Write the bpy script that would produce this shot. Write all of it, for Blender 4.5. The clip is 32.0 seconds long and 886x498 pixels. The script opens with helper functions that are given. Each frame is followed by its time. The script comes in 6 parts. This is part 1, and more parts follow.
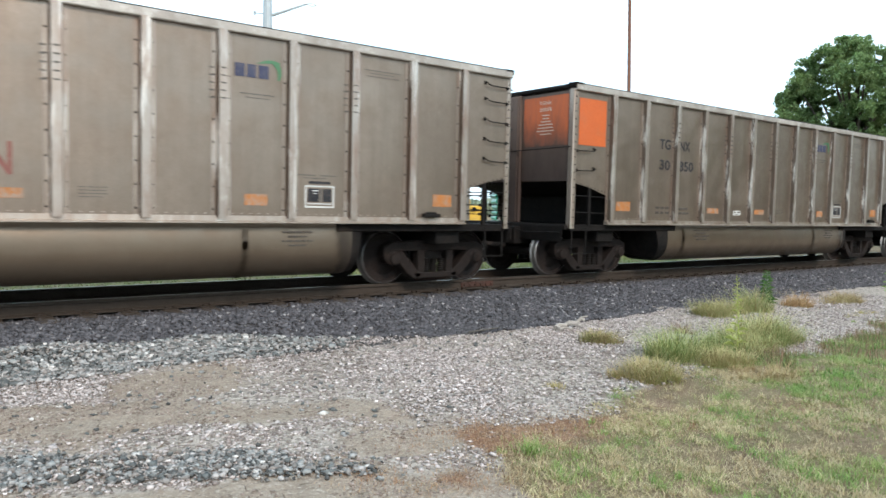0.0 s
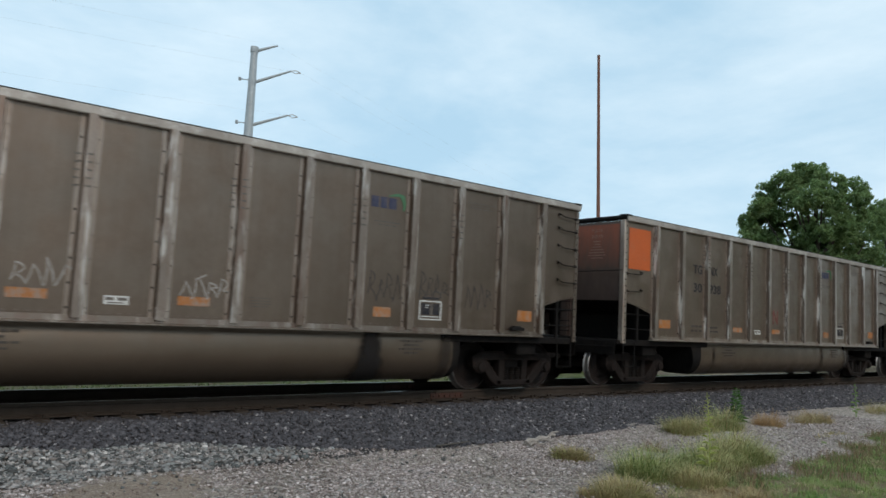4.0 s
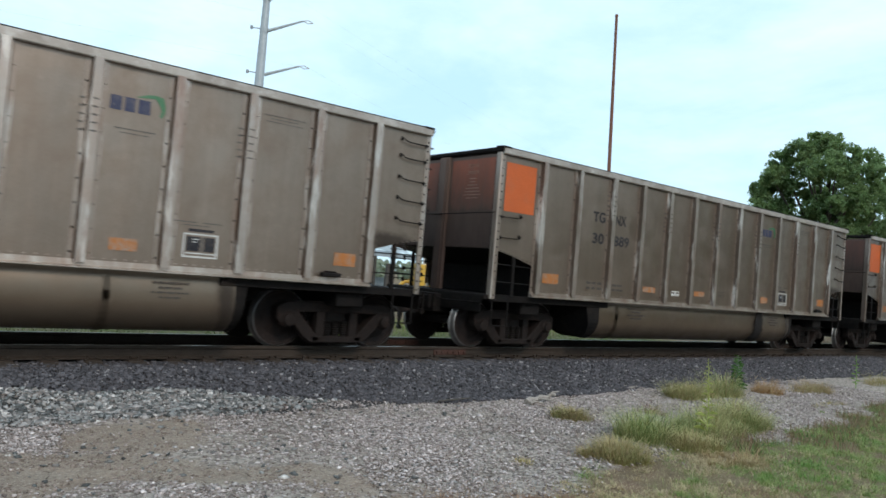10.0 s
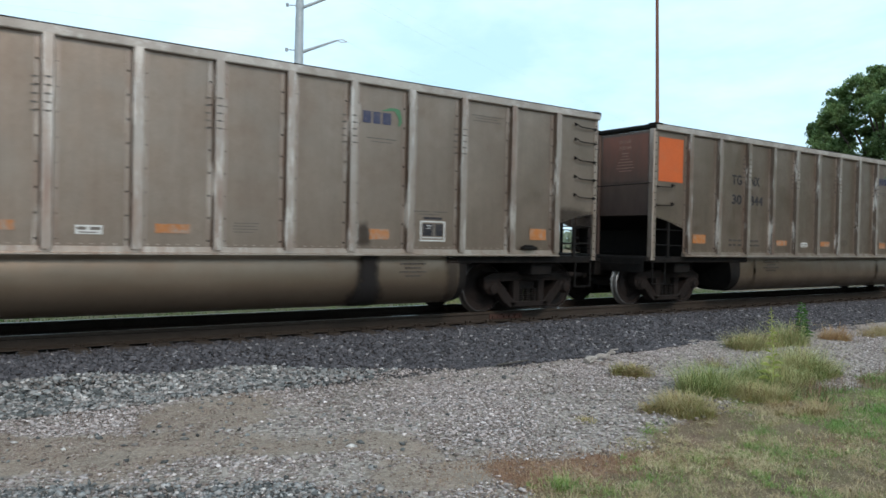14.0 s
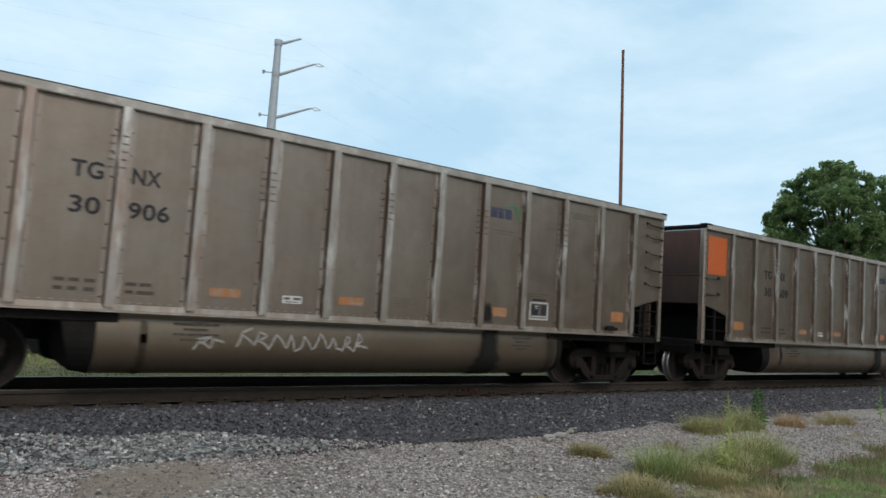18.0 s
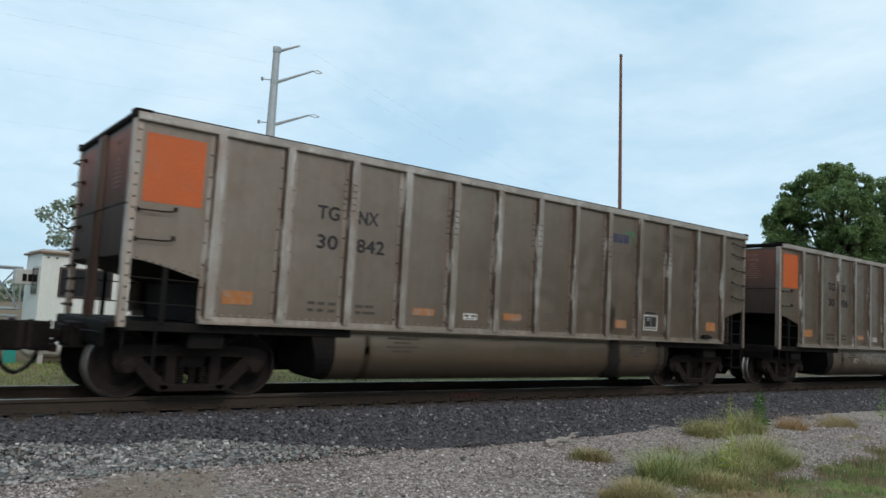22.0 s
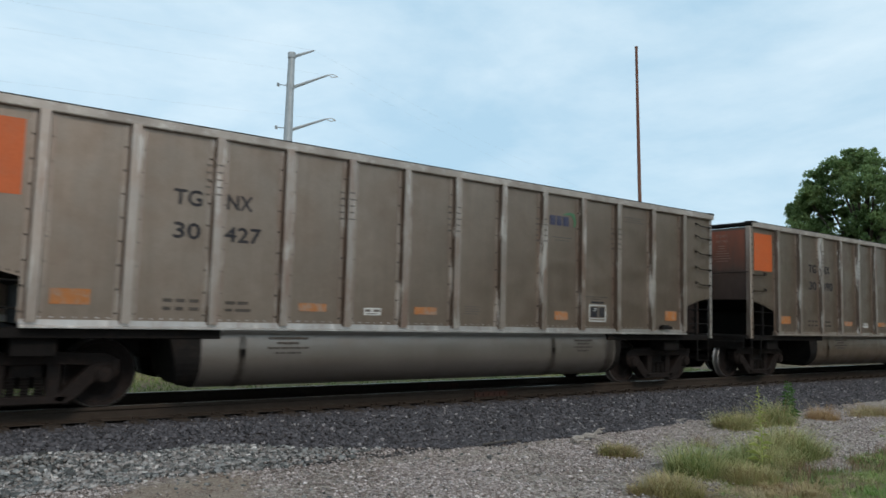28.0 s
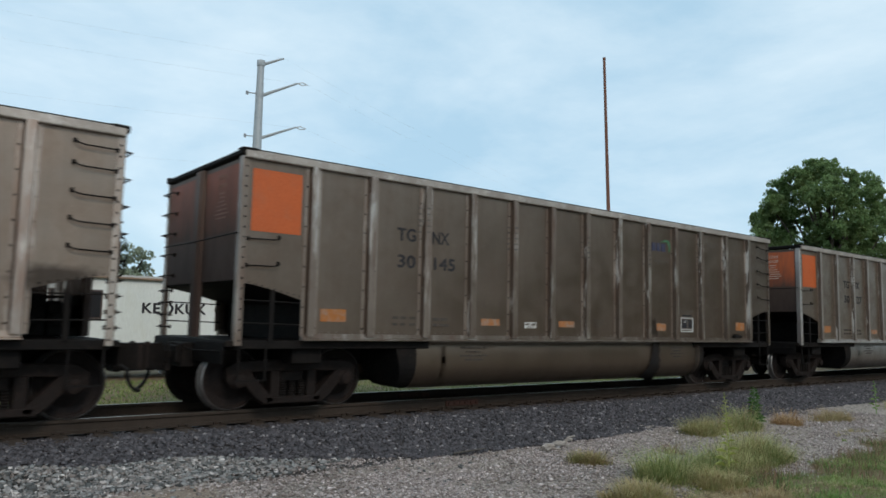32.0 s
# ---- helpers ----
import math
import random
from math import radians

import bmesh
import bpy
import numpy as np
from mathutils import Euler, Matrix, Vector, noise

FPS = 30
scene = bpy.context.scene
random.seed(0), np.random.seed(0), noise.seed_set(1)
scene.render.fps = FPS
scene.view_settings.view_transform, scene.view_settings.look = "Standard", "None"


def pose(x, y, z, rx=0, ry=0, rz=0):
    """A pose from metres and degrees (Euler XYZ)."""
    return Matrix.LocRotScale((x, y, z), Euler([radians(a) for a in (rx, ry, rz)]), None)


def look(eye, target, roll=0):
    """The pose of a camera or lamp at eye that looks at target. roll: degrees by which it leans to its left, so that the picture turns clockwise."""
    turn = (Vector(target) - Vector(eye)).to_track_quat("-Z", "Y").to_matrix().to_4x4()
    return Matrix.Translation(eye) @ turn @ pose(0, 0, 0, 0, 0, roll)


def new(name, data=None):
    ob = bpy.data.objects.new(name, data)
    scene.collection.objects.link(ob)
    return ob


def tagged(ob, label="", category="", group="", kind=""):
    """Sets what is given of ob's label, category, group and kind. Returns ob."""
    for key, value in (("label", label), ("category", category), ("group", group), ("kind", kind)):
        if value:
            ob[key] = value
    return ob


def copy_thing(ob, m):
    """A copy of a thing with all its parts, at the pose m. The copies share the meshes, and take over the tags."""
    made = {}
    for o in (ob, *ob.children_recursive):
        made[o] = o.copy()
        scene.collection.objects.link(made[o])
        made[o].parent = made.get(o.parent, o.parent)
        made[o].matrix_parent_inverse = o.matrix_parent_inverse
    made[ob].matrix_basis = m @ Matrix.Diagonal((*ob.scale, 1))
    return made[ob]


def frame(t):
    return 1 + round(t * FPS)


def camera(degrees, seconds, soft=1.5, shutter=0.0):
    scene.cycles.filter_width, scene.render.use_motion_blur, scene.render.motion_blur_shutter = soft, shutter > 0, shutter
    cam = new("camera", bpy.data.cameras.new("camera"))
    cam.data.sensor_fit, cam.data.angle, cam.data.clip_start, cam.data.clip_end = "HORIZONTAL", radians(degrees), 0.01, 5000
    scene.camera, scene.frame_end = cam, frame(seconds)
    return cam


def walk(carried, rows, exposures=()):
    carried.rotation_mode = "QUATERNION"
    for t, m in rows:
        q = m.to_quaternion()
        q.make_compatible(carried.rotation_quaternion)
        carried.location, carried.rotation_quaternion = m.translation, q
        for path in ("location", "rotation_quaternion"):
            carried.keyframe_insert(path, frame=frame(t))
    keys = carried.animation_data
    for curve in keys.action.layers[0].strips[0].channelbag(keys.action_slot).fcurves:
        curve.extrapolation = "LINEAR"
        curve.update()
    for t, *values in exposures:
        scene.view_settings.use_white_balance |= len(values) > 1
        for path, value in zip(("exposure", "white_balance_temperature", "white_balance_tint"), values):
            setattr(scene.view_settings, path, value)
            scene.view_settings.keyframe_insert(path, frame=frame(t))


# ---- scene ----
# The world: x runs along the track, the way the train goes; z = 0 is the top of the rails; the eye stands at x = y = 0.
from math import sin, cos, pi, exp, floor

cam = camera(62.19, 32.0, soft=1.55, shutter=0.3)
PATH = [
    (0.0, pose(0, 0, 1.34, 86.72, -1.32, -37.19)),
    (0.5, pose(0, 0, 1.34, 87.23, -1.04, -37.16)),
    (1.0, pose(0, 0, 1.34, 88.18, 0.03, -36.99)),
    (1.5, pose(0, 0, 1.34, 90.49, -2.04, -38.08)),
    (2.0, pose(0, 0, 1.34, 91.62, -1.12, -38.00)),
    (2.5, pose(0, 0, 1.34, 93.04, -1.50, -38.32)),
    (4.5, pose(0, 0, 1.34, 95.59, -3.32, -39.54)),
    (5.0, pose(0, 0, 1.34, 95.37, -4.26, -39.45)),
    (5.5, pose(0, 0, 1.34, 95.24, -5.29, -39.04)),
    (6.0, pose(0, 0, 1.34, 95.65, -5.22, -38.49)),
    (6.5, pose(0, 0, 1.34, 95.99, -5.79, -39.25)),
    (7.0, pose(0, 0, 1.34, 94.61, -4.79, -39.41)),
    (7.5, pose(0, 0, 1.34, 94.72, -4.54, -38.62)),
    (8.0, pose(0, 0, 1.34, 94.14, -5.72, -38.40)),
    (8.5, pose(0, 0, 1.34, 93.30, -4.84, -38.52)),
    (9.0, pose(0, 0, 1.34, 93.78, -6.68, -39.20)),
    (9.5, pose(0, 0, 1.34, 91.98, -6.00, -39.21)),
    (10.0, pose(0, 0, 1.34, 92.00, -4.84, -38.97)),
    (10.5, pose(0, 0, 1.34, 91.96, -5.28, -38.60)),
    (11.0, pose(0, 0, 1.34, 92.32, -3.20, -37.66)),
    (11.5, pose(0, 0, 1.34, 92.46, -1.12, -36.33)),
    (12.0, pose(0, 0, 1.34, 93.68, -1.23, -35.72)),
    (12.5, pose(0, 0, 1.34, 91.99, -1.13, -35.04)),
    (13.0, pose(0, 0, 1.34, 91.62, -1.30, -35.55)),
    (13.5, pose(0, 0, 1.34, 88.93, -1.31, -34.93)),
    (15.5, pose(0, 0, 1.34, 90.87, -1.28, -35.75)),
    (16.0, pose(0, 0, 1.34, 91.52, -2.01, -36.00)),
    (16.5, pose(0, 0, 1.34, 93.07, -2.36, -35.74)),
    (17.0, pose(0, 0, 1.34, 93.78, -3.20, -36.36)),
    (17.5, pose(0, 0, 1.34, 93.44, -4.63, -37.40)),
    (18.0, pose(0, 0, 1.34, 94.80, -3.71, -37.90)),
    (18.5, pose(0, 0, 1.34, 94.75, -3.58, -37.73)),
    (19.0, pose(0, 0, 1.34, 95.07, -2.88, -38.26)),
    (19.5, pose(0, 0, 1.34, 95.39, -2.77, -38.69)),
    (20.0, pose(0, 0, 1.34, 95.27, -2.85, -38.72)),
    (20.5, pose(0, 0, 1.34, 95.10, -3.15, -38.68)),
    (21.0, pose(0, 0, 1.34, 95.05, -3.65, -38.94)),
    (21.5, pose(0, 0, 1.34, 94.99, -3.40, -38.35)),
    (22.0, pose(0, 0, 1.34, 95.22, -3.22, -37.87)),
    (22.5, pose(0, 0, 1.34, 95.16, -3.42, -37.98)),
    (23.0, pose(0, 0, 1.34, 96.14, -3.46, -38.66)),
    (23.5, pose(0, 0, 1.34, 96.07, -5.37, -38.07)),
    (24.0, pose(0, 0, 1.34, 95.23, -5.16, -37.90)),
    (24.5, pose(0, 0, 1.34, 95.93, -4.04, -38.20)),
    (25.0, pose(0, 0, 1.34, 96.17, -3.82, -39.44)),
    (25.5, pose(0, 0, 1.34, 95.31, -4.99, -40.03)),
    (26.0, pose(0, 0, 1.34, 95.23, -4.65, -39.52)),
    (26.5, pose(0, 0, 1.34, 94.53, -3.57, -38.44)),
    (28.5, pose(0, 0, 1.34, 96.13, -0.37, -35.02)),
    (29.0, pose(0, 0, 1.34, 97.27, 0.60, -33.76)),
    (29.5, pose(0, 0, 1.34, 95.46, -1.70, -34.05)),
    (30.0, pose(0, 0, 1.34, 95.03, -0.60, -35.69)),
    (30.5, pose(0, 0, 1.34, 96.09, -2.08, -37.44)),
    (31.0, pose(0, 0, 1.34, 96.39, -1.67, -38.79)),
    (31.5, pose(0, 0, 1.34, 96.81, -1.33, -38.31)),
    (32.0, pose(0, 0, 1.34, 95.84, -1.26, -38.42)),
]
EXPOSURES = [(0, 1.20, 6330, 11), (0.5, 0.95, 6340, 11), (1, 0.74, 6280, 10), (1.5, 0.60, 6190, 10), (2.0, 0.56, 6110, 10), (2.5, 0.25, 6280, 11), (4.5, 0.02, 6300, 11), (8.5, 0.05, 6330, 11), (10, 0.40, 6150, 10), (11, 0.43, 6120, 10), (12, 0.36, 6140, 10), (13.5, 0.42, 6110, 10),
             (15.5, 0.48, 6110, 9), (16, 0.47, 6100, 9), (17, 0.27, 6240, 10), (18.5, 0.05, 6300, 11), (27.5, 0.03, 6300, 11), (28.5, -0.04, 6320, 11), (30, 0.03, 6320, 11), (32, -0.03, 6270, 11)]
walk(cam, PATH, EXPOSURES)

# ---- world and sun: a bright overcast afternoon ----
SUN_AZ, SUN_EL = 192.0, 37.0          # degrees, clockwise from +y
world = bpy.data.worlds.new("world")
scene.world = world
world.use_nodes = True
wn = world.node_tree
wn.nodes.clear()


def wnode(kind, **values):
    n = wn.nodes.new(kind)
    for key, value in values.items():
        if key in n.inputs:
            n.inputs[key].default_value = value
    return n


sky = wnode("ShaderNodeTexSky")
sky.sky_type = "NISHITA"
sky.sun_disc = False
sky.sun_elevation, sky.sun_rotation = radians(SUN_EL), radians(SUN_AZ)
sky.air_density, sky.dust_density, sky.ozone_density = 1.0, 1.5, 1.0
coord = wnode("ShaderNodeTexCoord")
stretch = wnode("ShaderNodeMapping")
stretch.inputs["Scale"].default_value = (1.0, 1.0, 2.6)
clouds = wnode("ShaderNodeTexNoise", Scale=2.2, Detail=9.0, Roughness=0.56, Distortion=0.5)
wisps = wnode("ShaderNodeTexNoise", Scale=7.0, Detail=8.0, Roughness=0.65)
both = wnode("ShaderNodeMath")
both.operation = "MULTIPLY_ADD"
both.inputs[1].default_value = 0.3
ramp = wnode("ShaderNodeValToRGB")
ramp.color_ramp.elements[0].position, ramp.color_ramp.elements[0].color = 0.46, (5.1, 7.45, 8.9, 1)
ramp.color_ramp.elements[1].position, ramp.color_ramp.elements[1].color = 0.92, (8.9, 10.4, 10.9, 1)
blend = wnode("ShaderNodeMix")
blend.data_type = "RGBA"
blend.inputs["Factor"].default_value = 0.86
back = wnode("ShaderNodeBackground", Strength=0.1)
wout = wnode("ShaderNodeOutputWorld")
wn.links.new(coord.outputs["Generated"], stretch.inputs["Vector"])
wn.links.new(stretch.outputs["Vector"], clouds.inputs["Vector"])
wn.links.new(stretch.outputs["Vector"], wisps.inputs["Vector"])
wn.links.new(wisps.outputs["Fac"], both.inputs[0])
wn.links.new(clouds.outputs["Fac"], both.inputs[2])
wn.links.new(both.outputs["Value"], ramp.inputs["Fac"])
wn.links.new(sky.outputs["Color"], blend.inputs["A"])
wn.links.new(ramp.outputs["Color"], blend.inputs["B"])
wn.links.new(blend.outputs["Result"], back.inputs["Color"])
wn.links.new(back.outputs["Background"], wout.inputs["Surface"])

sun_data = bpy.data.lights.new("sun", "SUN")
sun_data.energy, sun_data.angle, sun_data.color = 1.4, radians(14), (1.0, 0.86, 0.72)
sun = new("sun", sun_data)
sun_way = Vector((sin(radians(SUN_AZ)) * cos(radians(SUN_EL)), cos(radians(SUN_AZ)) * cos(radians(SUN_EL)), sin(radians(SUN_EL))))
sun.matrix_world = look(sun_way * 60, (0, 0, 0))


# ---- materials ----
def shader(name, rough=0.6, metal=0.0):
    m = bpy.data.materials.new(name)
    m.use_nodes = True
    b = m.node_tree.nodes["Principled BSDF"]
    b.inputs["Roughness"].default_value, b.inputs["Metallic"].default_value = rough, metal
    b.inputs["Specular IOR Level"].default_value = 0.5 if rough < 0.66 else 0.22
    return m, m.node_tree, b


def node(tree, kind, **values):
    n = tree.nodes.new(kind)
    for key, value in values.items():
        if key in n.inputs:
            n.inputs[key].default_value = value
    return n


def place(tree, scale=(1, 1, 1), world_space=False, shifted=False):
    src = node(tree, "ShaderNodeNewGeometry").outputs["Position"] if world_space else node(tree, "ShaderNodeTexCoord").outputs["Object"]
    mp = node(tree, "ShaderNodeMapping")
    mp.inputs["Scale"].default_value = scale
    if shifted:                        # a different stretch of the pattern on every piece
        far = node(tree, "ShaderNodeVectorMath")
        far.operation = "SCALE"
        far.inputs[0].default_value = (37.0, 23.0, 41.0)
        tree.links.new(node(tree, "ShaderNodeObjectInfo").outputs["Random"], far.inputs["Scale"])
        tree.links.new(far.outputs["Vector"], mp.inputs["Location"])
    tree.links.new(src, mp.inputs["Vector"])
    return mp.outputs["Vector"]


def noisy(tree, vector, scale, detail=6, rough=0.6, lo=0.35, hi=0.65):
    n = node(tree, "ShaderNodeTexNoise", Scale=scale, Detail=detail, Roughness=rough)
    tree.links.new(vector, n.inputs["Vector"])
    r = node(tree, "ShaderNodeMapRange", **{"From Min": lo, "From Max": hi})
    tree.links.new(n.outputs["Fac"], r.inputs["Value"])
    return r.outputs["Result"]


def mixed(tree, fac, a, b):
    mx = node(tree, "ShaderNodeMix")
    mx.data_type = "RGBA"
    for key, value in (("Factor", fac), ("A", a), ("B", b)):
        if isinstance(value, (int, float)):
            mx.inputs[key].default_value = value
        elif isinstance(value, tuple):
            mx.inputs[key].default_value = (*value, 1) if len(value) == 3 else value
        else:
            tree.links.new(value, mx.inputs[key])
    return mx.outputs["Result"]


def times(tree, a, b):
    mt = node(tree, "ShaderNodeMath")
    mt.operation = "MULTIPLY"
    for k, value in enumerate((a, b)):
        if isinstance(value, (int, float)):
            mt.inputs[k].default_value = value
        else:
            tree.links.new(value, mt.inputs[k])
    return mt.outputs["Value"]


def bumped(tree, b, height, strength=0.3, distance=0.01):
    bp = node(tree, "ShaderNodeBump", Strength=strength, Distance=distance)
    tree.links.new(height, bp.inputs["Height"])
    tree.links.new(bp.outputs["Normal"], b.inputs["Normal"])


def by_random(tree):
    return node(tree, "ShaderNodeObjectInfo").outputs["Random"]


def surface(name, base, second, stain=None, rough=0.6, metal=0.0, grain=40.0, patch=3.0, stretch=(1, 1, 1), bump=0.15, stain_amount=0.6, stain_lo=0.52, vary=0.0):
    """Two tones mixed at a coarse scale, fine grain over them, and a third tone in patches."""
    m, t, b = shader(name, rough, metal)
    v = place(t, stretch)
    coarse = noisy(t, v, patch)
    fine = noisy(t, v, grain, 8, 0.7)
    col = mixed(t, coarse, base, second)
    col = mixed(t, times(t, fine, 0.35), col, tuple(c * 0.62 for c in base))
    if stain:
        spots = noisy(t, v, patch * 2.3, 9, 0.72, stain_lo, stain_lo + 0.18)
        col = mixed(t, times(t, spots, stain_amount), col, stain)
    if vary:
        col = mixed(t, times(t, by_random(t), vary), col, tuple(c * 0.45 for c in base))
    t.links.new(col, b.inputs["Base Color"])
    rr = node(t, "ShaderNodeMapRange", **{"To Min": max(rough - 0.12, 0.05), "To Max": min(rough + 0.15, 1)})
    t.links.new(fine, rr.inputs["Value"])
    t.links.new(rr.outputs["Result"], b.inputs["Roughness"])
    if bump:
        bumped(t, b, fine, bump, 0.01)
    return m


def car_paint(name, base, second, dirt, rust=None, rust_amount=0.0, streak=1.0, wear=0.8):
    """Weathered aluminium sheet: a tan-grey film, faint rain streaks, flecks of wear and fine dust."""
    m, t, b = shader(name, 0.4, 0.72)
    v = place(t, shifted=True)
    runs = noisy(t, place(t, (1.0, 1.0, 0.06), shifted=True), 7.0, 9, 0.7, 0.40, 0.72)
    broad = noisy(t, v, 0.8, 6, 0.6)
    cloudy = noisy(t, v, 2.6, 8, 0.62, 0.40, 0.66)
    fine = noisy(t, v, 60.0, 8, 0.75)
    flecks = noisy(t, place(t, (1.0, 1.0, 0.6), shifted=True), 9.0, 12, 0.78, 0.60, 0.70)
    col = mixed(t, broad, base, second)
    col = mixed(t, times(t, cloudy, 0.40), col, tuple(0.5 * (p + q) for p, q in zip(base, dirt)))
    col = mixed(t, times(t, runs, 0.26 * streak), col, dirt)
    col = mixed(t, times(t, flecks, 0.30), col, tuple(min(c * 1.35, 1) for c in second))
    col = mixed(t, times(t, fine, 0.22), col, tuple(c * 0.7 for c in dirt))
    if rust:
        blot = noisy(t, place(t, (1.0, 1.0, 0.14), shifted=True), 5.0, 10, 0.7, 0.50, 0.64)
        col = mixed(t, times(t, blot, rust_amount), col, rust)
        worn = noisy(t, place(t, (1.0, 1.0, 0.16), shifted=True), 6.0, 10, 0.68, 0.53, 0.62)
        col = mixed(t, times(t, worn, wear), col, (0.80, 0.75, 0.69))
    col = mixed(t, times(t, by_random(t), 0.16), col, tuple(c * 0.70 for c in base))
    t.links.new(col, b.inputs["Base Color"])
    rr = node(t, "ShaderNodeMapRange", **{"To Min": 0.28, "To Max": 0.50})
    t.links.new(cloudy, rr.inputs["Value"])
    t.links.new(rr.outputs["Result"], b.inputs["Roughness"])
    bumped(t, b, mixed(t, 0.6, fine, broad), 0.14, 0.02)
    return m


def sooty(name, paint, soot, low, high):
    """Paint that coal dust has blackened from below, in an uneven front between the heights low and high."""
    m, t, b = shader(name, 0.46)
    sep = node(t, "ShaderNodeSeparateXYZ")
    t.links.new(place(t), sep.inputs["Vector"])
    wob = noisy(t, place(t, (1, 1, 0.4)), 3.0, 8, 0.7, 0.2, 0.8)
    add = node(t, "ShaderNodeMath")
    add.operation = "MULTIPLY_ADD"
    add.inputs[1].default_value = 0.7
    t.links.new(wob, add.inputs[0])
    t.links.new(sep.outputs["Z"], add.inputs[2])
    fr = node(t, "ShaderNodeMapRange", **{"From Min": low + 0.35, "From Max": high + 0.35})
    t.links.new(add.outputs["Value"], fr.inputs["Value"])
    streaks = noisy(t, place(t, (1, 1, 0.1)), 14.0, 8, 0.7, 0.4, 0.7)
    col = mixed(t, fr.outputs["Result"], soot, paint)
    col = mixed(t, times(t, streaks, 0.45), col, tuple(c * 1.4 for c in soot))
    t.links.new(col, b.inputs["Base Color"])
    dull = node(t, "ShaderNodeMapRange", **{"To Min": 0.82, "To Max": 0.56})
    t.links.new(fr.outputs["Result"], dull.inputs["Value"])
    t.links.new(dull.outputs["Result"], b.inputs["Roughness"])
    b.inputs["Specular IOR Level"].default_value = 0.25
    bumped(t, b, noisy(t, place(t), 30.0), 0.15, 0.01)
    return m


TAN = (0.248, 0.193, 0.151)
SIDE = car_paint("weathered_aluminium", TAN, (0.304, 0.241, 0.191), (0.130, 0.095, 0.072))
POST = car_paint("worn_post_metal", (0.390, 0.327, 0.280), (0.49, 0.426, 0.375), (0.205, 0.148, 0.113), (0.24, 0.125, 0.082), 0.7, wear=0.55)
POST_FOOT = car_paint("post_flange_metal", (0.300, 0.240, 0.195), (0.360, 0.296, 0.246), (0.165, 0.120, 0.092), (0.20, 0.11, 0.072), 0.5, wear=0.3)
# Rust-blotched metal for the post webs; its darker tone paints in their shade.
SHADED_WEB = car_paint("shaded_web_metal", (0.120, 0.088, 0.066), (0.165, 0.124, 0.095), (0.060, 0.043, 0.033), (0.10, 0.047, 0.029), 0.4)
SILL = car_paint("sill_metal", (0.40, 0.325, 0.27), (0.46, 0.385, 0.325), (0.22, 0.160, 0.120), (0.20, 0.100, 0.062), 0.4, wear=0.25)
TUB = car_paint("dusty_tub_metal", (0.200, 0.152, 0.109), (0.172, 0.130, 0.093), (0.100, 0.073, 0.052), streak=0.5)
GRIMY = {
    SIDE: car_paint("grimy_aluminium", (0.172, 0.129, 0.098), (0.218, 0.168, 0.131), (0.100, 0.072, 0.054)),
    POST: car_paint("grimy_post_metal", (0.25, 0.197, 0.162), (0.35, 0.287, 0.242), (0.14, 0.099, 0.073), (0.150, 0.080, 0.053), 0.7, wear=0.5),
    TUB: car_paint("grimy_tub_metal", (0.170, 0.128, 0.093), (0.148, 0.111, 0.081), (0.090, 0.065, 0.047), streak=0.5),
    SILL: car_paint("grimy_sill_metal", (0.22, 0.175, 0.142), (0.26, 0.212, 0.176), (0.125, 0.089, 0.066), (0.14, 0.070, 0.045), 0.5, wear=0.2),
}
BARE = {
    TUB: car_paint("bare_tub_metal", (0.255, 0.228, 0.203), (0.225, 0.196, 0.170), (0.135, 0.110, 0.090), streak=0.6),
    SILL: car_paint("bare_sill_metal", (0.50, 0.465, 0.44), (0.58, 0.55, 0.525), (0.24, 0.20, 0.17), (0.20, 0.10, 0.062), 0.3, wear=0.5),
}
CHORD = surface("chord_metal", (0.42, 0.38, 0.34), (0.28, 0.245, 0.215), (0.66, 0.63, 0.60), 0.5, 0.4, 30, 2.0, bump=0.2)
ORANGE = surface("orange_paint", (0.49, 0.096, 0.013), (0.43, 0.085, 0.013), (0.32, 0.11, 0.05), 0.55, 0, 30, 1.6, stain_amount=0.4)
AMBER = surface("faded_amber_paint", (0.38, 0.128, 0.020), (0.30, 0.112, 0.024), TAN, 0.6, 0, 25, 3.5, stain_amount=0.85, stain_lo=0.46)
AMBER_DIM = surface("dusty_amber_paint", (0.38, 0.132, 0.024), (0.30, 0.120, 0.036), TAN, 0.6, 0, 25, 4.0, stain_amount=0.95, stain_lo=0.43)
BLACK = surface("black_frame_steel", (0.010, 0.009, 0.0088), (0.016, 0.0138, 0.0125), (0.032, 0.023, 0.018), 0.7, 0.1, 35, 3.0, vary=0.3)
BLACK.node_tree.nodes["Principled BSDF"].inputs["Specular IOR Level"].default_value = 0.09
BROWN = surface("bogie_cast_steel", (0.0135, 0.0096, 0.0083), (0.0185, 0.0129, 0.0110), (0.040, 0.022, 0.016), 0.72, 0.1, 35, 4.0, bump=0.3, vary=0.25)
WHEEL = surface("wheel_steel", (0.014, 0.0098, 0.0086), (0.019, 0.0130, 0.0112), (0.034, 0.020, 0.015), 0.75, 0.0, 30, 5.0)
TREAD = surface("polished_tread", (0.30, 0.285, 0.275), (0.22, 0.21, 0.20), None, 0.42, 0.8, 30, 5.0, bump=0.05)
LETTER = surface("dark_lettering", (0.020, 0.020, 0.025), (0.038, 0.036, 0.038), TAN, 0.7, 0, 30, 6.0, stain_amount=0.14)
FAINT = surface("faded_lettering", (0.085, 0.074, 0.064), (0.13, 0.11, 0.092), TAN, 0.6, 0, 30, 8.0, stain_amount=0.5)
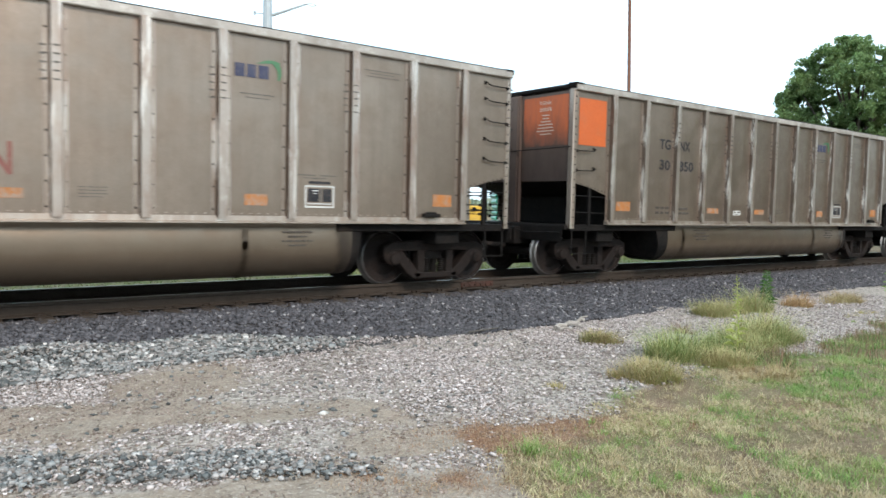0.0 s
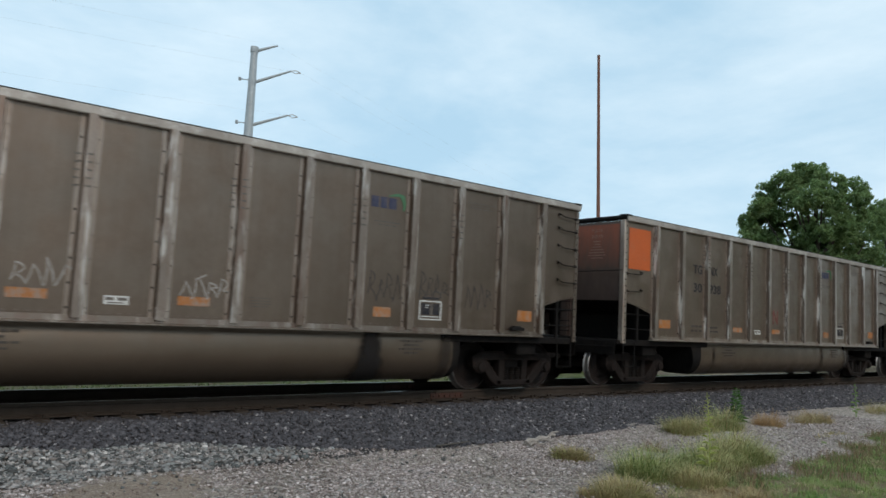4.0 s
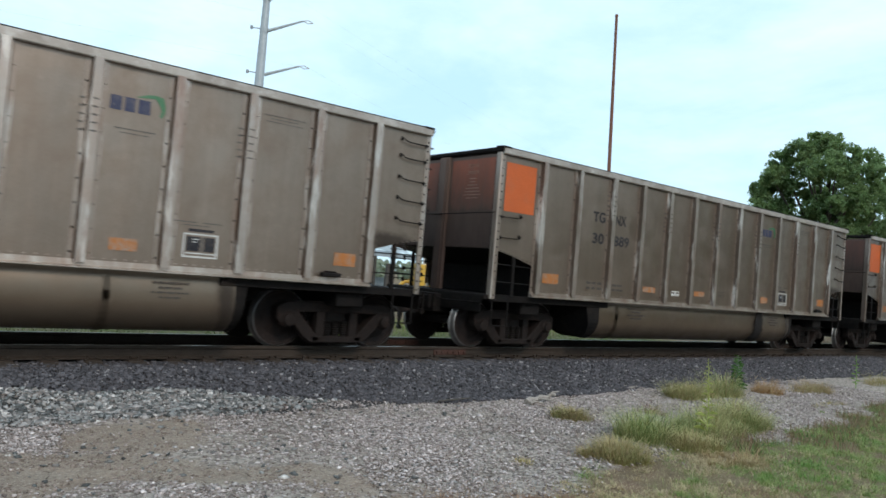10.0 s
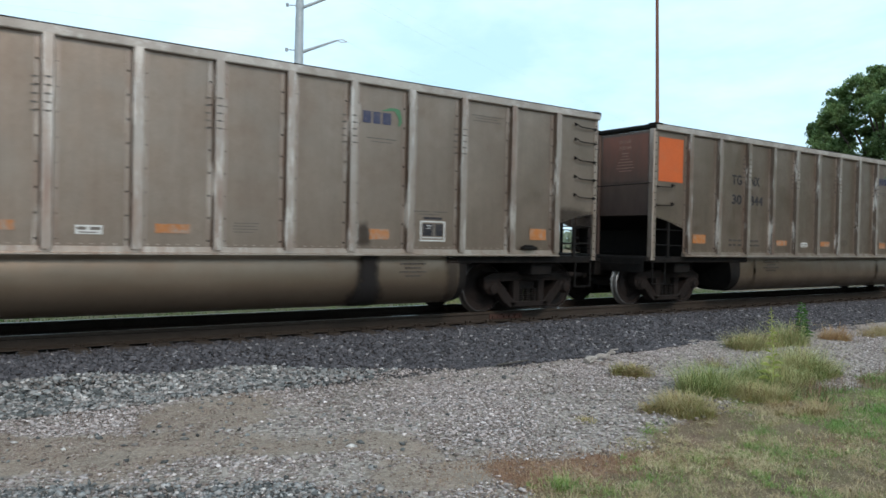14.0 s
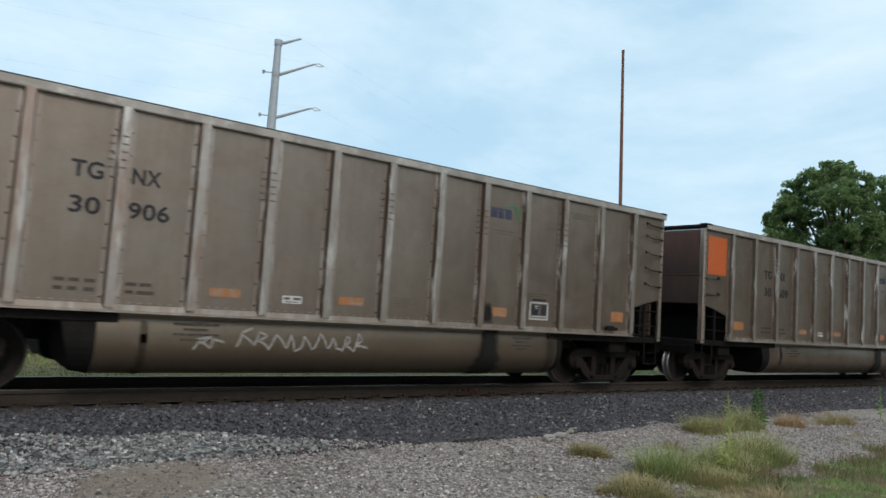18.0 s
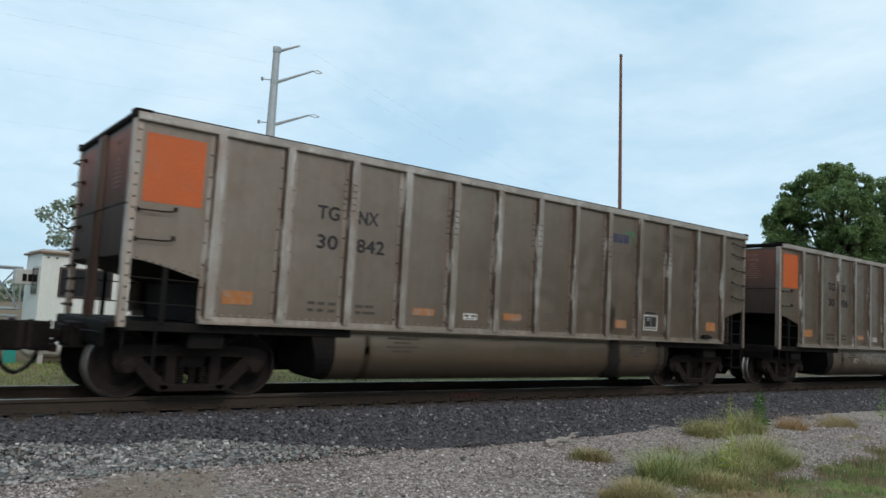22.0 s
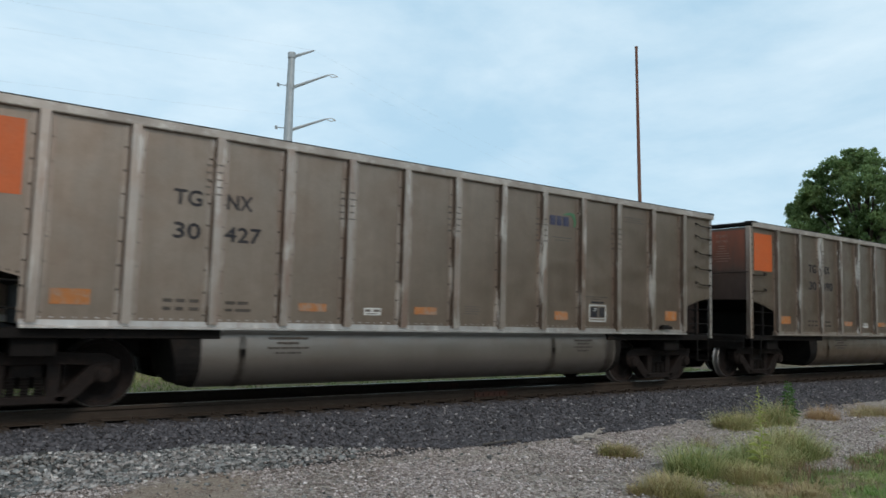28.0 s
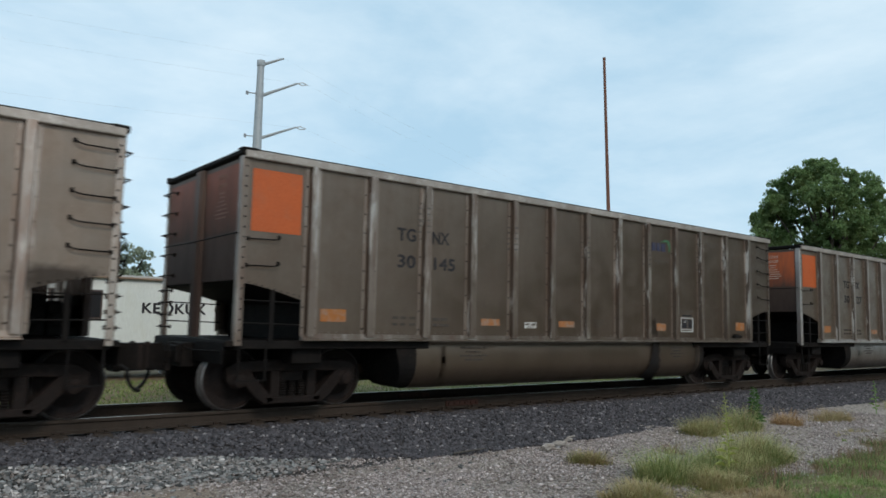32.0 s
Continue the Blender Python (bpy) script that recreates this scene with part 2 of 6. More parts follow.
END_TEXT = surface("dusty_end_lettering", (0.62, 0.50, 0.42), (0.52, 0.38, 0.30), (0.36, 0.20, 0.14), 0.7, 0, 30, 8.0, stain_amount=0.5)
FAINT_END = surface("sooted_end_lettering", (0.30, 0.175, 0.13), (0.22, 0.12, 0.09), (0.10, 0.055, 0.042), 0.7, 0, 30, 8.0, stain_amount=0.7)
PRINT = surface("belly_lettering", (0.055, 0.047, 0.042), (0.085, 0.072, 0.060), TAN, 0.7, 0, 30, 8.0, stain_amount=0.4)
CHALK = surface("white_marking", (0.62, 0.62, 0.60), (0.50, 0.49, 0.46), TAN, 0.6, 0, 30, 6.0, stain_amount=0.5)
BLUE = surface("blue_marking", (0.026, 0.030, 0.072), (0.042, 0.046, 0.085), TAN, 0.6, 0, 30, 6.0, stain_amount=0.35)
GREEN_MARK = surface("green_marking", (0.05, 0.17, 0.075), (0.065, 0.16, 0.085), TAN, 0.6, 0, 30, 6.0, stain_amount=0.3)
RED_MARK = surface("red_marking", (0.17, 0.05, 0.038), (0.20, 0.08, 0.06), TAN, 0.6, 0, 30, 6.0, stain_amount=0.5)
SPRAY = surface("white_spray_paint", (0.36, 0.34, 0.315), (0.27, 0.245, 0.22), TAN, 0.7, 0, 40, 12.0, stain_amount=0.6)
GREY_SPRAY = surface("grey_spray_paint", (0.050, 0.044, 0.043), (0.080, 0.069, 0.063), TAN, 0.7, 0, 40, 12.0, stain_amount=0.35)
def grease(name, colour, most=0.96):
    """A stain that thins out towards its edges, in an uneven way."""
    m, t, b = shader(name, 0.8)
    b.inputs["Base Color"].default_value = (*colour, 1)
    a = node(t, "ShaderNodeAttribute")
    a.attribute_name = "fade"
    add = node(t, "ShaderNodeMath")
    add.operation = "MULTIPLY_ADD"
    add.inputs[1].default_value = 0.75
    t.links.new(noisy(t, place(t), 9.0, 8, 0.7, 0.25, 0.75), add.inputs[0])
    t.links.new(a.outputs["Fac"], add.inputs[2])
    r = node(t, "ShaderNodeMapRange", **{"From Min": 0.35, "From Max": 1.15, "To Max": most})
    t.links.new(add.outputs["Value"], r.inputs["Value"])
    t.links.new(r.outputs["Result"], b.inputs["Alpha"])
    return m


STAIN = grease("black_grease", (0.012, 0.010, 0.0095))
SOFT_STAIN = grease("thin_soot", (0.030, 0.023, 0.019), 0.55)
RAIL = surface("rusty_rail_side", (0.040, 0.030, 0.023), (0.054, 0.041, 0.032), (0.030, 0.024, 0.021), 0.8, 0.1, 40, 5.0, bump=0.2)
RAIL_HEAD = surface("worn_rail_head", (0.30, 0.28, 0.26), (0.22, 0.20, 0.18), None, 0.35, 0.8, 30, 5.0, bump=0.05)
JOINT = surface("rusty_joint_steel", (0.075, 0.032, 0.023), (0.055, 0.033, 0.026), (0.04, 0.032, 0.028), 0.85, 0, 30, 6.0, bump=0.3)
TIE = surface("creosoted_wood", (0.055, 0.043, 0.035), (0.085, 0.068, 0.055), (0.12, 0.105, 0.09), 0.85, 0, 20, 3.0, stretch=(6, 0.5, 6), bump=0.4)
BALLAST = surface("dark_ballast_bed", (0.064, 0.060, 0.060), (0.084, 0.078, 0.078), (0.12, 0.110, 0.107), 0.9, 0, 22, 2.0, bump=0.8)


def warm(c):
    return (c[0] * 1.03, c[1], c[2] * 1.05)


def stones(name, dark, light, odd, between=()):
    m, t, b = shader(name, 0.85)
    dark, light, odd, between = (warm(dark), warm(light), warm(odd), [(at, warm(c)) for at, c in between])
    isl = node(t, "ShaderNodeNewGeometry").outputs["Random Per Island"]
    ramp2 = node(t, "ShaderNodeValToRGB")
    els = ramp2.color_ramp.elements
    els[0].position, els[0].color = 0.0, (*dark, 1)
    els[1].position, els[1].color = 0.95, (*light, 1)
    for at, tone in (*between, (0.985, odd)):
        els.new(at).color = (*tone, 1)
    t.links.new(isl, ramp2.inputs["Fac"])
    grit = noisy(t, place(t), 30.0, 8, 0.7)
    t.links.new(mixed(t, times(t, grit, 0.35), ramp2.outputs["Color"], tuple(c * 0.6 for c in dark)), b.inputs["Base Color"])
    return m


DARK_STONE = stones("dark_ballast_stone", (0.038, 0.0375, 0.0390), (0.120, 0.117, 0.120), (0.30, 0.29, 0.275))
PALE_STONE = stones("pale_gravel_stone", (0.150, 0.126, 0.108), (0.57, 0.505, 0.45), (0.80, 0.74, 0.68), ((0.40, (0.325, 0.280, 0.244)), (0.6, (0.42, 0.390, 0.358))))
CLOD = stones("earth_crumb", (0.13, 0.10, 0.078), (0.36, 0.295, 0.24), (0.60, 0.56, 0.51))
BIG_STONE = stones("limestone_rubble", (0.046, 0.046, 0.042), (0.395, 0.375, 0.34), (0.62, 0.60, 0.54), ((0.30, (0.132, 0.144, 0.135)), (0.52, (0.225, 0.200, 0.173)), (0.75, (0.272, 0.288, 0.268))))


def ground_material():
    m, t, b = shader("gravel_dirt_and_turf", 0.92)
    v = place(t, world_space=True)
    pebble = node(t, "ShaderNodeTexVoronoi", Scale=26.0)
    t.links.new(v, pebble.inputs["Vector"])
    shade = node(t, "ShaderNodeSeparateColor")
    t.links.new(pebble.outputs["Color"], shade.inputs["Color"])
    gravel = mixed(t, shade.outputs["Red"], (0.130, 0.108, 0.090), (0.48, 0.425, 0.375))
    gravel = mixed(t, times(t, noisy(t, v, 1.2, 8, 0.65), 0.35), gravel, (0.33, 0.285, 0.243))
    fine = noisy(t, v, 18.0, 9, 0.75)
    dirt = mixed(t, fine, (0.235, 0.176, 0.132), (0.37, 0.293, 0.230))
    dirt = mixed(t, noisy(t, v, 2.2, 6), dirt, (0.30, 0.25, 0.20))
    dirt = mixed(t, times(t, noisy(t, v, 5.0, 8, 0.7, 0.45, 0.65), 0.55), dirt, (0.185, 0.145, 0.112))
    dirt = mixed(t, times(t, noisy(t, v, 34.0, 6, 0.8, 0.53, 0.62), 0.7), dirt, (0.52, 0.47, 0.41))
    dirt = mixed(t, times(t, noisy(t, v, 27.0, 7, 0.8, 0.53, 0.63), 0.7), dirt, (0.10, 0.075, 0.057))
    soil = mixed(t, noisy(t, v, 3.0, 8, 0.7), (0.105, 0.066, 0.044), (0.225, 0.150, 0.100))
    soil = mixed(t, times(t, noisy(t, v, 1.6, 6, 0.6), 0.7), soil, (0.15, 0.135, 0.066))
    soil = mixed(t, times(t, noisy(t, v, 30.0, 7, 0.8, 0.54, 0.64), 0.7), soil, (0.42, 0.34, 0.22))
    soil = mixed(t, times(t, noisy(t, v, 24.0, 7, 0.8, 0.54, 0.64), 0.7), soil, (0.09, 0.068, 0.040))
    rust = mixed(t, fine, (0.150, 0.078, 0.048), (0.30, 0.185, 0.125))
    mask = {}
    for key in ("dirt", "turf", "rust"):
        a = node(t, "ShaderNodeAttribute")
        a.attribute_name = key
        add = node(t, "ShaderNodeMath")
        add.operation = "ADD"
        t.links.new(a.outputs["Fac"], add.inputs[0])
        edge = noisy(t, v, 3.3, 9, 0.7, 0.0, 1.0)
        t.links.new(edge, add.inputs[1])
        r = node(t, "ShaderNodeMapRange", **{"From Min": 0.86, "From Max": 1.10})
        t.links.new(add.outputs["Value"], r.inputs["Value"])
        mask[key] = r.outputs["Result"]
    col = mixed(t, mask["dirt"], gravel, dirt)
    col = mixed(t, mask["turf"], col, soil)
    col = mixed(t, mask["rust"], col, rust)
    t.links.new(col, b.inputs["Base Color"])
    h = mixed(t, 0.5, pebble.outputs["Distance"], fine)
    bumped(t, b, h, 0.7, 0.03)
    return m


GROUND = ground_material()


def leafy(name, dark, light, dry=None, translucent=0.25):
    m, t, b = shader(name, 0.6)
    isl = node(t, "ShaderNodeNewGeometry").outputs["Random Per Island"]
    col = mixed(t, isl, dark, light)
    big = noisy(t, place(t, world_space=True), 0.5, 5, 0.6)
    col = mixed(t, times(t, big, 0.5), col, tuple(c * 0.75 for c in light))
    if dry:
        sel = node(t, "ShaderNodeMapRange", **{"From Min": 0.36, "From Max": 0.62})
        patch = noisy(t, place(t, world_space=True), 1.4, 6, 0.65)
        t.links.new(mixed(t, 0.5, isl, patch), sel.inputs["Value"])
        col = mixed(t, sel.outputs["Result"], col, dry)
    t.links.new(col, b.inputs["Base Color"])
    tr = node(t, "ShaderNodeBsdfTranslucent")
    t.links.new(col, tr.inputs["Color"])
    ms = node(t, "ShaderNodeMixShader")
    ms.inputs["Fac"].default_value = translucent
    t.links.new(b.outputs["BSDF"], ms.inputs[1])
    t.links.new(tr.outputs["BSDF"], ms.inputs[2])
    t.links.new(ms.outputs["Shader"], t.nodes["Material Output"].inputs["Surface"])
    return m


TREE_LEAF = leafy("broad_leaves", (0.095, 0.165, 0.058), (0.235, 0.335, 0.125), translucent=0.5)
FAR_LEAF = leafy("grey_green_leaves", (0.19, 0.235, 0.165), (0.34, 0.385, 0.27), translucent=0.45)
TURF = leafy("turf_blades", (0.165, 0.185, 0.060), (0.42, 0.375, 0.175), (0.56, 0.47, 0.28))
STRAW_TURF = leafy("straw_blades", (0.29, 0.225, 0.118), (0.60, 0.50, 0.315), (0.42, 0.33, 0.185))
GREEN_TURF = leafy("green_turf_blades", (0.085, 0.190, 0.026), (0.195, 0.345, 0.066), (0.27, 0.32, 0.10))
RUST_TURF = leafy("rust_dead_blades", (0.20, 0.095, 0.045), (0.38, 0.215, 0.115), (0.40, 0.28, 0.17))
RUST_TUFT = leafy("orange_dry_blades", (0.34, 0.19, 0.085), (0.44, 0.28, 0.13))
TUFT = leafy("tuft_blades", (0.135, 0.205, 0.050), (0.305, 0.375, 0.122), (0.42, 0.40, 0.17))
OLIVE_TUFT = leafy("olive_blades", (0.190, 0.195, 0.058), (0.38, 0.36, 0.130), (0.42, 0.335, 0.16))
DRY_TUFT = leafy("dry_blades", (0.32, 0.27, 0.125), (0.45, 0.38, 0.19), (0.36, 0.245, 0.13))
BROWN_TURF = leafy("brown_seed_grass", (0.12, 0.125, 0.045), (0.22, 0.175, 0.085), (0.25, 0.145, 0.095))
THATCH = leafy("straw_thatch", (0.11, 0.075, 0.045), (0.48, 0.385, 0.25))
DEAD = leafy("dead_stems", (0.055, 0.038, 0.028), (0.16, 0.115, 0.080))
WEED_LEAF = leafy("weed_leaves", (0.12, 0.25, 0.045), (0.22, 0.37, 0.08))
DARK_WEED = leafy("dark_weed_leaves", (0.050, 0.125, 0.028), (0.11, 0.225, 0.052))
PALE_WEED = leafy("pale_weed_leaves", (0.33, 0.38, 0.085), (0.50, 0.54, 0.16))
FAR_TURF = leafy("far_turf", (0.082, 0.165, 0.026), (0.175, 0.255, 0.052), (0.27, 0.30, 0.095))
BARK = surface("bark", (0.075, 0.06, 0.048), (0.11, 0.09, 0.075), None, 0.9, 0, 14, 3.0, stretch=(3, 3, 0.5), bump=0.6)
WHITE_WALL = surface("white_sheet_metal", (0.74, 0.76, 0.72), (0.66, 0.69, 0.64), (0.55, 0.55, 0.45), 0.5, 0, 20, 0.8, stretch=(1, 1, 0.3), stain_amount=0.5, bump=0.05)
ROOF_EDGE = surface("brown_roof_trim", (0.24, 0.17, 0.12), (0.30, 0.22, 0.16), None, 0.7)
FRAME_BROWN = surface("dark_brown_frame", (0.060, 0.042, 0.034), (0.085, 0.060, 0.048), None, 0.6)
GLASS_DARK, _t, _b = shader("dark_window_glass", 0.08)
_b.inputs["Base Color"].default_value = (0.022, 0.022, 0.024, 1)
GALV = surface("galvanised_steel", (0.38, 0.42, 0.44), (0.31, 0.345, 0.365), (0.52, 0.54, 0.55), 0.5, 0.1, 20, 1.2, bump=0.0)
RUSTY_POLE = surface("rust_brown_mast", (0.165, 0.078, 0.055), (0.19, 0.098, 0.070), None, 0.85, 0.0, 6, 0.4, bump=0.0)
GREY_STEEL = surface("grey_lattice_paint", (0.24, 0.28, 0.30), (0.32, 0.36, 0.38), (0.15, 0.11, 0.09), 0.6, 0.2)
YELLOW = surface("machine_yellow", (0.60, 0.36, 0.03), (0.52, 0.32, 0.04), (0.25, 0.18, 0.10), 0.45, 0, 25, 2.0, stain_amount=0.5)
PIPE_GREEN = surface("green_plastic_pipe", (0.012, 0.27, 0.17), (0.02, 0.33, 0.22), None, 0.35, 0, 20, 2.0, bump=0.03, vary=0.3)
TEAL = surface("teal_paint", (0.02, 0.28, 0.24), (0.03, 0.24, 0.20), None, 0.5)
PALE_BOX = surface("pale_grey_paint", (0.50, 0.51, 0.50), (0.42, 0.43, 0.42), (0.3, 0.28, 0.25), 0.6)
DARK_POST = surface("dark_post_wood", (0.06, 0.055, 0.05), (0.09, 0.08, 0.07), None, 0.85)
RUBBER = surface("hose_rubber", (0.013, 0.013, 0.0135), (0.022, 0.021, 0.020), (0.05, 0.045, 0.04), 0.7)
CONCRETE = surface("concrete_block", (0.42, 0.40, 0.37), (0.35, 0.33, 0.30), None, 0.9)
DRIFT = surface("bleached_wood", (0.40, 0.365, 0.325), (0.27, 0.235, 0.205), (0.07, 0.052, 0.042), 0.85, 0, 14, 6.0, stretch=(1, 5, 5), bump=0.5, stain_amount=0.9)


# ---- mesh helpers ----
def mesh_of(bm, name, *materials):
    me = bpy.data.meshes.new(name)
    bm.normal_update()
    bm.to_mesh(me)
    bm.free()
    for m in materials:
        me.materials.append(m)
    return me


def part(name, bm, material, parent, label="", at=None, smooth=False):
    me = bm if isinstance(bm, bpy.types.Mesh) else mesh_of(bm, name, *(material if isinstance(material, tuple) else (material,)))
    if smooth:
        me.polygons.foreach_set("use_smooth", [True] * len(me.polygons))
    ob = new(name, me)
    if parent:
        ob.parent = parent
    if at is not None:
        ob.matrix_basis = at
    if label:
        tagged(ob, label)
    return ob


def thing(name, label, category, at, group="", kind=""):
    ob = new(name)
    ob.empty_display_size = 0.3
    ob.matrix_basis = at
    return tagged(ob, label, category, group, kind)


def box(bm, x0, x1, y0, y1, z0, z1, bevel=0.0):
    vs = [bm.verts.new((x, y, z)) for x in (x0, x1) for y in (y0, y1) for z in (z0, z1)]
    made = [bm.faces.new([vs[k] for k in f]) for f in ((0, 1, 3, 2), (4, 6, 7, 5), (0, 4, 5, 1), (2, 3, 7, 6), (0, 2, 6, 4), (1, 5, 7, 3))]
    if bevel:
        edges = {e for f in made for e in f.edges}
        bmesh.ops.bevel(bm, geom=list(edges), offset=bevel, segments=1, affect="EDGES")
    return bm


def boxes(*rows, bevel=0.0):
    bm = bmesh.new()
    for r in rows:
        box(bm, *r, bevel=bevel)
    return bm


def prism(bm, outline, axis, a, b):
    """Extrudes an outline. axis 'x': outline in (y, z); 'y': in (x, z); 'z': in (x, y)."""
    def at(p, w):
        return {"x": (w, p[0], p[1]), "y": (p[0], w, p[1]), "z": (p[0], p[1], w)}[axis]
    lo = [bm.verts.new(at(p, a)) for p in outline]
    hi = [bm.verts.new(at(p, b)) for p in outline]
    n = len(outline)
    for k in range(n):
        bm.faces.new((lo[k], lo[(k + 1) % n], hi[(k + 1) % n], hi[k]))
    bm.faces.new(lo[::-1])
    bm.faces.new(hi)
    bmesh.ops.recalc_face_normals(bm, faces=bm.faces[:])
    return bm


def tube(bm, points, r, sides=8, r_end=None, cap=True):
    pts = [Vector(p) for p in points]
    rings = []
    for k, p in enumerate(pts):
        way = (pts[min(k + 1, len(pts) - 1)] - pts[max(k - 1, 0)]).normalized()
        side = way.cross(Vector((0, 0, 1)))
        side = side.normalized() if side.length > 1e-4 else Vector((1, 0, 0))
        up = side.cross(way)
        rad = r if r_end is None else r + (r_end - r) * k / (len(pts) - 1)
        rings.append([bm.verts.new(p + rad * (cos(2 * pi * q / sides) * side + sin(2 * pi * q / sides) * up)) for q in range(sides)])
    for a, b in zip(rings, rings[1:]):
        for q in range(sides):
            bm.faces.new((a[q], a[(q + 1) % sides], b[(q + 1) % sides], b[q]))
    if cap:
        bm.faces.new(rings[0][::-1])
        bm.faces.new(rings[-1])
    return bm


def lathe(bm, outline, sides=24, axis="y", centre=(0, 0, 0), slot=None):
    """Turns (along, radius) points round an axis. slot: a material index for each band."""
    rings = []
    c = Vector(centre)
    for along, rad in outline:
        ring = []
        for q in range(sides):
            a, b = rad * cos(2 * pi * q / sides), rad * sin(2 * pi * q / sides)
            ring.append(bm.verts.new(c + Vector({"x": (along, a, b), "y": (a, along, b), "z": (a, b, along)}[axis])))
        rings.append(ring)
    for n, (a, b) in enumerate(zip(rings, rings[1:])):
        for q in range(sides):
            f = bm.faces.new((a[q], a[(q + 1) % sides], b[(q + 1) % sides], b[q]))
            if slot:
                f.material_index = slot[n]
    bm.faces.new(rings[0][::-1])
    bm.faces.new(rings[-1])
    bmesh.ops.recalc_face_normals(bm, faces=bm.faces[:])
    return bm


def words(text, size, spread=1.0, bold=0.0):
    """Lettering as a flat mesh in the xz plane, its lower left corner at the origin, facing -y."""
    cu = bpy.data.curves.new("lettering", "FONT")
    cu.body, cu.size, cu.space_character, cu.extrude = text, size, spread, 0.0015
    ob = bpy.data.objects.new("lettering", cu)
    me = bpy.data.meshes.new_from_object(ob)
    bpy.data.objects.remove(ob)
    bpy.data.curves.remove(cu)
    me.transform(Matrix.Rotation(pi / 2, 4, "X"))
    if bold:
        bm = bmesh.new()
        for k, (dx, dz) in enumerate(((0, 0), (1, 0), (-1, 0), (0, 1), (0, -1))):
            me.transform(Matrix.Translation((dx * bold, k * 0.0007, dz * bold)))
            bm.from_mesh(me)
            me.transform(Matrix.Translation((-dx * bold, -k * 0.0007, -dz * bold)))
        bm.to_mesh(me)
        bm.free()
    return me


def points_mesh(name, verts, faces, material):
    """A mesh from numpy arrays of vertices and triangles or quads."""
    me = bpy.data.meshes.new(name)
    nv, nf, k = len(verts), len(faces), faces.shape[1]
    me.vertices.add(nv)
    me.vertices.foreach_set("co", np.ascontiguousarray(verts, dtype=np.float32).ravel())
    me.loops.add(nf * k)
    me.loops.foreach_set("vertex_index", np.ascontiguousarray(faces, dtype=np.int32).ravel())
    me.polygons.add(nf)
    me.polygons.foreach_set("loop_start", np.arange(0, nf * k, k, dtype=np.int32))
    me.polygons.foreach_set("loop_total", np.full(nf, k, dtype=np.int32))
    me.update(calc_edges=True)
    me.validate()
    me.materials.append(material)
    return me


rng = np.random.default_rng(7)


def smooth_noise(x, y, scale, seed):
    """Value noise on a lattice, for heights and masks, between 0 and 1."""
    table = np.random.default_rng(seed).random((64, 64))
    fx, fy = x / scale, y / scale
    ix, iy = np.floor(fx).astype(int), np.floor(fy).astype(int)
    u, v = fx - ix, fy - iy
    u, v = u * u * (3 - 2 * u), v * v * (3 - 2 * v)
    a, b = table[ix % 64, iy % 64], table[(ix + 1) % 64, iy % 64]
    c, d = table[ix % 64, (iy + 1) % 64], table[(ix + 1) % 64, (iy + 1) % 64]
    return (a * (1 - u) + b * u) * (1 - v) + (c * (1 - u) + d * u) * v


# ---- the ground ----
LOW = -0.5                             # the yard, below the rails
NEAR_RAIL, FAR_RAIL, TRACK_MID = 10.635, 12.145, 11.39
TURF_X = (-40, 2.2, 2.9, 3.45, 3.75, 4.6, 5.3, 5.8, 6.7, 7.4, 8.2, 9.7, 13.3, 20.0, 60.0)
TURF_Y = (0.5, 1.2, 2.3, 3.4, 4.15, 4.3, 4.45, 4.75, 5.05, 5.0, 5.05, 5.15, 5.5, 6.3, 6.8)
FOOT_X = (1.0, 2.2, 3.5, 4.8, 6.3, 8.5, 11.7, 13.0, 18.0)
FOOT_Y = (9.30, 9.18, 9.05, 8.75, 8.25, 8.12, 8.28, 8.50, 8.55)


def turf(x, y):
    """1 inside the lawn, falling to 0 at its ragged edge."""
    edge = np.interp(x, TURF_X, TURF_Y) + (smooth_noise(x, y, 0.9, 3) - 0.5) * 1.1
    lawn = np.clip((edge - y) / 0.7 + 0.35, 0, 1)
    beyond = np.clip((y - 14.9 + (smooth_noise(x, y, 1.5, 4) - 0.5)) / 0.8, 0, 1)
    return np.maximum(lawn, beyond)


def dirt(x, y):
    """Bare ground: a worn patch by the windrow, a slanting wheel lane, and the verge of the lawn."""
    wx = x + (smooth_noise(x, y, 0.6, 6) - 0.5) * 0.7
    wy = y + (smooth_noise(x, y, 0.5, 7) - 0.5) * 0.5
    worn = np.exp(-(((wx - 2.5) / 0.85) ** 2 + ((wy - 7.5) / 0.75) ** 2))
    lane = np.exp(-((wy - 7.3 + 0.53 * wx) / 0.46) ** 4) * np.clip((4.3 - x) / 0.9, 0, 1)
    verge = np.clip((5.35 - 0.45 * wx - wy) / 0.3 + 0.5, 0, 1) * np.clip((3.9 - x) / 0.7, 0, 1)
    corner = np.exp(-(((wx - 3.35) / 0.75) ** 2 + ((wy - 4.75) / 0.42) ** 2))
    patchy = np.clip((smooth_noise(x * 0.45, y, 0.5, 5) - 0.42) * 1.7, 0, 1)
    return np.clip(np.maximum(np.maximum(np.maximum(worn, corner), lane), verge) * (0.8 + 0.35 * patchy) + 0.5 * patchy * np.clip((9 - x) / 9, 0, 1), 0, 0.95)


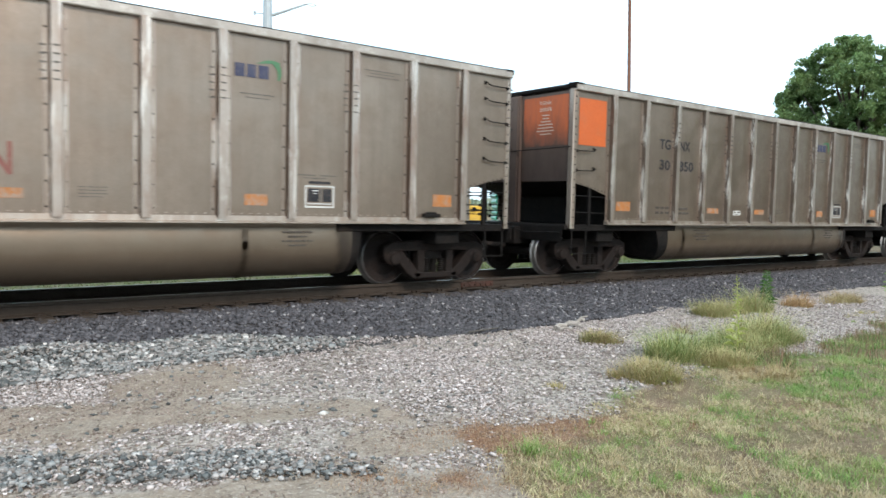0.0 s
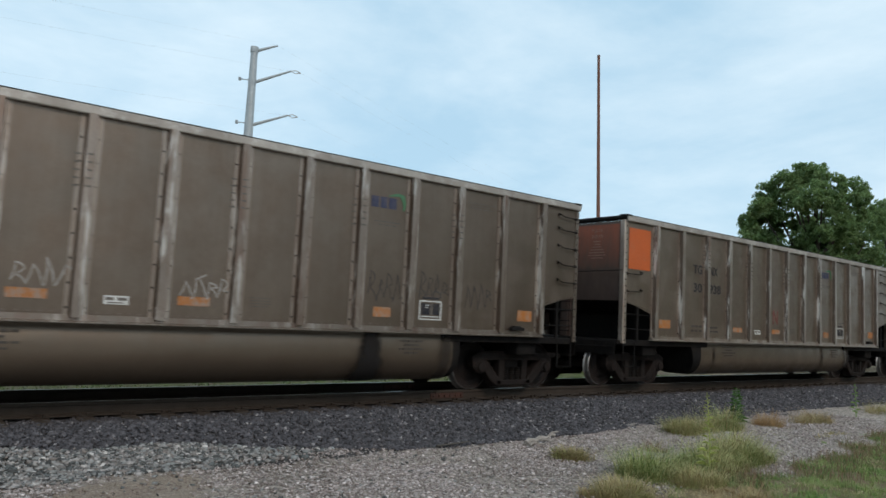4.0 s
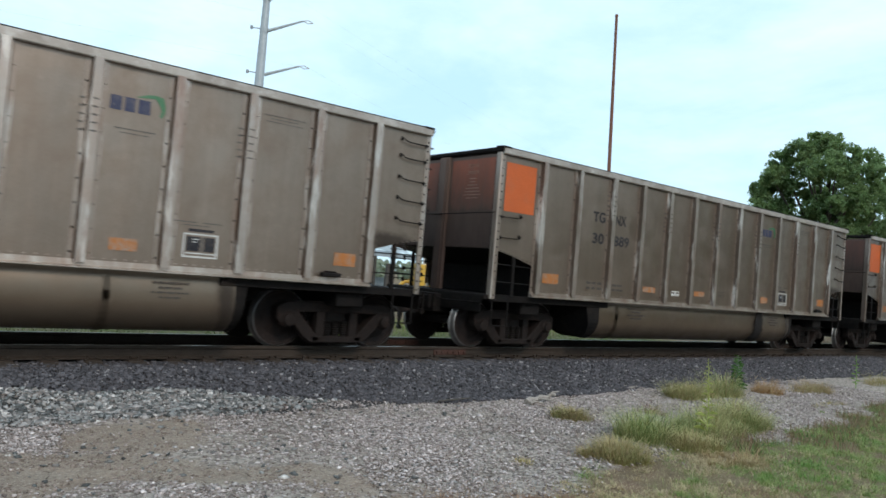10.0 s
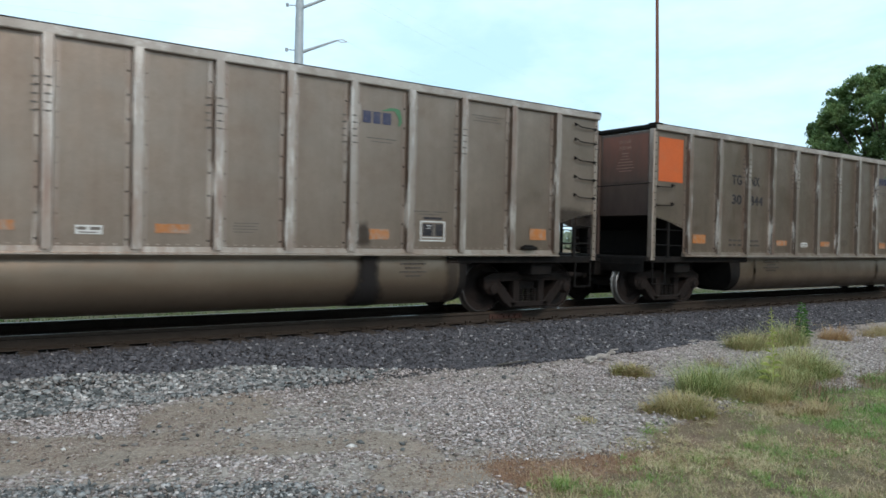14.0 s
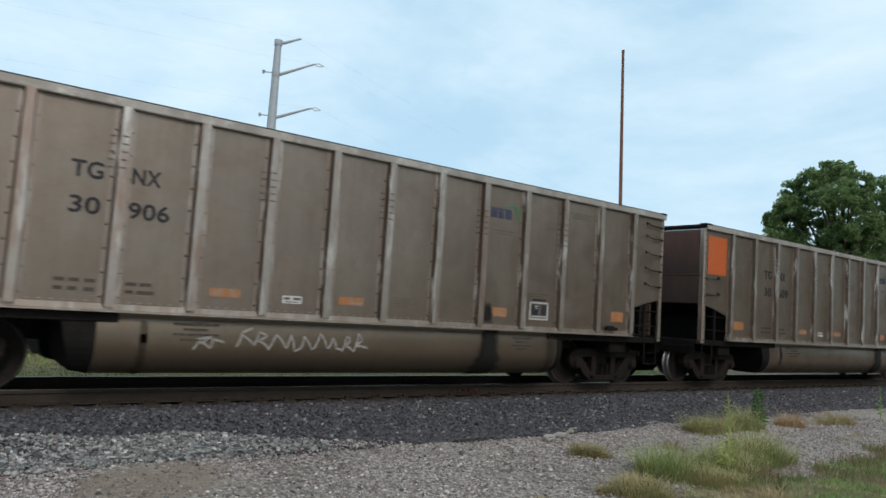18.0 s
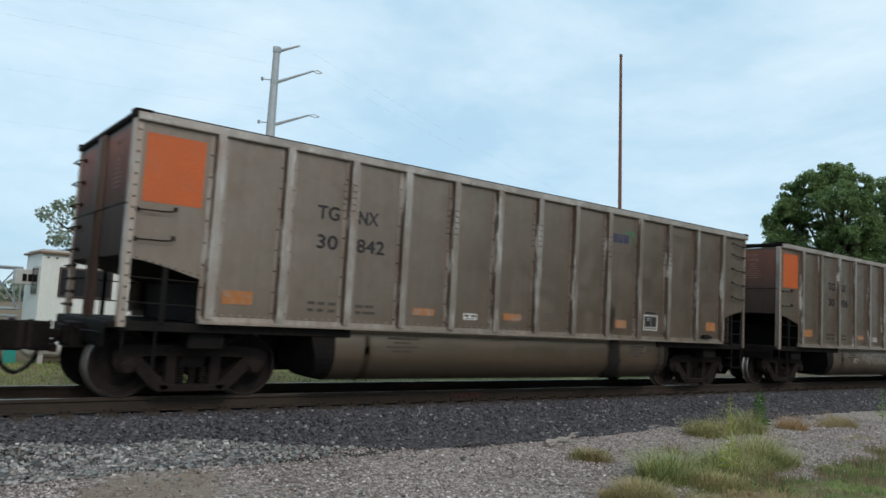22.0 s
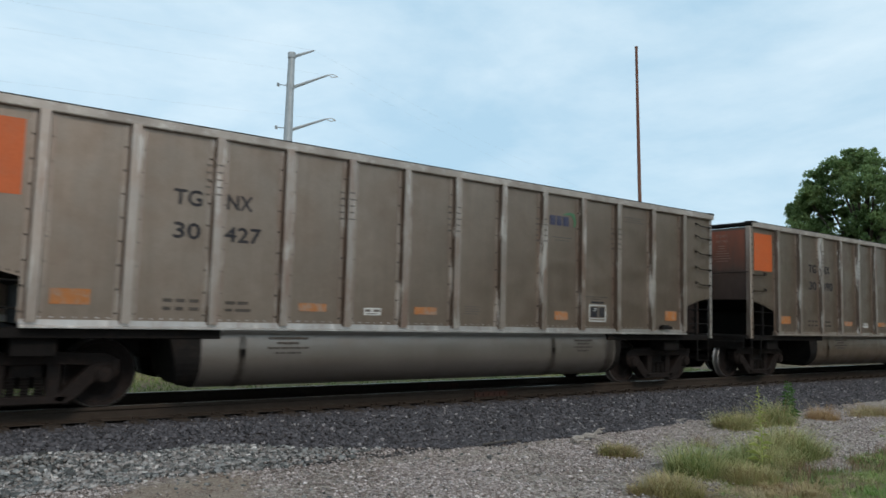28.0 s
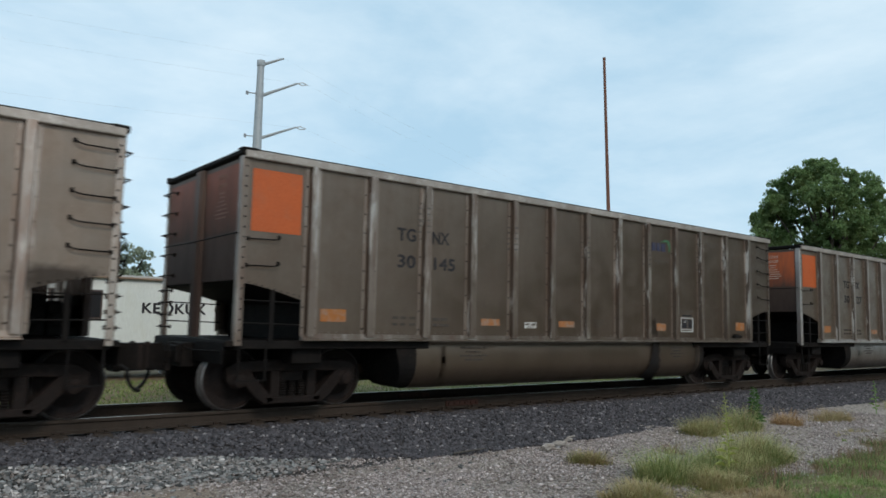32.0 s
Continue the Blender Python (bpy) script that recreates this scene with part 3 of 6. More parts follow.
def rusty(x, y):
    """Dead, rust-red matted grass at the corner of the lawn, and a few more such spots."""
    wx, wy = x + (smooth_noise(x, y, 0.25, 51) - 0.5) * 0.35, y + (smooth_noise(x, y, 0.22, 52) - 0.5) * 0.3
    spots = ((4.25, 4.35, 0.62, 0.30, 1.0), (3.85, 4.05, 0.40, 0.22, 0.8), (4.85, 4.15, 0.45, 0.16, 0.7), (3.1, 3.75, 0.35, 0.16, 0.7), (2.6, 4.15, 0.24, 0.16, 0.6), (6.95, 3.4, 0.55, 0.20, 0.5), (5.6, 3.7, 0.5, 0.18, 0.5))
    return np.clip(sum(k * np.exp(-(((wx - a) / rx) ** 2 + ((wy - b + 0.15 * (x - a)) / ry) ** 2)) for a, b, rx, ry, k in spots), 0, 1)


def foot(x, y):
    """Where the dark ballast gives way to the pale gravel, a ragged but sharp line."""
    return np.interp(x, FOOT_X, FOOT_Y) + (smooth_noise(x, y, 0.35, 53) - 0.5) * 0.16


def heap(x, y):
    """Height of the windrow of rubble that was pushed up against the ballast."""
    crest = np.exp(-((y - 8.98) / np.where(y > 8.98, 0.20, 0.36)) ** 2)
    return 0.19 * crest * np.clip((4.2 - x) / 3.0, 0, 1) * (0.8 + 0.4 * smooth_noise(x, y, 0.3, 54))


def ground_height(x, y):
    bumps = (smooth_noise(x, y, 1.3, 1) - 0.5) * 0.07 + (smooth_noise(x, y, 0.4, 2) - 0.5) * 0.025
    return LOW + bumps * np.clip((9.5 - np.abs(y - 4.0)) / 4, 0.15, 1)


def build_ground():
    xs = np.concatenate([[-2500, -1200, -500, -200, -90, -45, -25, -14, -8], np.arange(-4, 26, 0.16), [27, 29, 32, 36, 42, 50, 62, 80, 110, 160, 260, 500, 1200, 2500]])
    ys = np.concatenate([[-2500, -1000, -300, -100, -40, -15, -6, -2], np.arange(0, 9.6, 0.16), [9.9, 10.5, 11.5, 12.5, 13.2, 13.6, 14, 14.4, 14.8, 15.4, 16, 17, 18, 20, 22, 24, 27, 31, 36, 44, 60, 90, 160, 400, 1000, 2500]])
    gx, gy = np.meshgrid(xs, ys, indexing="ij")
    x, y = gx.ravel(), gy.ravel()
    z = ground_height(x, y)
    ny = len(ys)
    i, j = np.meshgrid(np.arange(len(xs) - 1), np.arange(ny - 1), indexing="ij")
    a = (i * ny + j).ravel()
    me = points_mesh("ground", np.stack([x, y, z], 1), np.stack([a, a + ny, a + ny + 1, a + 1], 1), GROUND)
    for key, f in (("dirt", dirt), ("turf", turf), ("rust", rusty)):
        at = me.attributes.new(key, "FLOAT", "POINT")
        at.data.foreach_set("value", f(x, y).astype(np.float32))
    me.polygons.foreach_set("use_smooth", [True] * len(me.polygons))
    tagged(new("ground", me), "level yard of pale gravel, tan dirt and patchy dry lawn", "ground", kind="structure")


def scatter_stones(name, label, x, y, z, size, material, parent=None, chips=0.0):
    """Loose stones: squashed, crumpled icosahedra, all in one mesh."""
    g = (1 + 5 ** 0.5) / 2
    base = np.array([(-1, g, 0), (1, g, 0), (-1, -g, 0), (1, -g, 0), (0, -1, g), (0, 1, g), (0, -1, -g), (0, 1, -g), (g, 0, -1), (g, 0, 1), (-g, 0, -1), (-g, 0, 1)]) / 1.9
    tri = np.array([(0, 11, 5), (0, 5, 1), (0, 1, 7), (0, 7, 10), (0, 10, 11), (1, 5, 9), (5, 11, 4), (11, 10, 2), (10, 7, 6), (7, 1, 8), (3, 9, 4), (3, 4, 2), (3, 2, 6), (3, 6, 8), (3, 8, 9), (4, 9, 5), (2, 4, 11), (6, 2, 10), (8, 6, 7), (9, 8, 1)])
    if chips:                          # small stones: eight faces are enough
        base = np.array([(1, 0, 0), (-1, 0, 0), (0, 1, 0), (0, -1, 0), (0, 0, 1), (0, 0, -1)]) * 1.15
        tri = np.array([(0, 2, 4), (2, 1, 4), (1, 3, 4), (3, 0, 4), (2, 0, 5), (1, 2, 5), (3, 1, 5), (0, 3, 5)])
    n, nb = len(x), len(base)
    pts = base[None] * (1 + 0.45 * (rng.random((n, nb, 1)) - 0.5)) * ((0.35 if chips else 0.5) + (1.05 if chips else 0.8) * rng.random((n, 1, 3))) * size[:, None, None]
    q = rng.normal(size=(n, 4))
    q /= np.linalg.norm(q, axis=1, keepdims=True)
    w, a, b, c = q.T
    rot = np.stack([1 - 2 * (b * b + c * c), 2 * (a * b - c * w), 2 * (a * c + b * w), 2 * (a * b + c * w), 1 - 2 * (a * a + c * c), 2 * (b * c - a * w), 2 * (a * c - b * w), 2 * (b * c + a * w), 1 - 2 * (a * a + b * b)], 1).reshape(n, 3, 3)
    pts = np.einsum("nij,nkj->nki", rot, pts)
    if chips:
        pts *= np.array([1.2, 1.2, chips])
    pts = pts + np.stack([x, y, z], 1)[:, None]
    faces = (tri[None] + nb * np.arange(n)[:, None, None]).reshape(-1, 3)
    ob = new(name, points_mesh(name, pts.reshape(-1, 3), faces, material))
    if parent:
        ob.parent = parent
    return tagged(ob, label, "" if parent else "stones", kind="stuff")


def ballast_height(y):
    return np.interp(y, (8.05, 8.75, 9.75, 10.15, 10.42, 12.36, 12.62, 12.9, 13.5), (LOW - 0.02, LOW + 0.03, -0.235, -0.215, -0.232, -0.245, -0.225, -0.25, LOW - 0.02))


def build_ballast():
    prof = [(y, float(ballast_height(np.array([y]))[0]) - 0.014) for y in (8.05, 8.75, 9.75, 10.15, 10.42, 12.36, 12.62, 12.9, 13.5)]
    bm = bmesh.new()
    rows = []
    for x in [-300, -80, -30] + list(np.arange(-12, 45, 0.6)) + [60, 90, 150, 400]:
        rows.append([bm.verts.new((x, y + 0.09 * sin(x * 1.7) * (k in (0, 8)), z)) for k, (y, z) in enumerate(prof)])
    for a, b in zip(rows, rows[1:]):
        for k in range(len(prof) - 1):
            bm.faces.new((a[k], b[k], b[k + 1], a[k + 1]))
    bed = part("ballast_bed", bm, BALLAST, None)
    tagged(bed, "raised bed of dark crushed-stone ballast under the track", "ballast", kind="structure")
    n = 62000
    x = 28 * rng.random(n) ** 1.3 - 0.5
    y = 8.0 + 2.55 * rng.random(n)
    keep = y > foot(x, y) - 0.10 * rng.random(n) ** 3
    x, y = x[keep], y[keep]
    x2, y2 = -1 + 24 * rng.random(3500), 12.5 + 0.9 * rng.random(3500)
    x, y = np.concatenate([x, x2]), np.concatenate([y, y2])
    z = np.maximum(ballast_height(y), LOW + 0.012) + 0.004
    scatter_stones("ballast_stones", "dark grey angular ballast stones with a few pale ones", x, y, z, 0.015 + 0.020 * rng.random(len(x)), DARK_STONE, bed, chips=0.85)


def build_gravel():
    n = 270000
    x, y = 19 * rng.random(n) ** 1.25 - 0.5, 3.2 + 6.2 * rng.random(n)
    thin = np.clip((smooth_noise(x * 0.6, y, 0.5, 41) - 0.22) * 1.9, 0.30, 1)
    keep = (rng.random(n) > turf(x, y) * 1.15) & (rng.random(n) > dirt(x, y) * 1.45) & (rng.random(n) > rusty(x, y) * 1.3) & (rng.random(n) < thin) & (rng.random(n) > np.clip((x - 11) / 14, 0, 0.6)) & (y < foot(x, y) + 0.08 * rng.random(n) ** 3)
    x, y = x[keep], y[keep]
    z = np.maximum(ground_height(x, y), np.where(y > 8.1, ballast_height(y), LOW)) + 0.006
    scatter_stones("gravel", "loose pale limestone gravel spread over the yard", x, y, z, 0.0065 + 0.0155 * rng.random(len(x)) ** 2.3, PALE_STONE, chips=0.58)
    # a windrow heaped against the ballast, a lower one across the lane, and strays
    n = 26000
    x, y = 9.6 * rng.random(n) - 4.0, 8.15 + 1.25 * rng.random(n)
    fade = np.clip((5.4 - x) / 2.2, 0, 1) * np.where(y < 8.5, np.clip((y - 8.1 + 0.25 * (smooth_noise(x, y, 0.4, 55) - 0.5)) / 0.2, 0, 1) * np.clip((3.4 - x) / 1.2, 0.25, 1), 1)
    keep = (rng.random(n) < fade) & (y < foot(x, y) + 0.05)
    ax, ay = x[keep], y[keep]
    lift = heap(ax, ay)
    az = np.maximum(np.maximum(ground_height(ax, ay), ballast_height(ay)) + 0.012, LOW + 0.005 + lift * (0.70 + 0.36 * rng.random(len(ax))))
    n = 13000
    x = 5.4 * rng.random(n) - 2.6
    y = 6.15 - 0.55 * x - 0.55 * rng.random(n) ** 0.8 + 0.05 * rng.normal(size=n)
    keep = (rng.random(n) < np.clip((2.9 - x) / 1.5, 0, 1) * np.clip((smooth_noise(x, y, 0.3, 56) - 0.15) * 2.2, 0.15, 1)) & (rng.random(n) > turf(x, y) * 1.5)
    bx, by = x[keep], y[keep]
    n = 1500
    x, y = 9.0 * rng.random(n), 4.8 + 3.6 * rng.random(n)
    keep = (rng.random(n) < 0.4) & (rng.random(n) > turf(x, y) * 1.5)
    cx, cy = x[keep], y[keep]
    x, y = np.concatenate([ax, bx, cx]), np.concatenate([ay, by, cy])
    z = np.concatenate([az, ground_height(bx, by) + 0.010 + 0.02 * rng.random(len(bx)), ground_height(cx, cy) + 0.008])
    size = np.concatenate([0.016 + 0.024 * rng.random(len(ax)) ** 1.6, 0.010 + 0.018 * rng.random(len(bx)) ** 2.0, 0.013 + 0.014 * rng.random(len(cx))])
    scatter_stones("rubble", "coarse blue-grey, tan and white rubble in low windrows", x, y, z, size, BIG_STONE, chips=0.72)
    n = 40000
    x, y = 9 * rng.random(n) ** 1.3 + 0.2, 3.0 + 5.6 * rng.random(n)
    keep = (rng.random(n) < dirt(x, y) + 0.5 * rusty(x, y)) & (rng.random(n) > turf(x, y)) & (smooth_noise(x * 0.7, y, 0.3, 44) > 0.32)
    x, y = x[keep], y[keep]
    scatter_stones("clods", "crumbs of brown earth and grit on the bare dirt", x, y, ground_height(x, y) + 0.003, 0.004 + 0.011 * rng.random(len(x)) ** 2, CLOD, chips=0.58)
    n = 900                            # dead bits of root and twig among the stones
    x, y = 1 + 9 * rng.random(n), 3.8 + 4.7 * rng.random(n)
    keep = turf(x, y) < 0.3
    x, y = x[keep], y[keep]
    m = len(x)
    blades("dead_stems", "dead brown bits of stem scattered over the gravel", x, y, ground_height(x, y) + 0.012, 0.006 + 0.02 * rng.random(m), 0.004 + 0.004 * rng.random(m), 9.0, DEAD, category="twigs")


def blades(name, label, x, y, z, height, width, lean, material, parent=None, category=""):
    """Bent blades of grass: three quads in a row become two tapering segments."""
    n = len(x)
    a = 2 * pi * rng.random(n)
    side = np.stack([np.cos(a), np.sin(a), np.zeros(n)], 1) * width[:, None]
    tip = np.stack([np.cos(a + 1.57 + rng.normal(size=n) * 0.6), np.sin(a + 1.57 + rng.normal(size=n) * 0.6), np.zeros(n)], 1) * (height * lean * rng.random(n))[:, None]
    foot = np.stack([x, y, z], 1)
    mid = foot + tip * 0.35 + np.array([0, 0, 1]) * (height * 0.6)[:, None]
    top = foot + tip + np.array([0, 0, 1]) * height[:, None]
    pts = np.stack([foot - side, foot + side, mid + side * 0.7, mid - side * 0.7, top], 1).reshape(-1, 3)
    k = 5 * np.arange(n)[:, None]
    tri = np.concatenate([k + np.array([[0, 1, 2]]), k + np.array([[0, 2, 3]]), k + np.array([[3, 2, 4]])], 1).reshape(-1, 3)
    ob = new(name, points_mesh(name, pts, tri, material))
    if parent:
        ob.parent = parent
    return tagged(ob, label, category, kind="stuff")


def build_grass():
    # short matted lawn: straw, green and rust-brown blades in ragged patches with bare soil between
    n = 230000
    x, y = 1.8 + 19 * rng.random(n) ** 1.6, 0.9 + 5.4 * rng.random(n)
    d = turf(x, y)
    clump = smooth_noise(x, y, 0.13, 11) * 0.5 + smooth_noise(x, y, 0.42, 13) * 0.5
    bare = smooth_noise(x, y, 0.55, 14) * 0.6 + smooth_noise(x, y, 0.2, 15) * 0.4
    keep = (rng.random(n) < d ** 1.5) & (rng.random(n) < np.clip((clump - 0.22) * 3.2, 0.16, 1)) & (rng.random(n) < np.clip((bare - 0.27) * 5.0, 0.22, 1))
    x, y, clump = x[keep], y[keep], clump[keep]
    m = len(x)
    tall = (0.014 + 0.040 * rng.random(m) ** 1.4) * (0.5 + 1.1 * clump)
    lush = 0.12 + 1.5 * np.exp(-(((x - 9.3) / 1.7) ** 2 + ((y - 3.7) / 0.65) ** 2)) + 0.9 * np.exp(-(((x - 5.1) / 0.5) ** 2 + ((y - 3.85) / 0.25) ** 2)) + 1.1 * np.clip((smooth_noise(x, y, 0.45, 17) - 0.52) * 5, 0, 1) + 0.10
    straw = np.exp(-(((x - 7.7) / 0.75) ** 2 + ((y - 4.35) / 0.30) ** 2)) + np.exp(-(((x - 6.0) / 0.5) ** 2 + ((y - 4.55) / 0.25) ** 2))
    green = rng.random(m) < lush - straw
    for name, label, sel, mat in (("lawn", "short matted lawn of straw-dry and olive blades", ~green, TURF), ("green_lawn", "fresher green patches in the dry lawn", green, GREEN_TURF)):
        blades(name, label, x[sel], y[sel], ground_height(x[sel], y[sel]), tall[sel] * (0.72 if name == "lawn" else 1.0), 0.0010 + 0.0015 * rng.random(sel.sum()), 3.0, mat, category="grass")
    # coarse rosettes of straw, green and olive grass, flopped over one another
    n = 3400
    x, y = 2.0 + 13 * rng.random(n) ** 1.5, 1.2 + 4.6 * rng.random(n)
    bare = smooth_noise(x, y, 0.55, 14) * 0.6 + smooth_noise(x, y, 0.2, 15) * 0.4
    keep = (rng.random(n) < turf(x, y) ** 1.3) & (rng.random(n) < np.clip((bare - 0.30) * 6.0, 0.05, 1))
    x, y = x[keep], y[keep]
    fresh = 1.2 * smooth_noise(x, y, 0.38, 17) + 0.5 * np.clip((x - 5.5) / 3.5, 0, 1) - 0.45 * np.exp(-(((x - 7.2) / 1.3) ** 2 + ((y - 4.45) / 0.40) ** 2)) + 0.16 * rng.normal(size=len(x))
    for name, label, sel, mat, low, high in (("straw_rosettes", "flopped straw-pale rosettes of dry grass", fresh < 0.62, STRAW_TURF, 0.012, 0.050), ("olive_rosettes", "olive half-dry rosettes of grass", (fresh >= 0.62) & (fresh < 0.80), TURF, 0.016, 0.055), ("green_rosettes", "fresh green rosettes and broad weeds in the lawn", fresh >= 0.80, GREEN_TURF, 0.020, 0.060)):
        many = 46
        k = np.repeat(np.nonzero(sel)[0], many)
        m = len(k)
        size = (0.45 + 0.9 * rng.random(len(x)) ** 1.5)[k]
        way = 2 * pi * rng.random(m)
        px, py = x[k] + 0.050 * size * rng.normal(size=m), y[k] + 0.050 * size * rng.normal(size=m)
        tall = (low + (high - low) * rng.random(m) ** 1.5) * (0.6 + 0.5 * size)
        tagged(arched(name, px, py, ground_height(px, py), way, (0.03 + 0.075 * rng.random(m)) * size, tall, 0.0012 + 0.0020 * rng.random(m) ** 1.5, mat, None), label, "grass", kind="stuff")
    n = 60000
    x, y = 2.2 + 6.0 * rng.random(n), 2.9 + 2.0 * rng.random(n)
    keep = rng.random(n) < rusty(x, y) ** 0.8
    x, y = x[keep], y[keep]
    m = len(x)
    blades("dead_grass", "rust-red dead grass matted at the lawn's corner", x, y, ground_height(x, y), 0.008 + 0.026 * rng.random(m) ** 1.6, 0.0014 + 0.0018 * rng.random(m), 3.0, RUST_TURF, category="grass")
    n = 85000
    x, y = 2.0 + 14 * rng.random(n) ** 1.5, 1.0 + 4.8 * rng.random(n)
    keep = (rng.random(n) < turf(x, y) + rusty(x, y)) & (rng.random(n) < 0.35 + 0.65 * smooth_noise(x, y, 0.3, 16))
    x, y = x[keep], y[keep]
    m = len(x)
    blades("thatch", "matted straw and dead brown stems under the lawn", x, y, ground_height(x, y) + 0.002, 0.004 + 0.012 * rng.random(m), 0.0014 + 0.0018 * rng.random(m), 6.0, THATCH, category="grass")
    n = 50000
    x, y = 8.6 + 14 * rng.random(n) ** 1.2, 1.0 + 4.9 * rng.random(n)
    rim = np.interp(x, TURF_X, TURF_Y) - y
    keep = (turf(x, y) > 0.5) & (rng.random(n) < np.clip(1.5 - rim * 1.1, 0.06, 1)) & (smooth_noise(x, y, 0.6, 12) > 0.3)
    x, y = x[keep], y[keep]
    m = len(x)
    blades("rim_grass", "deep green longer grass at the lawn's far rim", x[::2], y[::2] - 0.05, ground_height(x[::2], y[::2]), 0.04 + 0.10 * rng.random(len(x[::2])), 0.0016 + 0.0022 * rng.random(len(x[::2])), 1.4, DARK_WEED, category="grass")
    blades("seeding_grass", "taller red-brown seeding grass at the lawn's far edge", x, y, ground_height(x, y), 0.05 + 0.17 * rng.random(m) ** 1.3, 0.0016 + 0.0018 * rng.random(m), 0.9, BROWN_TURF, category="grass")
    n = 42000
    x, y = -1 + 26 * rng.random(n), 14.5 + 8.0 * rng.random(n) ** 1.2
    keep = rng.random(n) < turf(x, y)
    x, y = x[keep], y[keep]
    m = len(x)
    blades("verge_grass", "rough yellow-green verge grass beyond the track", x, y, ground_height(x, y), 0.025 + 0.05 * rng.random(m), 0.006 + 0.007 * rng.random(m), 1.6, FAR_TURF, category="grass")


def arched(name, x, y, z, way, reach, height, width, material, parent):
    """Blades that rise, arch over and droop at the tip."""
    out = np.stack([np.cos(way), np.sin(way), np.zeros(len(x))], 1)
    side = np.stack([-np.sin(way), np.cos(way), np.zeros(len(x))], 1) * width[:, None]
    base, up = np.stack([x, y, z], 1), np.array([0, 0, 1.0])
    knot = [base + out * (reach * a)[:, None] + up * (height * b)[:, None] for a, b in ((0, 0), (0.30, 0.62), (0.70, 0.98), (1.15, 0.84))]
    pts = np.stack([knot[0] - side, knot[0] + side, knot[1] + side * 0.85, knot[1] - side * 0.85, knot[2] + side * 0.5, knot[2] - side * 0.5, knot[3]], 1).reshape(-1, 3)
    k = 7 * np.arange(len(x))[:, None]
    tri = np.concatenate([k + np.array([q]) for q in ((0, 1, 2), (0, 2, 3), (3, 2, 4), (3, 4, 5), (5, 4, 6))], 1).reshape(-1, 3)
    ob = new(name, points_mesh(name, pts, tri, material))
    if parent:
        ob.parent = parent
    return tagged(ob, kind="stuff")


def grass_tuft(label, cx, cy, rx, ry, n, tall, material, dry=None):
    """A clump made of several mounds, whose fine blades arch outwards from each mound's middle."""
    ob = thing("grass_tuft", label, "grass tuft", pose(cx, cy, LOW), "grass tufts")
    n = int(n * 1.7)
    mounds = max(3, int(95 * rx * ry))
    a, r = 2 * pi * rng.random(mounds), rng.random(mounds) ** 0.6
    mx, my = rx * r * np.cos(a), ry * r * np.sin(a)
    size = (0.50 + 0.7 * rng.random(mounds)) * (1.15 - 0.62 * r)
    pick = rng.integers(0, mounds, n)
    spread = 0.42 * min(rx, ry, 0.34) * size[pick]
    x, y = mx[pick] + spread * rng.normal(size=n), my[pick] + spread * rng.normal(size=n)
    way = np.arctan2(y - my[pick], x - mx[pick]) + rng.normal(size=n) * 1.0
    h = tall * size[pick] * (0.22 + 0.95 * rng.random(n) ** 1.7)
    reach = h * (0.25 + 1.3 * rng.random(n))
    width = 0.0015 + 0.0028 * rng.random(n) ** 2
    other = rng.random(n) < (0.28 if dry else 0.0)
    for sel, mat in ((~other, material), (other, dry)):
        if mat:
            arched("grass", x[sel], y[sel], np.full(sel.sum(), -0.02), way[sel], reach[sel], h[sel], width[sel], mat, ob)


def tall_weed(cx, cy, tall, leaves, wide, label, leaf=None):
    ob = thing("tall_weed", label, "weed", pose(cx, cy, LOW), "weeds")
    rr = random.Random(int(cx * 100))
    bm = bmesh.new()
    tube(bm, [(0, 0, -0.02), (0.02, 0.01, tall * 0.5), (0.0, 0.03, tall)], 0.008, 6, 0.003)
    part("stem", bm, leaf or WEED_LEAF, ob)
    bm = bmesh.new()
    for k in range(leaves):
        h = tall * (0.12 + 0.88 * k / leaves)
        a = k * 2.4 + rr.random()
        length = wide * (1.15 - 0.75 * k / leaves) * (0.8 + 0.4 * rr.random())
        way, side = Vector((cos(a), sin(a), 0)), Vector((-sin(a), cos(a), 0))
        base = Vector((0, 0.015, h))
        p = [base, base + way * length * 0.45 + side * length * 0.16 + Vector((0, 0, length * 0.3)), base + way * length + Vector((0, 0, length * 0.12)), base + way * length * 0.45 - side * length * 0.16 + Vector((0, 0, length * 0.3))]
        vs = [bm.verts.new(q) for q in p]
        bm.faces.new((vs[0], vs[1], vs[2]))
        bm.faces.new((vs[0], vs[2], vs[3]))
    part("foliage", bm, leaf or WEED_LEAF, ob)


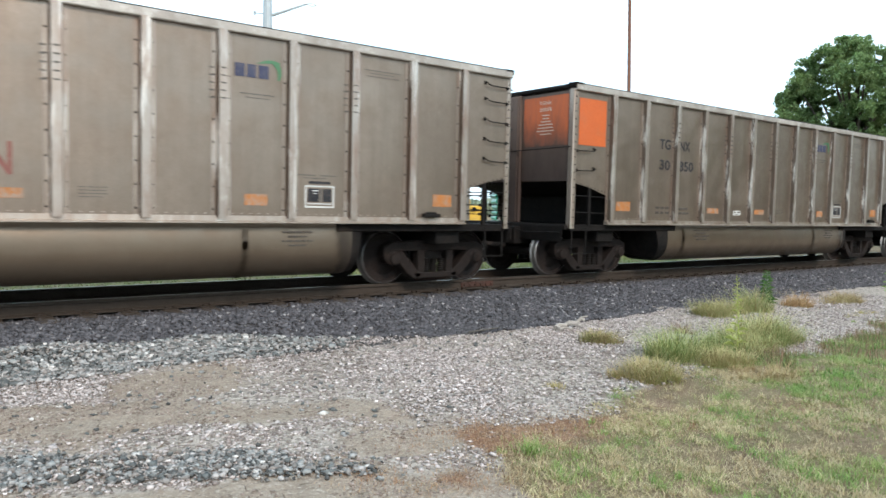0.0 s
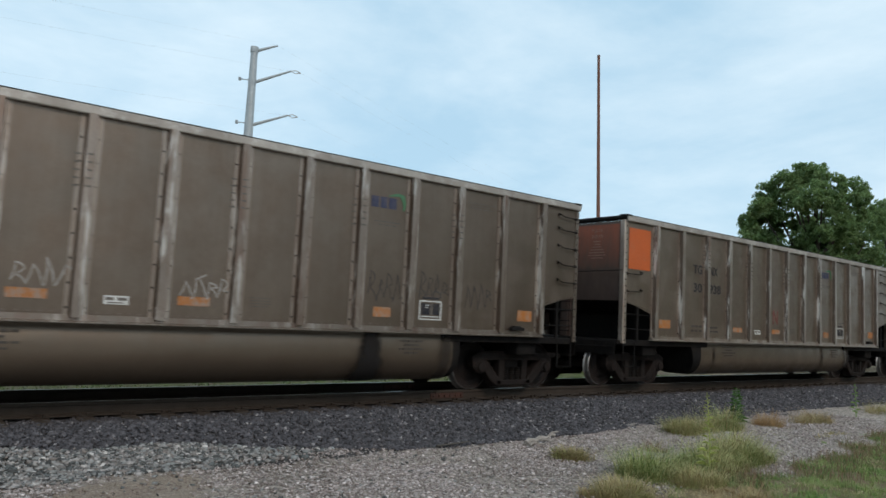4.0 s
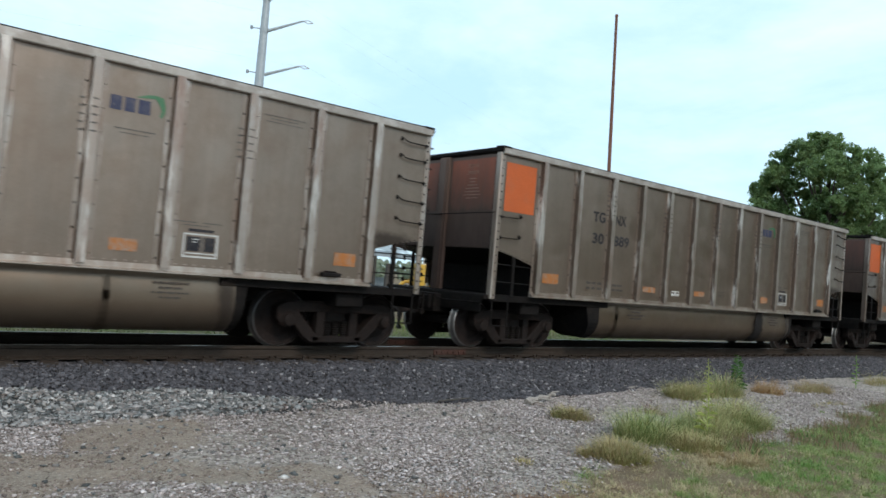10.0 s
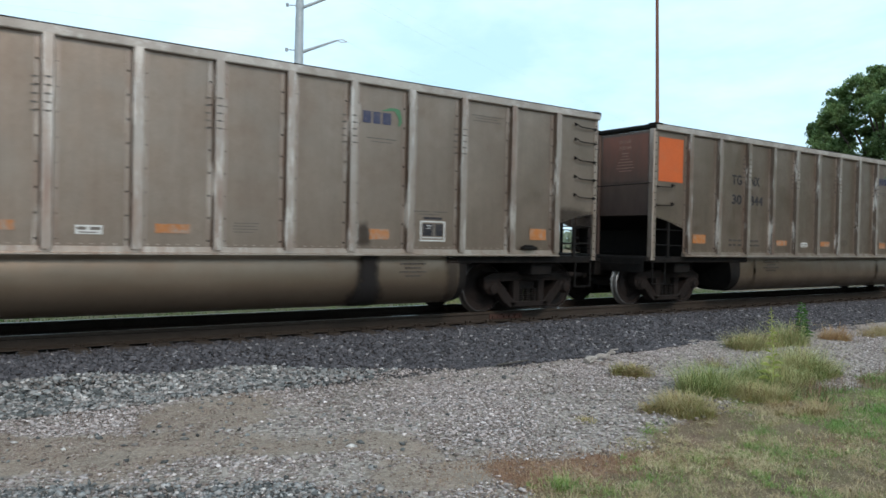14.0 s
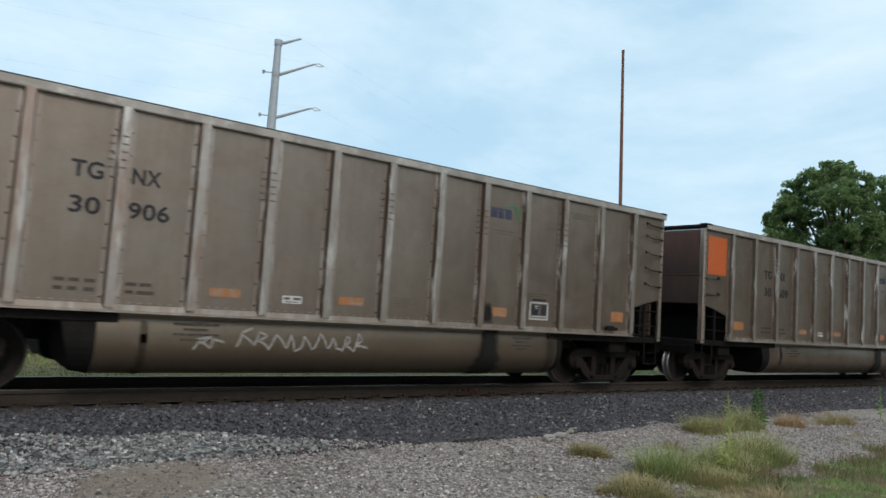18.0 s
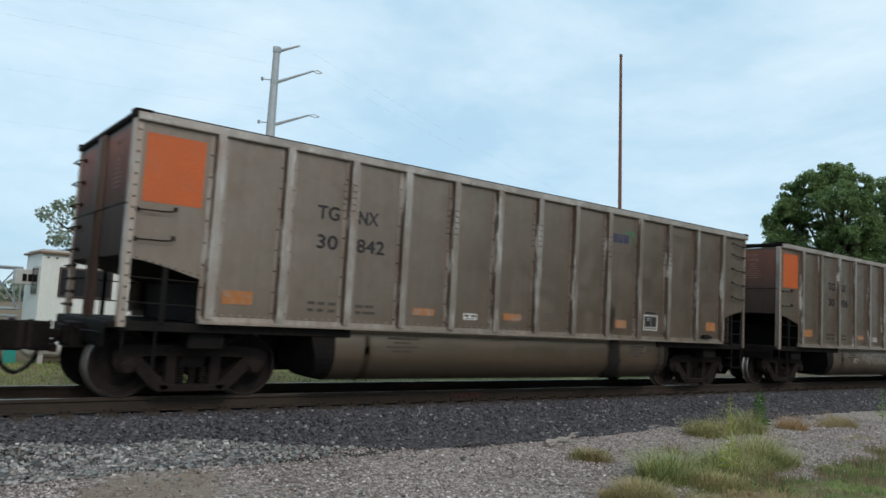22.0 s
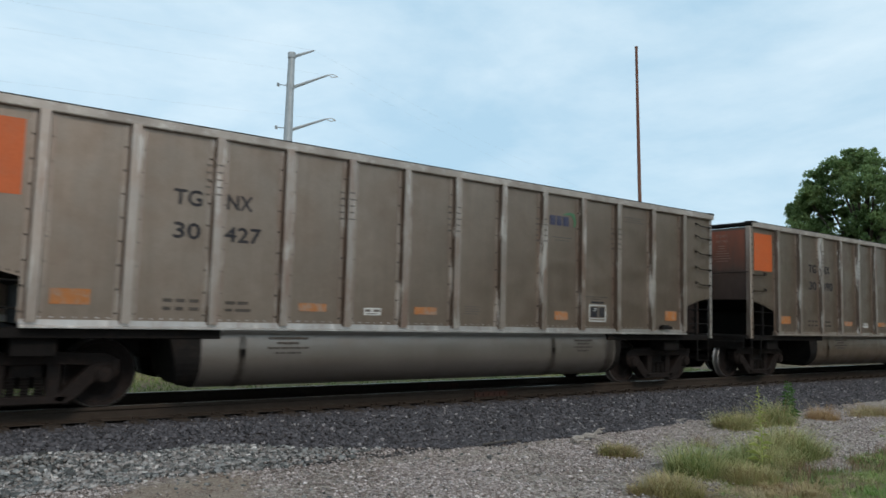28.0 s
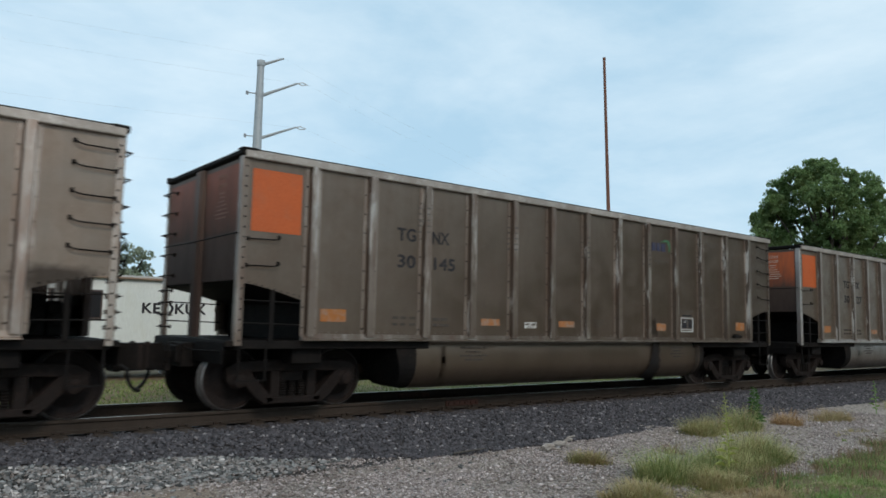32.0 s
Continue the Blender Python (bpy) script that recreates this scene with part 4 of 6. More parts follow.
def build_tufts():
    grass_tuft("spreading olive clump of grass on the gravel edge", 6.80, 5.10, 0.42, 0.30, 3600, 0.25, OLIVE_TUFT, DRY_TUFT)
    grass_tuft("grey-green clump of grass beside the lawn", 7.95, 5.55, 0.36, 0.30, 2500, 0.37, TUFT)
    grass_tuft("brown-footed clump of mixed grass beside the lawn", 8.25, 5.0, 0.40, 0.24, 1900, 0.23, OLIVE_TUFT, TUFT)
    grass_tuft("lush knee-high clump of grey-green grass", 9.15, 5.40, 0.55, 0.36, 3800, 0.36, TUFT, OLIVE_TUFT)
    grass_tuft("bushy green clump beside the lawn", 10.0, 5.55, 0.60, 0.36, 3900, 0.47, TUFT, OLIVE_TUFT)
    grass_tuft("small red-brown seeding clump at the gravel's edge", 9.55, 6.55, 0.22, 0.15, 300, 0.20, BROWN_TURF, DRY_TUFT)
    grass_tuft("low straw-coloured clump of matted grass", 8.10, 4.40, 0.55, 0.26, 2400, 0.15, DRY_TUFT, OLIVE_TUFT)
    grass_tuft("yellow-green clump at the foot of the ballast", 12.0, 7.45, 0.62, 0.30, 3000, 0.36, OLIVE_TUFT, TUFT)
    grass_tuft("thin green clump at the foot of the ballast", 13.1, 7.45, 0.50, 0.26, 2000, 0.38, TUFT, DRY_TUFT)
    grass_tuft("small orange-dry clump on the gravel", 14.8, 7.4, 0.45, 0.26, 1000, 0.27, RUST_TUFT, DRY_TUFT)
    grass_tuft("straw-yellow clump on the gravel", 16.4, 7.3, 0.65, 0.30, 1300, 0.26, DRY_TUFT)
    grass_tuft("small flat olive tuft in the gravel", 8.1, 6.85, 0.36, 0.22, 1900, 0.17, OLIVE_TUFT, BROWN_TURF)
    grass_tuft("tiny flat tuft in the gravel", 5.52, 5.28, 0.24, 0.10, 420, 0.05, OLIVE_TUFT)
    grass_tuft("bright green sprig at the lawn's bare edge", 3.85, 3.95, 0.16, 0.12, 260, 0.10, GREEN_TURF)
    grass_tuft("thin greyish tuft beside the far gravel", 20.5, 7.4, 0.7, 0.35, 700, 0.32, OLIVE_TUFT)
    grass_tuft("flat thin tuft on the far gravel", 14.6, 6.2, 0.7, 0.16, 500, 0.08, OLIVE_TUFT)
    tall_weed(13.6, 7.47, 0.76, 60, 0.19, "upright leafy green weed growing by the ballast", DARK_WEED)
    tall_weed(12.45, 7.4, 0.72, 26, 0.10, "thin pale green weed stalk growing by the ballast", PALE_WEED)
    tall_weed(8.80, 5.20, 0.78, 20, 0.15, "slender yellow-green weed standing in the grass clump", PALE_WEED)
    tall_weed(18.4, 7.2, 0.8, 18, 0.13, "slender green weed on the far gravel")
    bm = bmesh.new()
    tube(bm, [(0, 0, 0.0), (0.10, 0.03, 0.03), (0.22, 0.02, 0.02), (0.36, 0.06, 0.05), (0.5, 0.03, 0.04), (0.64, 0.10, 0.07), (0.74, 0.10, 0.06)], 0.045, 7, 0.022)
    tube(bm, [(0.22, 0.05, 0.03), (0.30, -0.10, 0.05), (0.46, -0.22, 0.02)], 0.022, 6, 0.008)
    tube(bm, [(0.50, 0.04, 0.05), (0.58, 0.02, 0.12), (0.66, -0.04, 0.14)], 0.020, 6, 0.010)
    tube(bm, [(-0.05, -0.12, 0.0), (0.06, -0.10, 0.02), (0.20, -0.16, 0.0)], 0.024, 6, 0.014)
    stick = part("driftwood", bm, DRIFT, None, at=pose(8.05, 7.72, LOW + 0.05))
    tagged(stick, "bleached broken branch lying on the gravel", "branch")
    bm = bmesh.new()
    tube(bm, [(0, 0, 0), (0.3, -0.04, 0.02), (0.62, 0.02, 0.015)], 0.016, 6, 0.009)
    stick = part("twig", bm, DARK_POST, None, at=pose(6.68, 8.12, LOW + 0.045))
    tagged(stick, "thin dark stick lying on the gravel", "branch")


# ---- the track ----
def build_track():
    track = thing("railway_track", "single track of rusty rails on dark timber ties", "railway track", pose(0, 0, 0), kind="structure")
    head = [(-0.037, -0.006), (-0.034, 0.0), (0.034, 0.0), (0.037, -0.006), (0.036, -0.042), (0.010, -0.052), (0.009, -0.145), (0.030, -0.158), (0.076, -0.170), (0.076, -0.185), (-0.076, -0.185), (-0.076, -0.170), (-0.030, -0.158), (-0.009, -0.145), (-0.010, -0.052), (-0.036, -0.042)]
    cuts = (-300.0, 8.62, 400.0)
    for y in (NEAR_RAIL, FAR_RAIL):
        for a, b in zip(cuts, cuts[1:]):
            bm = prism(bmesh.new(), [(y + p, q) for p, q in head], "x", a + 0.004, b - 0.004)
            for f in bm.faces:
                f.material_index = int(f.normal.z > 0.9 and f.calc_center_median().z > -0.01)
            part("rail", bm, (RAIL, RAIL_HEAD), track)
        for sgn in (-1, 1):
            bm = boxes((8.52, 9.30, y + sgn * 0.012, y + sgn * 0.034, -0.15, -0.05), bevel=0.006)
            for k in range(6):
                lathe(bm, [(0, 0.020), (0.03 * sgn, 0.018)], 6, "y", (8.58 + 0.132 * k, y + sgn * 0.034, -0.10))
            part("joint_bar", bm, JOINT, track, "bolted rust-red joint bar")
    tie = mesh_of(boxes((-0.115, 0.115, -1.3, 1.3, -0.375, -0.198), bevel=0.012), "tie", TIE)
    plate = mesh_of(boxes((-0.10, 0.10, -0.18, 0.18, -0.2, -0.183)), "tie_plate", RAIL)
    spike = mesh_of(boxes((-0.012, 0.012, -0.012, 0.012, -0.2, -0.150), (-0.018, 0.018, -0.03, 0.018, -0.158, -0.145)), "spike", RAIL)
    for k in range(-12, 70):
        x = 0.53 * k + 0.04 * sin(k * 3.1)
        t = part("tie", tie, None, track, at=pose(x, TRACK_MID, 0, 0, 0, 1.2 * sin(k * 2.3)))
        for y in (NEAR_RAIL, FAR_RAIL):
            part("tie_plate", plate, None, t, at=pose(0, y - TRACK_MID, 0))
            if y == NEAR_RAIL and -2 < x < 26:
                for s in (-1, 1):
                    part("spike", spike, None, t, at=pose(0.05 * s, y - TRACK_MID - 0.095, 0))


build_ground()
build_ballast()
build_gravel()
build_grass()
build_tufts()
build_track()


# ---- the coal cars ----
LENGTH, PITCH, HALF = 14.518, 16.18, 7.259
OFFSETS = (-0.039, -0.024, 0.044, 0.032, 0.027, 0.009, 0.006, -0.005, -0.031, -0.035, -0.037, 0.013, 0.040)
POSTS = [1.148 + 1.0216 * k + o for k, o in enumerate(OFFSETS)]
Y = -1.6                               # the near side
WHEEL_R = 0.457


def train_at(t):
    """How far the train has come, in metres; it gathers speed a little."""
    s = t / 10
    return 0.05115 * s ** 3 + 0.45193 * s ** 2 + 46.57824 * s - 5.652


def U(u):
    return u - HALF


def panel_mesh(outline_z, x0, x1, name):
    """A side sheet between two posts, bowed out a little between them."""
    bm = bmesh.new()
    nx, nz = 8, 10
    z0, z1 = outline_z
    grid = [[bm.verts.new((x0 + (x1 - x0) * i / nx, -0.008 * sin(pi * i / nx) * (0 if j in (0, nz) else sin(pi * j / nz) ** 0.5), z0 + (z1 - z0) * j / nz)) for j in range(nz + 1)] for i in range(nx + 1)]
    for i in range(nx):
        for j in range(nz):
            bm.faces.new((grid[i][j], grid[i + 1][j], grid[i + 1][j + 1], grid[i][j + 1]))
    rim = [grid[i][0] for i in range(nx + 1)] + [grid[nx][j] for j in range(1, nz + 1)] + [grid[i][nz] for i in range(nx - 1, -1, -1)] + [grid[0][j] for j in range(nz - 1, 0, -1)]
    rear = [bm.verts.new((v.co.x, 0.012, v.co.z)) for v in rim]
    for k in range(len(rim)):
        q = (k + 1) % len(rim)
        bm.faces.new((rim[q], rim[k], rear[k], rear[q]))
    bm.faces.new(rear[::-1])
    for f in bm.faces:
        f.smooth = len(f.verts) == 4 and abs(f.normal.y) > 0.5
    return mesh_of(bm, name, SIDE)


def rivets(bm, x, y, zs, r=0.013, facing=(0, -1)):
    """Round rivet heads: short six-sided cones that stand out from a sheet."""
    fx, fy = facing
    for z in zs:
        ring = [bm.verts.new((x + r * cos(pi * q / 3) * abs(fy), y + r * cos(pi * q / 3) * abs(fx), z + r * sin(pi * q / 3))) for q in range(6)]
        top = bm.verts.new((x + fx * 0.012, y + fy * 0.012, z))
        for q in range(6):
            bm.faces.new((ring[q], ring[(q + 1) % 6], top))
    bmesh.ops.recalc_face_normals(bm, faces=bm.faces[:])
    return bm


def side_meshes():
    made = {"panel": panel_mesh((1.13, 3.65), -0.5108, 0.5108, "side_panel")}
    hat = [(-0.135, 0), (-0.135, -0.010), (-0.078, -0.010), (-0.058, -0.085), (0.058, -0.085), (0.078, -0.010), (0.135, -0.010), (0.135, 0)]
    bm = prism(bmesh.new(), hat, "z", 1.12, 3.645)
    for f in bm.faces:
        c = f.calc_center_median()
        # front face light, sloping webs coloured dark as if shaded, feet in between
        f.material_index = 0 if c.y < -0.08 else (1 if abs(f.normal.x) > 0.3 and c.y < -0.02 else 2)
    made["post"] = mesh_of(bm, "side_post", POST, SHADED_WEB, POST_FOOT)
    bm = bmesh.new()
    for x in (-0.107, 0.107):
        rivets(bm, x, -0.010, [1.24 + 0.30 * k for k in range(8)], 0.017 if x < 0 else 0.010)
    made["rivets"] = mesh_of(bm, "riveting", BLACK)
    for key, sgn in (("left", 1), ("right", -1)):
        # the end sheet of the side, cut away below in a slant
        e = [(0.03, 1.86), (0.22, 1.835), (0.40, 1.80), (0.58, 1.76), (0.78, 1.70), (0.97, 1.65), (1.0, 1.60), (1.01, 1.12), (1.16, 1.12), (1.16, 3.65), (0.03, 3.65)]
        out = [((U(u) if sgn > 0 else -U(u)), z) for u, z in e]
        made[key] = mesh_of(prism(bmesh.new(), out, "y", 0.0, 0.012), "end_side_sheet", SIDE)
        bm = bmesh.new()
        for k in range(9):
            rivets(bm, sgn * U(0.15 + 0.1 * k), 0, [1.88 - 0.205 * (0.08 + 0.1 * k) - (0.0 if k < 8 else 0.0)], 0.014)
        rivets(bm, sgn * U(1.055), 0, [1.2 + 0.125 * k for k in range(20)], 0.014)
        made[key + "_rivets"] = mesh_of(bm, "riveting", BLACK)
    bm = prism(bmesh.new(), [(0.075, 3.63), (-0.060, 3.63), (-0.070, 3.645), (-0.070, 3.745), (-0.055, 3.765), (0.060, 3.765), (0.075, 3.75)], "x", U(0.0), U(LENGTH))
    for f in bm.faces:
        f.material_index = int(f.normal.z > 0.5)
    made["chord"] = mesh_of(bm, "top_chord", CHORD, BLACK)
    made["sill"] = mesh_of(prism(bmesh.new(), [(0.04, 1.055), (-0.085, 1.055), (-0.085, 1.075), (-0.045, 1.085), (-0.04, 1.155), (0.04, 1.155)], "x", U(1.0), U(LENGTH - 1.0)), "side_sill", SILL)
    bm = bmesh.new()
    for k in range(96):
        if k % 8 == 7:
            continue
        box(bm, U(1.2 + 0.127 * k) - 0.015, U(1.2 + 0.127 * k) + 0.015, -0.012, -0.004, 1.176, 1.192)
    made["sill_bolts"] = mesh_of(bm, "riveting", SILL)
    return made


def rung(points, r=0.011):
    bm = bmesh.new()
    tube(bm, points, r, 6)
    for p in (points[0], points[-1]):
        box(bm, p[0] - 0.022, p[0] + 0.022, p[1] - 0.012, p[1] + 0.012, p[2] - 0.03, p[2] + 0.03)
    return bm


def bogie(car, x):
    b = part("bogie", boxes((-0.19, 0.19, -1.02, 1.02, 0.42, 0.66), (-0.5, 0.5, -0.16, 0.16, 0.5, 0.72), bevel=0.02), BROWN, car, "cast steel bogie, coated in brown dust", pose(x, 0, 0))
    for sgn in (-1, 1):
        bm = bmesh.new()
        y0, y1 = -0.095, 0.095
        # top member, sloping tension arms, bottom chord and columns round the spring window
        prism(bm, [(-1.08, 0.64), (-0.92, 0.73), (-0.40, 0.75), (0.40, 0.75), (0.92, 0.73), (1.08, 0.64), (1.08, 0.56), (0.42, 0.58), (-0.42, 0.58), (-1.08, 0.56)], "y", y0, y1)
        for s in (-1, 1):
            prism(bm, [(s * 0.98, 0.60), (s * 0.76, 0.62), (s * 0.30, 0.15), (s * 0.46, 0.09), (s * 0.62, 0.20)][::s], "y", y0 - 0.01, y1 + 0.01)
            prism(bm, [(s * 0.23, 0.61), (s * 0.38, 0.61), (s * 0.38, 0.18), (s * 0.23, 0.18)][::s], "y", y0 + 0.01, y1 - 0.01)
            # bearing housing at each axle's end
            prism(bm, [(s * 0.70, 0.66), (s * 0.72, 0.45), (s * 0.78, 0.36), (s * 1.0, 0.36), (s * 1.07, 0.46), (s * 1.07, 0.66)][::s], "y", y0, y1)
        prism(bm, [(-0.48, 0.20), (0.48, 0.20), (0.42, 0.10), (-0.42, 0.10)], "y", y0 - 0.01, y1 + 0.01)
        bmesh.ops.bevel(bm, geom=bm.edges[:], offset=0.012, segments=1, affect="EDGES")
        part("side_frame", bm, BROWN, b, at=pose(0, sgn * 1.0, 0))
        for sx in (-0.155, 0.0, 0.155):
            prof = []
            for k in range(7):
                prof += [(0.19 + 0.036 * k, 0.058), (0.205 + 0.036 * k, 0.068), (0.22 + 0.036 * k, 0.052)]
            part("spring", lathe(bmesh.new(), prof, 10, "z", (sx, sgn * 1.02, 0.0)), BLACK, b)
        for s in (-1, 1):
            bm = lathe(bmesh.new(), [(0, 0.13), (sgn * 0.05, 0.13), (sgn * 0.07, 0.10), (sgn * 0.11, 0.095), (sgn * 0.12, 0.045)], 14, "y", (s * 0.889, sgn * 1.06, WHEEL_R))
            part("axle_cap", bm, BROWN, b)
            part("brake_shoe", boxes((s * 0.36, s * 0.43, sgn * 0.66, sgn * 0.84, 0.32, 0.62), bevel=0.015), BLACK, b)
    for s in (-1, 1):
        bm = bmesh.new()
        lathe(bm, [(-0.98, 0.07), (-0.6, 0.085), (0.6, 0.085), (0.98, 0.07)], 12, "y")
        for side in (-1, 1):
            prof = [(0.82, 0.12), (0.815, 0.20), (0.775, 0.30), (0.79, 0.385), (0.812, 0.395), (0.815, 0.438), (0.802, 0.455), (0.72, 0.462), (0.69, 0.485), (0.683, 0.40), (0.70, 0.385), (0.715, 0.30), (0.665, 0.20), (0.66, 0.12)]
            lathe(bm, [(side * a, r) for a, r in prof], 32, "y", slot=[0, 0, 0, 0, 0, 1, 1, 1, 0, 0, 0, 0, 0])
        part("wheelset", bm, (WHEEL, TREAD), b, "rust-brown steel wheels on an axle, bright at the tread", pose(s * 0.889, 0, WHEEL_R), smooth=False)
    return b


def build_car():
    car = thing("coal_gondola", "tan-grey ribbed coal gondola with rounded belly tubs", "coal car", pose(0, TRACK_MID, 0), "coal cars of the train")
    mesh = side_meshes()
    for side in (0, 180):
        turn = pose(0, 0, 0, 0, 0, side)
        for u in POSTS[:-1]:
            part("side_panel", mesh["panel"], None, car, at=turn @ pose(U(u) + 0.5108, Y, 0), smooth=False)
        for key in ("left", "right"):
            s = part("end_side_sheet", mesh[key], None, car, at=turn @ pose(0, Y, 0))
            tagged(part("riveting", mesh[key + "_rivets"], None, s), kind="stuff")
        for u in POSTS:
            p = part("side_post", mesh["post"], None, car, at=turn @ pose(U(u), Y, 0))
            tagged(part("riveting", mesh["rivets"], None, p), kind="stuff")
        part("top_chord", mesh["chord"], None, car, "bent aluminium top chord, coal-dusted on top", at=turn @ pose(0, Y, 0))
        sill = part("side_sill", mesh["sill"], None, car, at=turn @ pose(0, Y, 0))
        tagged(part("riveting", mesh["sill_bolts"], None, sill), kind="stuff")
        # belly tub under each half of the floor
        prof = [(-1.50, 1.05), (-1.535, 0.97), (-1.55, 0.80)]
        for k in range(9):
            a = radians(180 + 90 * k / 8)
            prof.append((-1.11 + 0.44 * cos(a), 0.69 + 0.44 * sin(a)))
        prof += [(-0.55, 0.25), (-0.38, 0.42), (-0.34, 1.05)]
        inner = [(y + (0.012 if y < -0.9 else -0.012), z + 0.012) for y, z in prof][::-1]
        bm = bmesh.new()
        ring_a = [bm.verts.new((U(3.15), y, z)) for y, z in prof + inner]
        ring_b = [bm.verts.new((U(LENGTH - 3.15), y, z)) for y, z in prof + inner]
        n = len(ring_a)
        for k in range(n):
            f = bm.faces.new((ring_a[k], ring_b[k], ring_b[(k + 1) % n], ring_a[(k + 1) % n]))
            f.smooth = k < 13
        bmesh.ops.recalc_face_normals(bm, faces=bm.faces[:])
        part("belly_tub", bm, TUB, car, "smooth rounded belly tub, tan with dust", at=turn)
        for e in (-1, 1):
            x0 = e * (HALF - 3.15)
            x1 = x0 + e * (0.18 if (e > 0) == (side == 0) else 0.42)
            bm = bmesh.new()
            a = [bm.verts.new((x0, y, z)) for y, z in prof]
            b = [bm.verts.new((x1 if z > 0.9 else x0 + (x1 - x0) * (0.45 + 0.55 * (max(z - 0.25, 0) / 0.8) ** 0.6), y, max(z, 0.3))) for y, z in prof]
            for k in range(len(prof) - 1):
                bm.faces.new((a[k], a[k + 1], b[k + 1], b[k]) if e > 0 else (a[k], b[k], b[k + 1], a[k + 1]))
            bm.faces.new(b if e > 0 else b[::-1])
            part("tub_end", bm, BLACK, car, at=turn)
        # stiffening bands round the tub
        for u in (3.72, 9.66):
            bm = bmesh.new()
            ring = [[bm.verts.new((U(u) + dx, y * 1.004 - 0.004, z - 0.008)) for y, z in prof[1:13]] for dx in (-0.045, 0.045)]
            for k in range(11):
                bm.faces.new((ring[0][k], ring[1][k], ring[1][k + 1], ring[0][k + 1]))
            bmesh.ops.solidify(bm, geom=bm.faces[:], thickness=0.01)
            part("tub_band", bm, TUB, car, at=turn)
        # ladder rungs on the side, five at one end and two at the other
        for z in (3.45, 3.18, 2.83, 2.49, 2.15):
            part("ladder_rung", rung([(U(13.94), Y, z + 0.045), (U(13.94), Y - 0.065, z + 0.04), (U(13.98), Y - 0.07, z + 0.008), (U(14.06), Y - 0.07, z - 0.004), (U(14.44), Y - 0.07, z - 0.010), (U(14.44), Y, z - 0.004)]), BLACK, car, at=turn)
        for z in (2.49, 2.11):
            part("ladder_rung", rung([(U(0.1), Y, z - 0.004), (U(0.1), Y - 0.07, z - 0.010), (U(0.46), Y - 0.07, z - 0.004), (U(0.54), Y - 0.07, z + 0.008), (U(0.58), Y - 0.065, z + 0.04), (U(0.58), Y, z + 0.045)]), BLACK, car, at=turn)
        # the wide posts' stencil marks
        for n in (2, 4, 6, 8, 10):
            bm = bmesh.new()
            z0 = 3.12 if n != 2 else 3.25
            for k in range(5):
                for dx in (-0.135, 0.0):
                    box(bm, U(POSTS[n]) + dx - 0.035, U(POSTS[n]) + dx + 0.035, Y - (0.090 if dx == 0 else 0.014), Y - (0.084 if dx == 0 else 0.009), z0 - 0.1 * k, z0 - 0.1 * k + 0.022)
            tagged(part("stencil_mark", bm, FAINT, car, at=turn), kind="stuff")
        part("jacking_bracket", boxes((U(12.62), U(12.95), Y - 0.13, Y - 0.04, 1.165, 1.225), (U(12.7), U(12.88), Y - 0.11, Y - 0.02, 1.225, 1.25), bevel=0.01), BLACK, car, at=turn)
    # ends: pocket floor, posts, platforms, couplers
    for e in (-1, 1):
        turn = pose(0, 0, 0, 0, 0, 0 if e < 0 else 180)
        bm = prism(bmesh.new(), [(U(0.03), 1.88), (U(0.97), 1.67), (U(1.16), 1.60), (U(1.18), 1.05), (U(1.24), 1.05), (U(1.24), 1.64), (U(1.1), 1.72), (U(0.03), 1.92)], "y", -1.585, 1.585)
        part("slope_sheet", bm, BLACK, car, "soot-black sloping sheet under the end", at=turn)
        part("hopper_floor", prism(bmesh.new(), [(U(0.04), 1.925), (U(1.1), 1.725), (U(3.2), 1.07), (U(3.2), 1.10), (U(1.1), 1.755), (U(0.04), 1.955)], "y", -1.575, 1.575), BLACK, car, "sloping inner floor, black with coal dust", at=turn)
        for y in (-1.6, 1.6):
            s = 1 if y < 0 else -1
            bm = prism(bmesh.new(), [(U(-0.02), y), (U(-0.02), y + s * 0.11), (U(0.0), y + s * 0.11), (U(0.0), y + s * 0.02), (U(0.08), y + s * 0.02), (U(0.08), y - s * 0.012), (U(0.0), y - s * 0.012)][::s], "z", 0.98, 3.66)
            p = part("corner_post", bm, SILL, car, at=turn)
            bm = rivets(bmesh.new(), U(0.042), y - s * 0.012, [1.05 + 0.145 * k for k in range(18)], 0.018, (0, -s))
            tagged(part("riveting", bm, BLACK, p), kind="stuff")
            part("pocket_post", boxes((U(0.50), U(0.56), y + s * 0.01, y + s * 0.06, 1.04, 1.78)), BLACK, car, at=turn)
            for z in (1.30, 1.62):
                part("pocket_rail", tube(bmesh.new(), [(U(0.05), y + s * 0.03, z), (U(1.0), y + s * 0.03, z - 0.02)], 0.012, 6), BLACK, car, at=turn)
        part("end_centre_post", boxes((U(-0.05), U(0.03), -0.15, 0.15, 1.06, 3.66), (U(-0.075), U(-0.05), -0.10, 0.10, 1.06, 3.64), bevel=0.008), END_SHEET, car, "dusty end post, sooty below", at=turn)
        part("grab_bar", tube(bmesh.new(), [(U(-0.005), -1.55, 2.56), (U(-0.06), -1.5, 2.55), (U(-0.09), 0, 2.53), (U(-0.06), 1.5, 2.55), (U(-0.005), 1.55, 2.56)], 0.011, 6), BLACK, car, at=turn)
        bm = prism(bmesh.new(), [(U(-0.045), 3.69), (U(-0.05), 3.735), (U(-0.03), 3.755), (U(0.06), 3.758), (U(0.10), 3.74), (U(0.10), 3.66), (U(0.0), 3.66)], "y", -1.64, 1.64)
